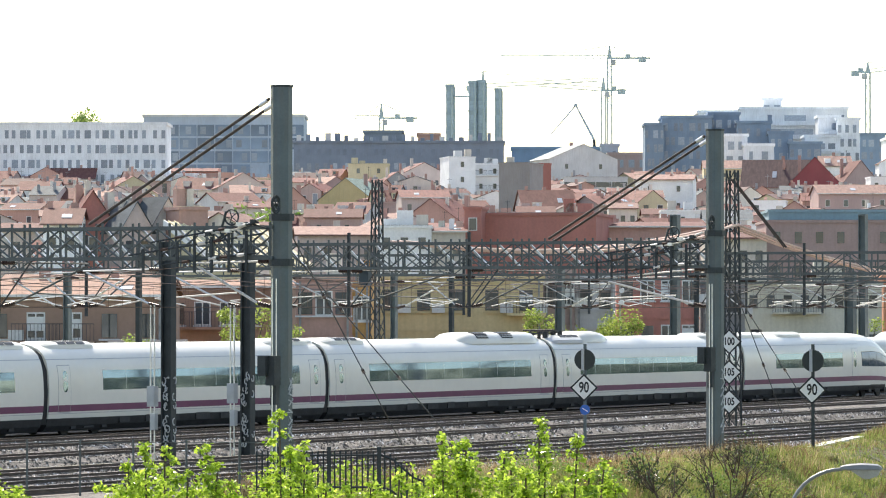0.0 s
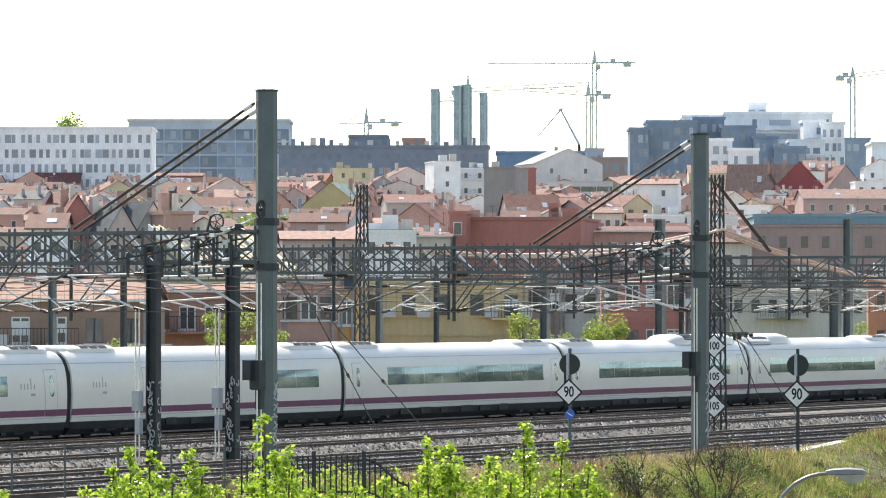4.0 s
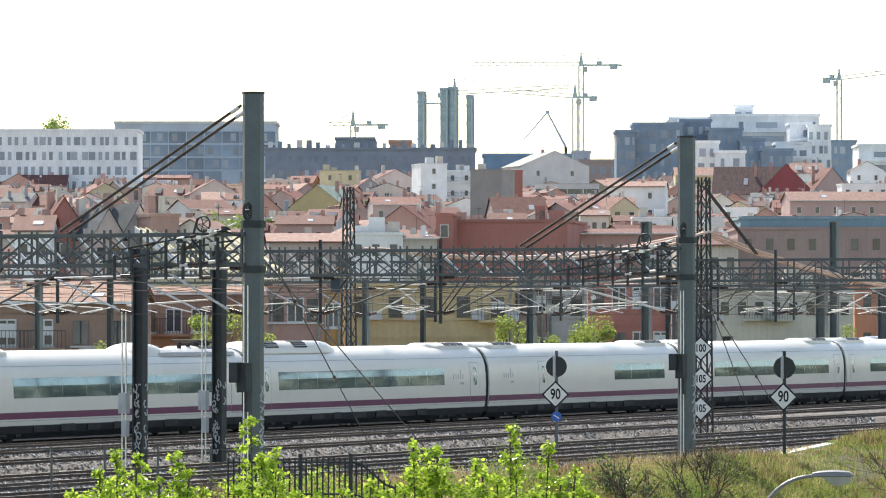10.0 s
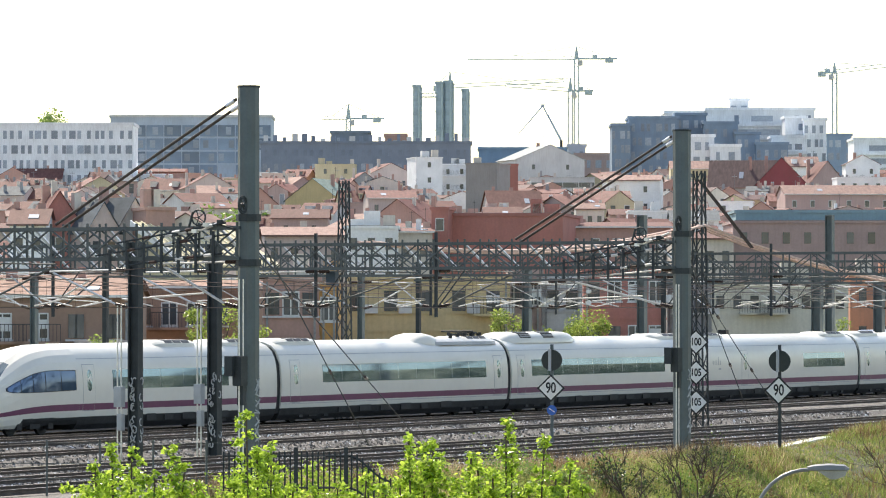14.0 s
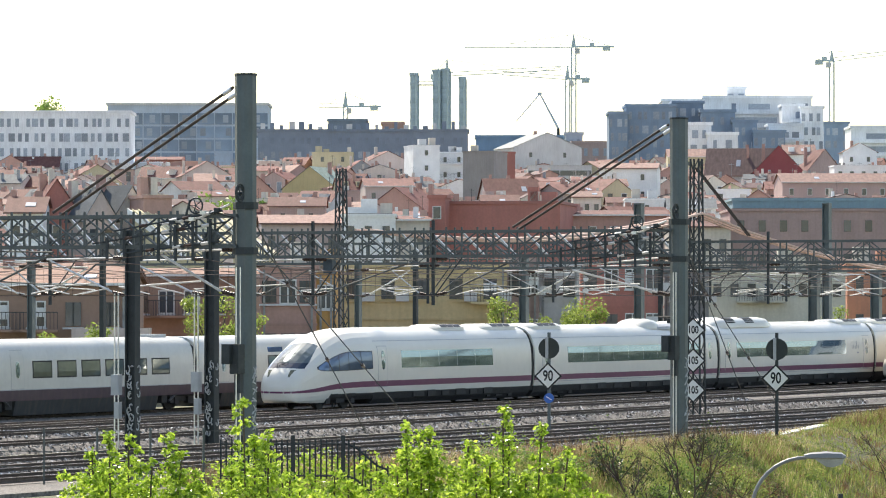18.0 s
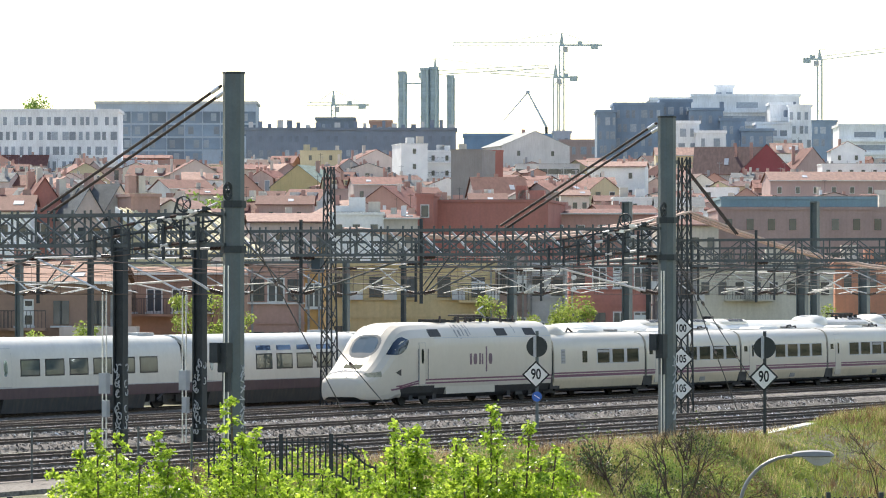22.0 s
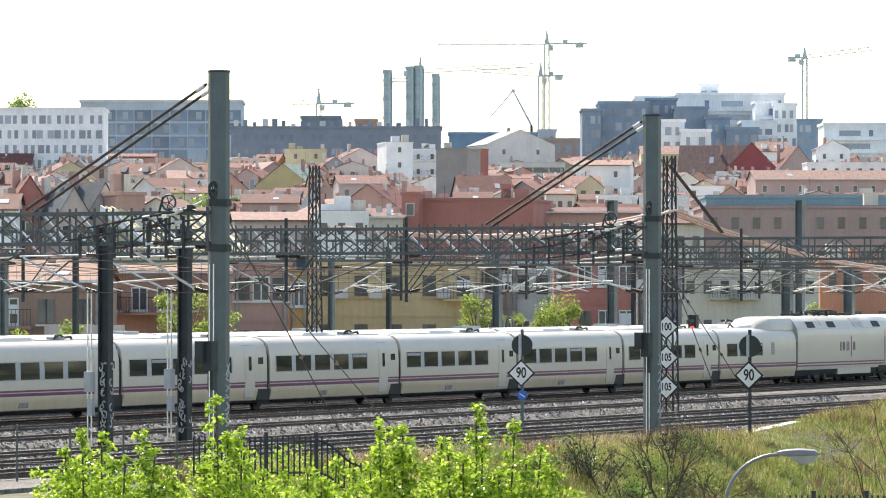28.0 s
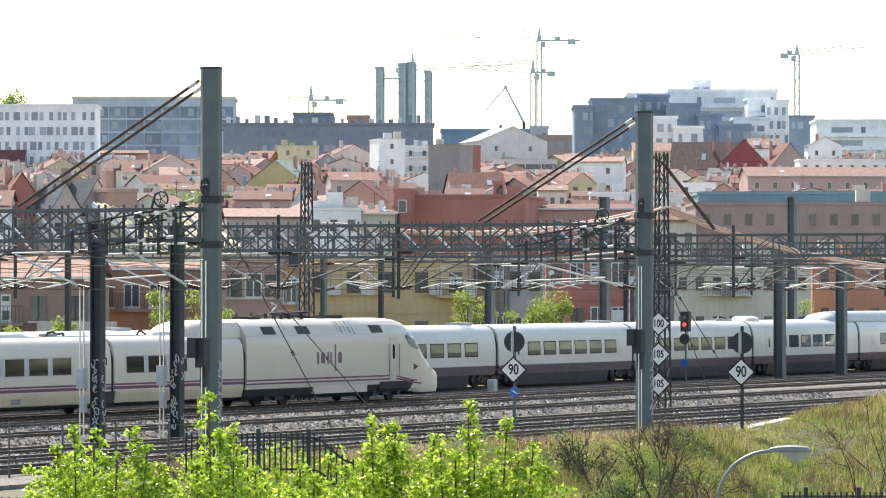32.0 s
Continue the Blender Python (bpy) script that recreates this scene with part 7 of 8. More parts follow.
def crane(x, y, z, h, hj, jib, counter, tilt):
    s = 1 if jib > 0 else -1
    ob = thing("tower_crane", "pale tower crane with a long lattice jib", "crane", pose(x, y, z, 0, 0, ROT), "tower cranes")
    for a in (-1, 1):
        for b in (-1, 1):
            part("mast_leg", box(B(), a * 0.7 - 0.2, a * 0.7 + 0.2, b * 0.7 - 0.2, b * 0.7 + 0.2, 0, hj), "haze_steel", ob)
    br = B()
    n = int(hj / 2)
    for i in range(n):
        q = 1 if i % 2 else -1
        tube(br, (-0.7 * q, -0.7, 2 * i), (0.7 * q, -0.7, 2 * i + 2), 0.16, 4)
    part("mast_lacing", br, "haze_steel", ob)["kind"] = "stuff"
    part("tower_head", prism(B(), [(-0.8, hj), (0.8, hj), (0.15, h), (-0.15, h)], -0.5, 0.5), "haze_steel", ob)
    part("cab", box(B(), 0.4 * s, 1.9 * s, -1.6, -0.5, hj - 2.0, hj - 0.3) if s > 0 else box(B(), -1.9, -0.4, -1.6, -0.5, hj - 2.0, hj - 0.3), "w_palegrey", ob)
    t = math.tan(radians(tilt))
    J = B()
    L = abs(jib)
    for zz, yy in ((0, -0.5), (0, 0.5), (1.1, 0)):
        tube(J, (0, yy, hj + zz), (-s * L, yy, hj + zz + L * t), 0.15, 4)
    m = int(L / 2.5)
    for i in range(m):
        u0, u1 = L * i / m, L * (i + 1) / m
        tube(J, (-s * u0, -0.5, hj + u0 * t), (-s * (u0 + u1) / 2, 0, hj + 1.1 + (u0 + u1) / 2 * t), 0.08, 4)
        tube(J, (-s * (u0 + u1) / 2, 0, hj + 1.1 + (u0 + u1) / 2 * t), (-s * u1, -0.5, hj + u1 * t), 0.08, 4)
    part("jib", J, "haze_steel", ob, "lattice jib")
    C = abs(counter)
    part("counter_jib", box(B(), min(0, s * C), max(0, s * C), -0.6, 0.6, hj, hj + 0.5), "haze_steel", ob)
    part("counterweight", box(B(), s * C * 0.8 - 1.2, s * C * 0.8 + 1.2, -0.8, 0.8, hj - 1.0, hj + 0.6), "haze_steel", ob, "concrete counterweight")
    part("winch", box(B(), s * C * 0.45 - 0.8, s * C * 0.45 + 0.8, -0.5, 0.5, hj + 0.5, hj + 1.5), "haze_steel", ob)
    st = B()
    tube(st, (0, 0, h), (-s * L * 0.6, 0, hj + 1.1 + L * 0.6 * t), 0.12, 4)
    tube(st, (0, 0, h), (s * C * 0.9, 0, hj + 0.4), 0.12, 4)
    part("stay", st, "haze_steel", ob)


def luffing_crane(x, y, z, h0, dx1, h1, dx2, h2):
    ob = thing("concrete_pump_boom", "folded dark boom of a mobile crane above the roofs", "crane", pose(x, y, z, 0, 0, ROT))
    part("lower_boom", tube(B(), (0, 0, 0.5), (dx1 * 0.12, 0, h0), 0.5, 6, 0.4), "dark", ob)
    part("boom", tube(B(), (dx1 * 0.12, 0, h0), (dx1, 0, h1), 0.35, 6, 0.2), "w_concrete", ob)
    part("tip_boom", tube(B(), (dx1, 0, h1), (dx2, 0, h2), 0.22, 6, 0.13), "w_concrete", ob)
    part("knuckle", box(B(), dx1 - 0.5, dx1 + 0.5, -0.3, 0.3, h1 - 0.3, h1 + 0.4), "w_concrete", ob)


block(652.1, 400.9, 25.2, 36.9, 16.0, 19.6, 'hazewhite', 21, 4, 'grid')
block(761.4, 428.2, 25.8, 38.2, 20.0, 25.4, 'concrete', 9, 4, 'glass')
block(726.9, 363.2, 25.5, 47.1, 14.0, 17.2, 'slate', 22, 2, 'row')
block(831.5, 422.3, 26.2, 9.6, 16.0, 23.6, 'slate', 3, 2, 'grid')
block(836.6, 412.1, 26.2, 5.4, 16.0, 22.9, 'brick', 3, 2, 'grid')
block(878.3, 395.9, 26.4, 24.0, 16.0, 20.4, 'bluecloth', 0, 0, 'grid')
block(752.1, 311.8, 25.5, 4.2, 14.0, 21.2, 'bluegrey2', 3, 5, 'grid')
block(759.0, 306.9, 25.5, 11.2, 16.0, 23.0, 'bluegrey2', 6, 6, 'grid')
block(766.4, 301.0, 25.5, 6.9, 16.0, 23.9, 'bluegrey2', 4, 6, 'grid')
block(763.9, 292.6, 25.5, 7.6, 14.0, 21.7, 'bluegrey2', 4, 5, 'grid')
block(762.9, 285.7, 25.5, 5.4, 12.0, 19.2, 'bluegrey2', 3, 4, 'grid')
block(762.6, 279.7, 25.5, 7.1, 12.0, 16.8, 'bluegrey2', 4, 3, 'grid')
block(793.8, 295.4, 25.5, 24.9, 14.0, 26.1, 'hazewhite', 9, 5, 'terrace')
block(795.2, 301.3, 25.5, 4.3, 8.0, 28.4, 'hazewhite', 2, 1, 'grid')
block(790.0, 312.0, 25.5, 10.5, 14.0, 25.5, 'hazewhite', 5, 2, 'grid')
block(784.4, 282.8, 25.5, 4.9, 10.0, 23.6, 'hazewhite', 2, 4, 'terrace')
block(782.6, 277.4, 25.5, 5.1, 14.0, 22.9, 'hazewhite', 3, 5, 'grid')
block(773.6, 280.1, 25.5, 7.8, 10.0, 18.7, 'hazewhite', 3, 4, 'terrace')
block(723.4, 279.7, 25.3, 5.1, 10.0, 17.4, 'hazewhite', 2, 3, 'grid')
block(723.8, 274.5, 25.3, 6.5, 10.0, 15.2, 'hazewhite', 2, 2, 'grid')
block(895.8, 316.2, 26.3, 6.3, 16.0, 23.2, 'bluegrey2', 3, 2, 'grid')
block(856.6, 283.0, 26.0, 26.0, 16.0, 20.6, 'hazewhite', 8, 3, 'terrace')
block(776.9, 329.7, 25.5, 9.0, 8.0, 15.6, 'brownpink', 4, 2, 'grid')
block(783.9, 337.5, 25.5, 4.0, 8.0, 18.0, 'concrete', 2, 2, 'grid')
stack(999.5, 488.9, 27.8, 41.7, 1.15)
stack(1002.5, 482.9, 27.8, 42.7, 1.25)
stack(1003.6, 480.7, 27.8, 43.0, 1.25)
stack(1005.8, 476.3, 27.8, 40.6, 1.00)
crane(1111.1, 489.4, 28.4, 59.0, 54.9, 34.2, 12.8, 0)
crane(1110.2, 491.1, 28.4, 49.1, 44.8, 20.7, 7.1, 4.3)
crane(1083.7, 520.1, 28.4, 50.5, 45.4, -35.6, -5.0, 3.1)
crane(1079.0, 553.4, 28.4, 40.9, 36.1, 8.3, 11.2, 0)
crane(1147.4, 417.0, 28.4, 53.8, 50.5, -21.3, -5.0, 7)
luffing_crane(928.0, 408.3, 27.2, 23.2, -5.6, 32.5, -12.2, 24.8)


def stack_bridge():
    ob = thing("stack_bridge", "grey steel walkway between two tall stacks", "walkway", pose(999.9, 487.0, 66.6, 0, 0, -63))
    part("deck", box(B(), -1.4, 4.6, -0.5, 0.5, 0, 0.35), "stack", ob)
    for y in (-0.5, 0.5):
        part("rail", box(B(), -1.4, 4.6, y - 0.06, y + 0.06, 1.1, 1.25), "stack", ob)
        for i in range(5):
            part("upright", box(B(), -1.4 + 1.45 * i, -1.28 + 1.45 * i, y - 0.05, y + 0.05, 0.35, 1.1), "stack", ob)


stack_bridge()


# ---- the dense far town: small houses ----
def far_town():
    rnd = random.Random(41)
    V, F, I = [], [], []

    def flush(A, wall, roof):
        """Make the pieces gathered so far into one house."""
        ob = thing("house", WALL_WORD[wall[2:]] + " small house with a " + ROOF_WORD[roof[2:]], "house", A, "town houses")
        inv = A.inverted()
        local = [inv @ Vector(v) for v in V]
        for name, keep in (("wall", False), ("roof", True)):
            fs = [(f, i) for f, i in zip(F, I) if mats[i].startswith("r_") == keep]
            if not fs:
                continue
            used = sorted({i for _, i in fs})
            vmap, vs, out = {}, [], []
            for f, i in fs:
                for k in f:
                    if k not in vmap:
                        vmap[k] = len(vs)
                        vs.append(local[k])
                out.append([vmap[k] for k in f])
            me = bpy.data.meshes.new(name)
            me.from_pydata(vs, [], out)
            for i in used:
                me.materials.append(M[mats[i]])
            me.polygons.foreach_set("material_index", [used.index(i) for _, i in fs])
            part(name, me, None, ob)
        V.clear(), F.clear(), I.clear()

    mats = ["w_cream", "w_pink", "w_white", "w_palegrey", "w_brick", "w_brownpink", "w_terracotta", "w_redbrown", "w_yellowcream", "w_grey", "r_tile", "r_tilelight", "r_slatered", "r_bluegrey", "r_gravel", "pane", "shutter", "haze_pane"]
    idx = {m: i for i, m in enumerate(mats)}

    def solid(M4, lo, hi, m, poly=None):
        n = len(V)
        if poly is None:
            pts = [(x, y, z) for z in (lo[2], hi[2]) for y in (lo[1], hi[1]) for x in (lo[0], hi[0])]
            fs = ((0, 2, 3, 1), (4, 5, 7, 6), (0, 1, 5, 4), (2, 6, 7, 3), (0, 4, 6, 2), (1, 3, 7, 5))
        else:
            k = len(poly)
            pts = [(lo, a, b) for a, b in poly] + [(hi, a, b) for a, b in poly]
            fs = [tuple(range(k))[::-1], tuple(range(k, 2 * k))] + [(i, (i + 1) % k, k + (i + 1) % k, k + i) for i in range(k)]
        V.extend([tuple(M4 @ Vector(p)) for p in pts])
        for f in fs:
            F.append([n + i for i in f])
            I.append(idx[m])
    d = 742.0
    while d < 968:
        half = d * 0.118
        ac = -half - rnd.uniform(0, 4)
        while ac < half + 4:
            w = rnd.uniform(3.6, 7.6)
            dep = rnd.uniform(6, 9)
            c = ac + w / 2
            ac += w + (rnd.uniform(0, 1.2) if rnd.random() < 0.8 else rnd.uniform(2, 5))
            dd = d + rnd.uniform(-9, 9)
            p = EYE + FWD * dd + RIGHT * c
            if p.y < 70 or any(abs(c - q[0]) < (w + q[1]) / 2 and abs(dd + dep / 2 - q[2]) < (dep + q[3]) / 2 for q in TAKEN):
                continue
            h = rnd.uniform(4.4, 9.0)
            A = pose(p.x, p.y, ground_z(p.x, p.y) - 0.4, 0, 0, ROT + rnd.choice((-24, -14, -6, 0, 4, 10, 18, 28)))
            wall = rnd.choice(("w_cream", "w_pink", "w_pink", "w_white", "w_palegrey", "w_brick", "w_brownpink", "w_brownpink", "w_terracotta", "w_redbrown", "w_yellowcream", "w_grey", "w_white"))
            roof = rnd.choice(("r_tile", "r_tile", "r_tile", "r_tilelight", "r_slatered", "r_bluegrey"))
            form = rnd.random()
            rise = rnd.uniform(0.7, 1.9)
            if form < 0.5:
                solid(A, -w / 2, w / 2, wall, [(0, 0), (dep, 0), (dep, h), (dep / 2, h + rise), (0, h)])
                s = rise / (dep / 2)
                for a, b, za, zb in ((-0.3, dep / 2, h - 0.3 * s, h + rise), (dep / 2, dep + 0.3, h + rise, h - 0.3 * s)):
                    solid(A, -w / 2 - 0.2, w / 2 + 0.2, roof, [(a, za + 0.02), (b, zb + 0.02), (b, zb + 0.09), (a, za + 0.09)])
                if rise > 1.2 and rnd.random() < 0.5:
                    for q in (-0.22, 0.22):
                        solid(A, (q * w - 0.45, dep * 0.1, h + rise * 0.2), (q * w + 0.45, dep * 0.4, h + rise * 0.75), wall)
                        solid(A, (q * w - 0.28, dep * 0.1 - 0.06, h + rise * 0.3), (q * w + 0.28, dep * 0.1, h + rise * 0.66), "pane")
            elif form < 0.8:
                Q = A @ pose(0, 0, 0, 0, 0, 90)
                solid(Q, 0, dep, wall, [(-w / 2, 0), (w / 2, 0), (w / 2, h), (0, h + rise), (-w / 2, h)])
                for q in (-1, 1):
                    n = len(V)
                    e = w / 2 + 0.3
                    s = rise / (w / 2)
                    prof = [(q * e, h - 0.3 * s + 0.02), (0, h + rise + 0.02), (0, h + rise + 0.1), (q * e, h - 0.3 * s + 0.1)]
                    pts = [(a, -0.12, b) for a, b in prof] + [(a, dep + 0.12, b) for a, b in prof]
                    V.extend([tuple(A @ Vector(t)) for t in pts])
                    for f in ((0, 1, 2, 3), (7, 6, 5, 4), (0, 4, 5, 1), (1, 5, 6, 2), (2, 6, 7, 3), (3, 7, 4, 0)):
                        F.append([n + i for i in f])
                        I.append(idx[roof])
            else:
                solid(A, (-w / 2, 0, 0), (w / 2, dep, h), wall)
                solid(A, (-w / 2 - 0.1, -0.1, h), (w / 2 + 0.1, dep + 0.1, h + 0.25), wall)
                rise = 0.2
            cols = max(1, int(w / 1.9))
            for r in range(2):
                zc = h - 1.5 - 2.8 * r
                if zc < 1.4:
                    break
                for k in range(cols):
                    if rnd.random() < 0.2:
                        continue
                    xc = -w / 2 + w * (k + 0.5) / cols
                    ww, hh = rnd.choice(((0.4, 0.6), (0.35, 0.6), (0.55, 0.6), (0.45, 0.95)))
                    if rnd.random() < 0.4:
                        solid(A, (xc - ww - 0.1, -0.05, zc - hh - 0.1), (xc + ww + 0.1, 0, zc + hh + 0.1), "shutter")
                    solid(A, (xc - ww, -0.08, zc - hh), (xc + ww, 0, zc + hh), rnd.choice(("pane", "pane", "haze_pane")))
            for k in range(rnd.randint(1, 3)):
                cx, cy = rnd.uniform(-w * 0.42, w * 0.42), rnd.uniform(dep * 0.2, dep * 0.8)
                solid(A, (cx - 0.22, cy - 0.22, h - 0.2), (cx + 0.22, cy + 0.22, h + rise + rnd.uniform(0.3, 1.1)), rnd.choice(("w_brick", "w_cream", "w_terracotta", "w_grey")))
            if rnd.random() < 0.45:
                cx = rnd.uniform(-w / 3, w / 3)
                solid(A, (cx - 0.02, dep / 2, h), (cx + 0.02, dep / 2 + 0.04, h + rise + 2.2), "w_grey")
                solid(A, (cx - 0.5, dep / 2, h + rise + 1.9), (cx + 0.5, dep / 2 + 0.04, h + rise + 1.95), "w_grey")
            if rnd.random() < 0.35:
                sx = rnd.choice((-1, 1))
                a, b = sorted((sx * w * 0.1, sx * w * rnd.uniform(0.5, 0.7)))
                solid(A, (a, -rnd.uniform(1, 2.2), 0), (b, 0.5, h * rnd.uniform(0.5, 0.85)), rnd.choice(("w_cream", "w_white", "w_pink", "w_palegrey", "w_brick")))
            if d < 792:
                flush(A, wall, roof if form < 0.8 else "r_gravel")
        d += rnd.uniform(15, 21)
    me = bpy.data.meshes.new("far_houses")
    me.from_pydata(V, [], F)
    for m in mats:
        me.materials.append(M[m])
    me.polygons.foreach_set("material_index", I)
    tagged(new("far_houses", me), "dense small rendered and brick houses with tiled roofs", "houses", kind="stuff")


far_town()


# ---- plants ----
def leaf_mat(name, col, col2, trans=0.5, rough=0.45):
    m = bpy.data.materials.new(name)
    m.use_nodes = True
    n, l = m.node_tree.nodes, m.node_tree.links
    b = n["Principled BSDF"]
    b.inputs["Roughness"].default_value = rough
    ge = n.new("ShaderNodeNewGeometry")
    mx = n.new("ShaderNodeMixRGB")
    mx.inputs[1].default_value, mx.inputs[2].default_value = (*col, 1), (*col2, 1)
    l.new(ge.outputs["Random Per Island"], mx.inputs[0])
    l.new(mx.outputs[0], b.inputs["Base Color"])
    tr = n.new("ShaderNodeBsdfTranslucent")
    l.new(mx.outputs[0], tr.inputs["Color"])
    ms = n.new("ShaderNodeMixShader")
    ms.inputs[0].default_value = trans
    l.new(b.outputs[0], ms.inputs[1]), l.new(tr.outputs[0], ms.inputs[2])
    l.new(ms.outputs[0], n["Material Output"].inputs[0])
    return m


# Random dark to lime tones also paint in shaded and sunlit leaves.
M["leaf"] = leaf_mat("spring leaves", (0.10, 0.21, 0.012), (0.64, 0.80, 0.12), 0.57, 0.3)
M["leaf2"] = leaf_mat("bush leaves", (0.12, 0.23, 0.045), (0.28, 0.38, 0.09), 0.45)
M["leafmid"] = leaf_mat("fresh bush leaves", (0.13, 0.20, 0.035), (0.46, 0.54, 0.13), 0.5)
M["leafdark"] = leaf_mat("dark shrub leaves", (0.03, 0.06, 0.02), (0.07, 0.11, 0.035), 0.3)
M["grass"] = leaf_mat("green grass", (0.13, 0.21, 0.04), (0.40, 0.43, 0.13), 0.5, 0.6)
M["straw"] = leaf_mat("dry straw grass", (0.33, 0.25, 0.115), (0.66, 0.55, 0.32), 0.5, 0.6)
M["drybrown"] = leaf_mat("withered brown stalks", (0.17, 0.10, 0.05), (0.30, 0.19, 0.10), 0.35, 0.7)
M["bark"] = mat("grey-brown bark", (0.10, 0.075, 0.055), 0.9, vary=0.3, scale=6)
M["twig"] = mat("bare twigs", (0.085, 0.06, 0.045), 0.9, vary=0.3, scale=6)


def leaves_mesh(name, points, size, material, seed, droop=0.35):
    """Folded leaf blades at the given points."""
    rng = np.random.default_rng(seed)
    n = len(points)
    P = np.array(points)
    a = rng.uniform(0, 2 * np.pi, n)
    el = rng.normal(droop, 0.5, n)
    s = size * rng.uniform(0.55, 1.2, n)
    u = np.stack([np.cos(a) * np.cos(el), np.sin(a) * np.cos(el), -np.sin(el)], 1)
    t = rng.normal(0, 1, (n, 3))
    w = np.cross(u, t)
    w /= np.linalg.norm(w, axis=1)[:, None] + 1e-6
    k = np.cross(u, w)
    s = s[:, None]
    v0, v1 = P, P + u * s
    v2 = P + u * s * 0.5 + w * s * 0.36 + k * s * 0.12
    v3 = P + u * s * 0.5 - w * s * 0.36 + k * s * 0.12
    V = np.stack([v0, v2, v1, v3], 1).reshape(-1, 3)
    i = np.arange(n)[:, None] * 4
    F = np.concatenate([i + [0, 1, 2], i + [0, 2, 3]], 0)
    me = bpy.data.meshes.new(name)
    me.from_pydata(V.tolist(), [], F.tolist())
    me.materials.append(M[material])
    return me


def shoot_tree(x, y, z, tips, label, leaf=0.10, per=330, material="leaf", seed=1, group="street trees"):
    """A pollarded street tree: trunk, rising limbs and leafy upright shoots. tips: offset across, offset along, height."""
    rnd = random.Random(seed)
    t = thing("street_tree", label, "tree", pose(x, y, z), group)
    hmin = min(h for _, _, h in tips)
    fork = hmin - 2.6
    part("trunk", tube(B(), (0, 0, -0.2), (0, 0, fork), 0.17, 10, 0.12), "bark", t)
    pts = []

    def cluster(c, n, r):
        for _ in range(n):
            d = Vector((rnd.gauss(0, 1), rnd.gauss(0, 1), rnd.gauss(0.15, 0.7)))
            pts.append(c + d.normalized() * r * rnd.random() ** 0.6)
    for dx, dy, h in tips:
        p = RIGHT * dx + FWD * dy
        a = Vector((0, 0, fork))
        mid = Vector((p.x * 0.85, p.y * 0.85, fork + (h - fork) * 0.42))
        tip = Vector((p.x, p.y, h))
        part("limb", path_tube(B(), [a, mid, mid.lerp(tip, 0.55), tip - Vector((0, 0, 0.12))], 0.016, 5), "bark", t)
        cluster(tip - Vector((0, 0, 0.05)), 26, 0.09)
        k = 0.0
        while k < 1.7:
            k += rnd.uniform(0.07, 0.15)
            side = rnd.uniform(0, 6.283)
            off = rnd.uniform(0.03, 0.10 + 0.17 * min(1, k))
            cluster(tip + Vector((math.cos(side) * off, math.sin(side) * off, -k)), rnd.randint(22, 36), 0.09 + 0.04 * min(1, k))
    x0, x1 = min(q[0] for q in tips) - 0.5, max(q[0] for q in tips) + 0.5
    hs = sorted(q[2] for q in tips)
    body = hs[len(hs) // 2] - 0.25
    for i in range(int((x1 - x0) * 125)):
        dx = rnd.uniform(x0, x1)
        near_h = min(min(tips, key=lambda q: abs(q[0] - dx))[2] - 0.3, body)
        p = RIGHT * dx + FWD * rnd.uniform(-0.7, 0.9)
        cluster(Vector((p.x, p.y, near_h - 1.5 * rnd.random() ** 0.8)), rnd.randint(14, 24), 0.11)
    cr = part("crown", leaves_mesh("crown", pts, leaf, material, seed), None, t, "fresh yellow-green spring leaves")
    return t


def at_view(across, d):
    p = EYE + FWD * d + RIGHT * across
    return p.x, p.y


# shoots by their reach across the view and their height above the tracks
def tree_row():
    rnd = random.Random(8)
    trees = (
        (-8.2, 76, ((-0.3, 0.1, 2.75), (-0.15, 0.3, 2.95), (0.05, -0.1, 2.6))),
        (-5.2, 74, ((-0.55, 0.1, 2.75), (-0.25, -0.2, 3.1), (0.05, 0.2, 3.0), (0.45, 0, 2.6), (0.75, 0.2, 3.05), (0.95, -0.1, 2.75), (1.15, 0.1, 2.45))),
        (-3.0, 75, ((-0.5, 0.2, 2.4), (-0.28, 0, 3.58), (-0.1, 0.1, 2.9), (0.15, -0.2, 3.05), (0.5, 0.2, 2.35))),
        (-1.9, 77, ((-0.8, 0.1, 2.2), (-0.5, 0, 2.05), (-0.3, 0, 2.25), (0.1, 0.3, 2.3), (0.35, 0, 2.15), (0.6, 0.1, 2.45), (0.9, -0.2, 2.3))),
        (-6.1, 77, ((0.15, 0, 2.2), (0.35, 0.2, 2.45), (0.6, 0, 2.4), (0.8, 0.1, 2.55))),
        (-0.2, 75, ((-0.5, 0, 2.45), (-0.35, -0.2, 3.2), (-0.1, 0.1, 3.05), (0.05, 0.1, 3.1), (0.45, 0, 2.4), (0.7, 0.2, 2.9))),
        (1.05, 74, ((-0.45, 0.1, 2.75), (-0.2, 0.2, 2.6), (0.02, 0, 3.5), (0.12, 0.2, 3.0), (0.4, -0.1, 2.4), (0.66, 0.1, 3.2), (0.85, 0.0, 2.6), (1.1, 0.1, 2.8), (1.3, 0.1, 2.4))),
    )
    for i, (ac, d, tips) in enumerate(trees):
        x, y = at_view(ac, d)
        z = ground_z(x, y)
        shoot_tree(x, y, z, [(a, b, h - z) for a, b, h in tips], "young street tree with upright shoots of bright spring leaves", 0.088, 300, "leaf", 20 + i)


tree_row()


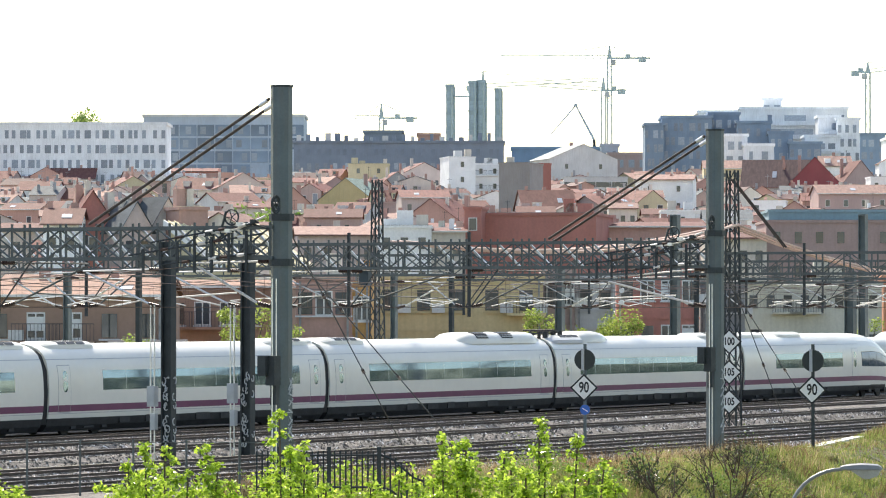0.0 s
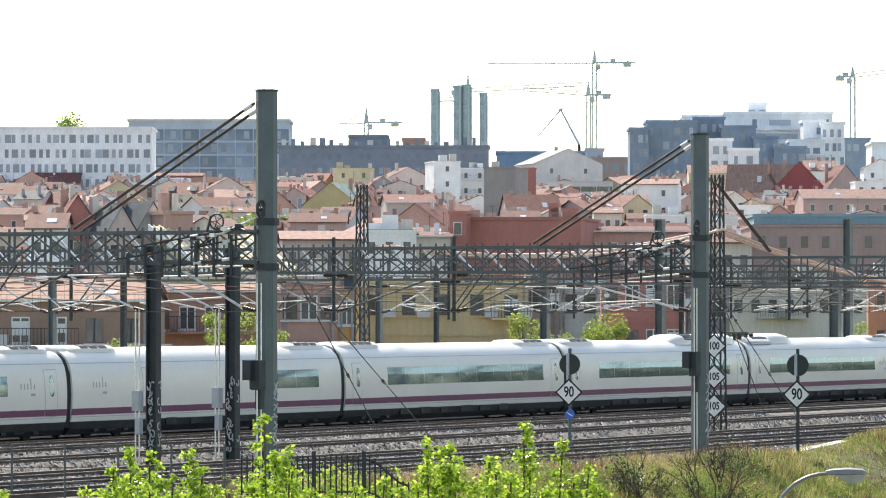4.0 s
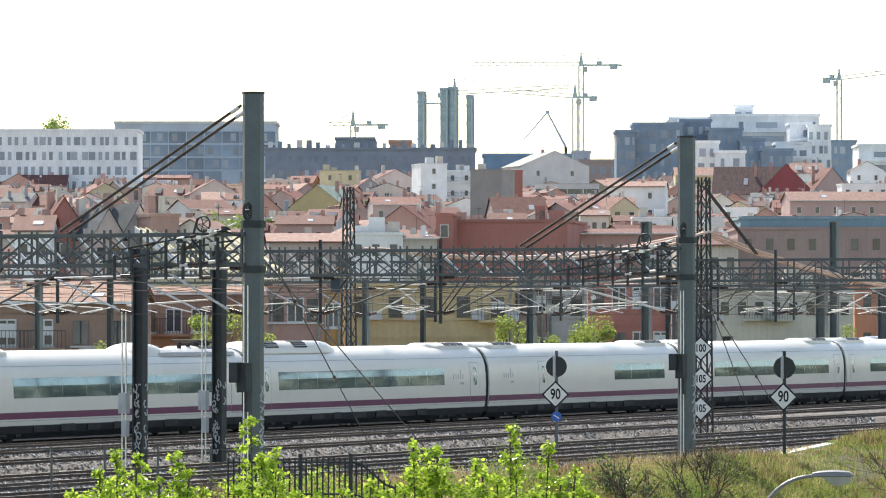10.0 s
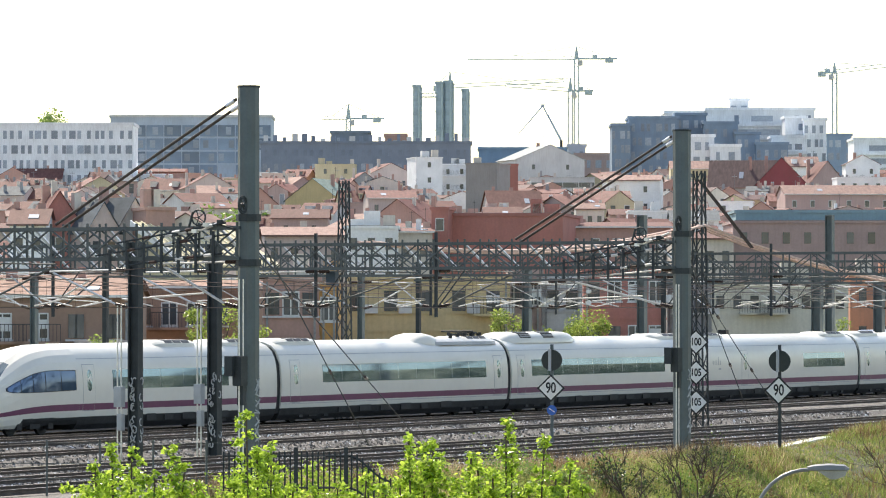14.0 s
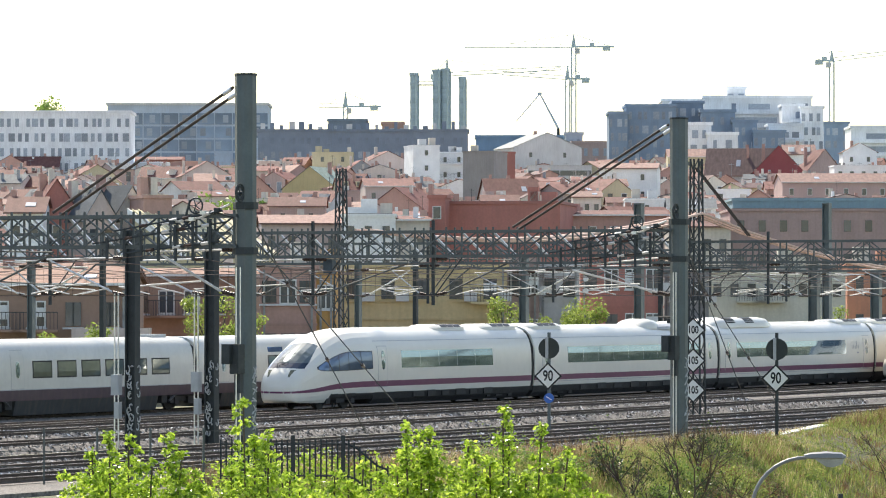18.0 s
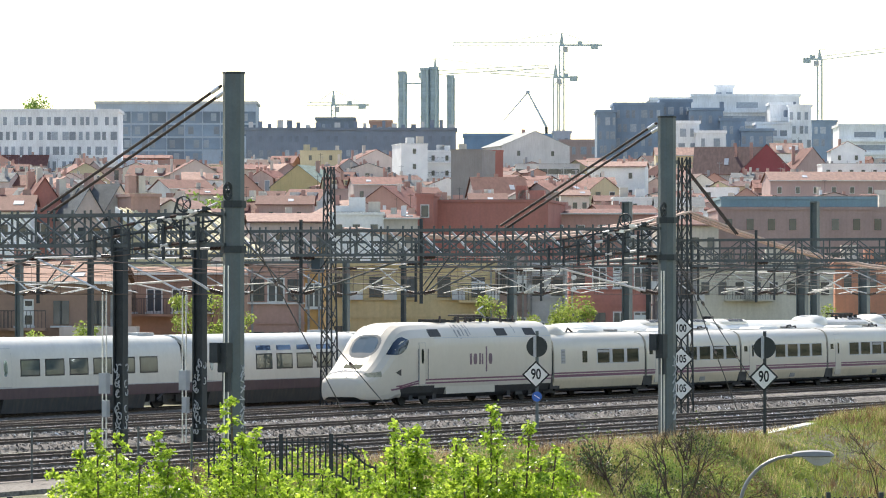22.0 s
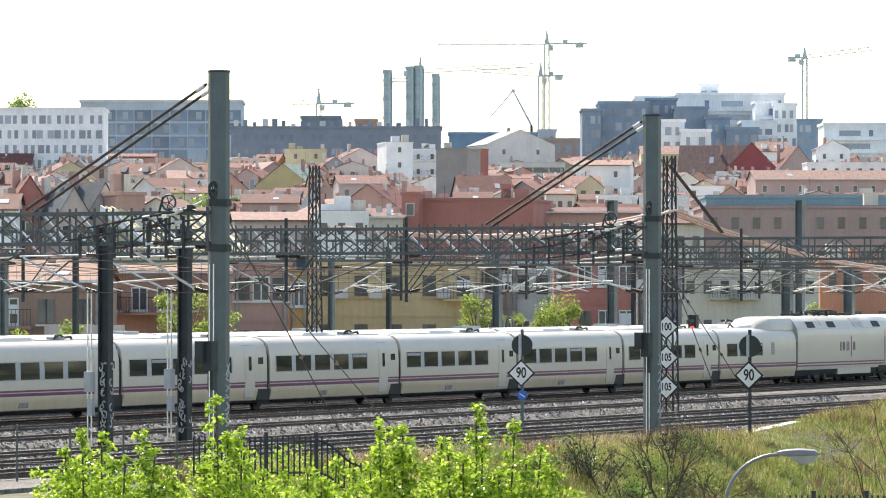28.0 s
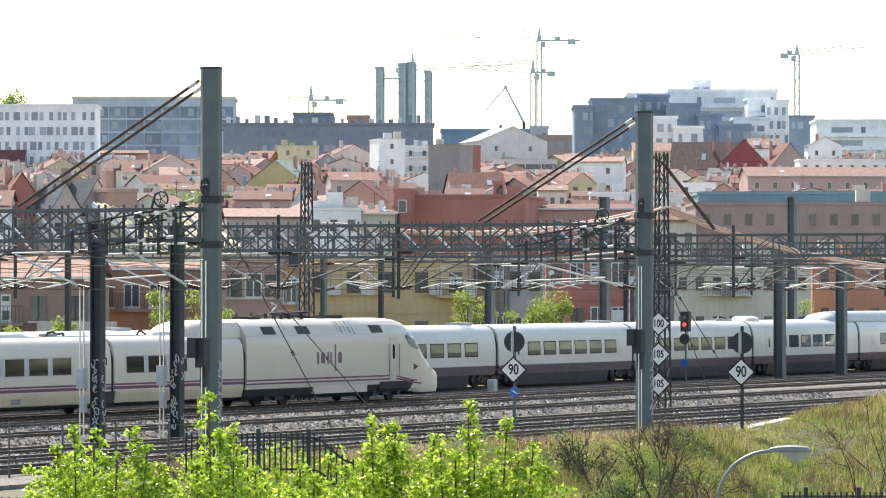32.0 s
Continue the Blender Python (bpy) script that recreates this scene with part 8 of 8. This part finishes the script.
def blob_tree(x, y, h, r, n, leaf, material, label, seed, trunk=0.35):
    rnd = random.Random(seed)
    z = ground_z(x, y)
    t = thing("tree", label, "tree", pose(x, y, z), "trees by the line")
    part("trunk", tube(B(), (0, 0, -0.2), (0, 0, h * 0.55), 0.05 + 0.012 * h, 8, 0.05), "bark", t)
    clumps = []
    for i in range(11):
        a, e = rnd.uniform(0, 6.283), rnd.uniform(-0.4, 1.0)
        rr = r * rnd.uniform(0.35, 0.8)
        c = Vector((math.cos(a) * rr, math.sin(a) * rr, h * 0.62 + e * h * 0.34))
        clumps.append((c, r * rnd.uniform(0.22, 0.45)))
        part("limb", tube(B(), (0, 0, h * 0.42), c, 0.05, 5, 0.02), "bark", t)
    pts = []
    for i in range(n):
        c, cr = rnd.choice(clumps)
        d = Vector((rnd.gauss(0, 1), rnd.gauss(0, 1), rnd.gauss(0, 0.8)))
        pts.append(c + d.normalized() * cr * rnd.random() ** 0.4)
    part("crown", leaves_mesh("crown", pts, leaf, material, seed), None, t, "loose uneven crown")
    return t


# small trees between the last track and the first houses: direction across the view, height of the top, spread
for dr, top, r, n in ((-0.0785, 3.9, 1.5, 1300), (-0.0505, 5.2, 2.0, 2200), (-0.089, 3.7, 1.4, 900), (0.0147, 5.5, 1.5, 1500), (0.0337, 4.75, 2.4, 3200), (0.0265, 4.2, 1.2, 800), (0.088, 4.8, 1.5, 900), (-0.043, 4.2, 1.3, 900)):
    d = 115.6 / (FWD.y - 0.894 * dr)
    x, y = at_view(dr * d, d)
    blob_tree(x, y, top - ground_z(x, y), r, int(n * 1.2), 0.17, "leafmid", "small bright green tree beside the railway wall", int(dr * 1000) + 500)
for ac, d, h, r, n, lf in ((-103, 1150, 29.5, 6.5, 1300, 0.8), (-111, 1150, 25, 4, 300, 0.9), (-29, 620, 11, 4.5, 500, 0.7), (-24, 640, 10, 4, 400, 0.7), (-62, 520, 9, 4, 400, 0.6), (-42, 1150, 21, 5, 400, 0.9), (-21, 1150, 15, 4, 200, 0.9)):
    x, y = at_view(ac, d)
    blob_tree(x, y, h, r, n, lf, "leaf2", "town tree among the roofs", int(ac) + 900)


def bare_shrub(x, y, z, h, spread, seed, label="leafless dark-twigged shrub on the bank"):
    rnd = random.Random(seed)
    t = thing("bare_shrub", label, "shrub", pose(x, y, z), "bare shrubs")
    st = []

    def grow(p, d, L, r, n, bm):
        q = p + d * L
        tube(bm, p, q, r, 4, r * 0.7)
        if n == 0:
            return
        for k in range(rnd.choice((2, 2, 3))):
            dd = (d + Vector((rnd.gauss(0, 0.42), rnd.gauss(0, 0.42), rnd.gauss(0.05, 0.3)))).normalized()
            grow(q, dd, L * rnd.uniform(0.6, 0.88), r * 0.66, n - 1, bm)
    for i in range(4):
        a = rnd.uniform(0, 6.283)
        bm = B()
        d = Vector((math.cos(a) * spread, math.sin(a) * spread, 1)).normalized()
        grow(Vector((0, 0, 0)), d, h * 0.33, 0.038, 4, bm)
        part("branch", bm, "twig", t)
    return t


for ac, d, h, sp, sd in ((6.4, 150, 2.3, 0.5, 3), (8.6, 152, 2.9, 0.6, 4), (10.4, 154, 2.2, 0.9, 5), (16.9, 160, 6.6, 0.35, 6), (9.2, 158, 1.8, 0.5, 7), (7.6, 148, 2.6, 1.1, 8), (9.8, 149, 2.4, 1.3, 9)):
    x, y = at_view(ac, d)
    bare_shrub(x, y, ground_z(x, y), h, sp, sd)
for ac, d, r, mt in ((5.6, 152, 0.9, "leafdark"), (7.4, 151, 0.6, "leaf2"), (10.6, 153, 0.7, "leafdark"), (12.4, 156, 0.5, "leaf2"), (4.3, 150, 0.7, "leaf2"), (14.6, 158, 0.6, "leaf2")):
    x, y = at_view(ac, d)
    rnd = random.Random(int(ac * 10))
    b = thing("bush", "low leafy bush in the bank grass", "bush", pose(x, y, ground_z(x, y)), "bank bushes")
    pts = [Vector((rnd.gauss(0, r * 0.5), rnd.gauss(0, r * 0.5), abs(rnd.gauss(0.25, 0.3)) * r * 1.4)) for i in range(900)]
    part("foliage", leaves_mesh("foliage", pts, 0.12, mt, int(ac * 7)), None, b)
    part("stem", tube(B(), (0, 0, -0.1), (0, 0, r * 0.6), 0.03, 5), "twig", b)


def weeds():
    rnd = random.Random(77)
    for i in range(170):
        ac, d = rnd.uniform(-3.5, 17.5), rnd.uniform(143, 165)
        x, y = at_view(ac, d)
        if not -47 < y < -34.5:
            continue
        r = rnd.uniform(0.35, 0.85)
        mt = rnd.choice(("leafdark", "leafdark", "leaf2", "leaf2", "grass") if ac < 10 else ("leaf2", "grass", "grass", "drybrown"))
        b = thing("weed_clump", {"leafdark": "dark green weed clump", "leaf2": "leafy green weed clump", "grass": "green grass clump", "drybrown": "withered brown weed clump"}[mt] + " on the bank", "weeds", pose(x, y, ground_z(x, y)), "weed clumps")
        pts = [Vector((rnd.gauss(0, r * 0.6), rnd.gauss(0, r * 0.6), abs(rnd.gauss(0.15, 0.4)) * r * 1.5)) for _ in range(int(700 * r))]
        part("foliage", leaves_mesh("foliage", pts, 0.095, mt, i + 300), None, b)


weeds()


def fence_bushes():
    """Fresh green growth behind the iron fence."""
    rnd = random.Random(5)
    for i, (ac, top) in enumerate(((-6.0, 0.5), (-5.2, 0.75), (-4.4, 0.55), (-3.6, 0.8), (-2.9, 0.6), (-2.1, 0.75), (-1.3, 0.35), (-0.5, 0.0), (0.4, -0.1))):
        x, y = at_view(ac, 129.5 + rnd.uniform(-0.6, 0.8))
        g = ground_z(x, y)
        b = thing("hedge_bush", "fresh green bush behind the iron fence", "bush", pose(x, y, g), "fence bushes")
        part("stem", tube(B(), (0, 0, -0.1), (0, 0, (top - g) * 0.7), 0.03, 5), "twig", b)
        pts = [Vector((rnd.gauss(0, 0.3), rnd.gauss(0, 0.3), (top - g) * rnd.random() ** 0.8 + rnd.gauss(0, 0.1))) for _ in range(700)]
        part("foliage", leaves_mesh("foliage", pts, 0.13, "leaf", i + 60), None, b)


fence_bushes()


def tree_belt():
    """The wood along the far end of the street, which the train windows mirror."""
    rng = np.random.default_rng(12)
    n = 17000
    x = rng.uniform(28, 300, n)
    y = rng.normal(-51, 2.0, n)
    top = 5.2 + 1.6 * np.sin(x * 0.31) + 1.2 * np.sin(x * 0.83 + 1)
    z = -6 + (top + 6) * rng.random(n) ** 0.7
    belt = new("tree_belt", leaves_mesh("tree_belt", list(zip(x, y, z)), 1.1, "leafdark", 3))
    tagged(belt, "dense dark green belt of trees along the line", "trees", kind="stuff")


tree_belt()


def bank_grass():
    for name, material, n, hmean, seed, lo, hi in (("grass", "grass", 78000, 0.32, 5, -49, -34.4), ("dry_grass", "straw", 30000, 0.42, 6, -47, -33.2), ("brown_grass", "drybrown", 20000, 0.5, 8, -47, -34.6), ("verge_grass", "straw", 9000, 0.4, 7, -34.4, -32.4), ("verge_stalks", "drybrown", 5000, 0.55, 9, -34.6, -33.0)):
        rng = np.random.default_rng(seed)
        x = rng.uniform(-62, 28, n)
        y = lo + (hi - lo) * rng.random(n) ** 0.7
        ac = (x - EYE.x) * RIGHT.x + (y - EYE.y) * RIGHT.y
        # thicker in patches
        keep = np.sin(x * 0.8 + seed) * np.cos(y * 1.3 + x * 0.35) + rng.normal(0, 0.6, n) > (-0.9 if material == "grass" else 0.45 - 0.15 * np.clip((ac - 9) / 4, 0, 1) - 0.45 * np.clip((y + 37.5) / 2, 0, 1))
        keep &= ~((x < -44) & (y > -36.5))
        x, y = x[keep], y[keep]
        z = np.array([ground_z(a, b) for a, b in zip(x, y)])
        m = len(x)
        cut = 1 - 0.72 * np.clip(1 - np.abs(x - 1.0) / 5.0, 0, 1) ** 0.4 * (y > -38.2)
        V, F = [], []
        clump = 0.5 + 0.5 * np.sin(x * 2.1 + 1.7 * np.sin(y * 1.9)) * np.cos(y * 2.6 + 1.3 * np.sin(x * 1.3))
        h = hmean * rng.uniform(0.5, 1.5, m) * (0.5 + 0.7 * clump) * cut * (1 - 0.25 * np.clip((ac[keep] - 12) / 4, 0, 1))
        for b in range(3):
            a = rng.uniform(0, 2 * np.pi, m)
            le = rng.normal(0, 0.22, (m, 2))
            ox = rng.normal(0, 0.06, (m, 2))
            wx, wy = np.cos(a) * 0.016, np.sin(a) * 0.016
            bx, by = x + ox[:, 0], y + ox[:, 1]
            V.append(np.stack([bx - wx, by - wy, z - 0.03], 1))
            V.append(np.stack([bx + wx, by + wy, z - 0.03], 1))
            V.append(np.stack([bx + le[:, 0] * h * 1.6, by + le[:, 1] * h * 1.6, z + h], 1))
            i = np.arange(m) + b * 3 * m
            F.append(np.stack([i, i + m, i + 2 * m], 1))
        me = bpy.data.meshes.new(name)
        me.from_pydata(np.concatenate(V).tolist(), [], np.concatenate(F).tolist())
        me.materials.append(M[material])
        tagged(new(name, me), "tufts of " + ({"grass": "long green grass", "straw": "dry straw-coloured grass", "drybrown": "withered brown stalks"}[material]) + " on the bank", "grass", kind="stuff")


bank_grass()


# ---- fences, lamp and kerb in the foreground ----
def iron_fence(across0, across1, d, ztop, zbot, drop, label):
    x, y = at_view((across0 + across1) / 2, d)
    f = thing("iron_fence", label, "fence", pose(x, y, 0, 0, 0, ROT), "iron fences")
    w = across1 - across0
    n = int(w / 0.155)
    bar = mesh_of("bar", box(B(), -0.024, 0.024, -0.024, 0.024, 0, 1), "dark")
    for i in range(n + 1):
        u = i / n
        fall = drop * smooth01((u - 0.75) / 0.25)
        thick = 2.4 if i % 9 == 4 else 1.0
        o = part("post" if thick > 1 else "bar", bar, None, f)
        o.matrix_basis = Matrix.LocRotScale((-w / 2 + w * u, 0, zbot - fall), None, (thick, thick, ztop - zbot + (0.12 if thick > 1 else 0.0)))
    for z in (ztop - 0.12, zbot + 0.1):
        bm = smooth_tube([(-w / 2 + w * k / 16, 0, z - drop * smooth01((k / 16 - 0.75) / 0.25)) for k in range(17)], 0.03, 4)
        part("rail", bm, "dark", f)
    part("base_wall", box(B(), -w / 2, w / 2, -0.12, 0.12, ground_z(x, y) - 0.8, zbot - drop - 0.02), "sleeper", f, "low concrete base wall")
    return f


iron_fence(-6.2, -1.45, 127, 1.23, 0.1, 0.75, "black iron palisade fence on a low wall")
iron_fence(10.0, 14.5, 118, -0.04, -1.3, 0.0, "black iron fence along the foot of the bank")
iron_fence(-9.6, -6.4, 96, 0.85, -0.3, 0.0, "dark iron fence beside the street trees")


def wire_fence():
    x, y = at_view(-11.0, 131)
    f = thing("post_and_wire_fence", "thin grey posts with stretched wires beside the tracks", "fence", pose(x, y, ground_z(x, y), 0, 0, ROT))
    g = ground_z(x, y)
    for i in range(7):
        part("post", tube(B(), (-3.7 + 1.56 * i, 0, 0), (-3.7 + 1.56 * i, 0, 1.45 - g), 0.035, 6), "steel", f)
    for z in (0.3, 0.75, 1.35):
        part("wire", tube(B(), (-3.8, 0, z - g), (5.8, 0, z - g), 0.012, 4), "steel", f)


wire_fence()


def street_lamp():
    x, y = at_view(5.55, 79)
    g = ground_z(x, y)
    s = thing("street_lamp", "grey street lamp with a curved arm and flat head", "street lamp", pose(x, y, g, 0, 0, ROT))
    h = 1.55 - g
    part("pole", tube(B(), (0, 0, -0.3), (0, 0, h), 0.075, 10, 0.055), "lampgrey", s, "grey tapered pole")
    pts = [(0, 0, h)]
    for i in range(1, 11):
        a = math.pi / 2 * i / 10
        pts.append((0.95 * (1 - math.cos(a)), 0, h + 0.90 * math.sin(a)))
    part("arm", smooth_tube([(a, b, c) for a, b, c in pts], 0.034, 8), "lampgrey", s, "curved grey arm")
    hd = part("head", loft(B(), [[(xx, yy * w, h + 0.9 + zz * t) for yy, zz in ((-1, 0), (-0.8, 0.75), (0, 1), (0.8, 0.75), (1, 0), (0, -0.25))] for xx, w, t in ((0.92, 0.06, 0.06), (1.05, 0.11, 0.09), (1.3, 0.16, 0.11), (1.58, 0.14, 0.09), (1.66, 0.06, 0.03))]), "lampgrey", s, "flat grey lamp head", smooth=True)
    part("lens", prism(B(), [(1.08, h + 0.89), (1.62, h + 0.89), (1.58, h + 0.79), (1.42, h + 0.73), (1.3, h + 0.74)], -0.1, 0.1), "lampgls", hd, "clear bowl-shaped lamp cover")


street_lamp()
solo("concrete_ledge", prism(B(), [(-3.2, -0.28), (3.2, 0.06), (3.2, 0.22), (-3.2, -0.12)], -0.22, 0.22), "signwhite", "pale concrete ledge climbing along the top of the bank", "ledge", at=pose(1.8, -34.6, 0.02, 0, 0, 0))


def motions():
    walk(TRAIN_A, [(t, pose(x, 1.48, -0.12)) for t, x in ((0, -74.25), (6, -32.5), (9, -11.6), (14, 23.25), (19, 58.1), (21, 71.9), (25, 99.6), (29, 127.4), (30, 134.3), (32, 148.1))])
    walk(TRAIN_C, [(t, pose(x, -2.7, 0)) for t, x in ((0, 442.10), (10, 262.10), (16, 154.10), (20, 82.10), (22, 46.10), (23, 27.97), (24, 10.00), (25, -7.80), (28, -60.00), (29, -76.60), (30, -93.20), (31, -109.50), (32, -125.70))])


motions()
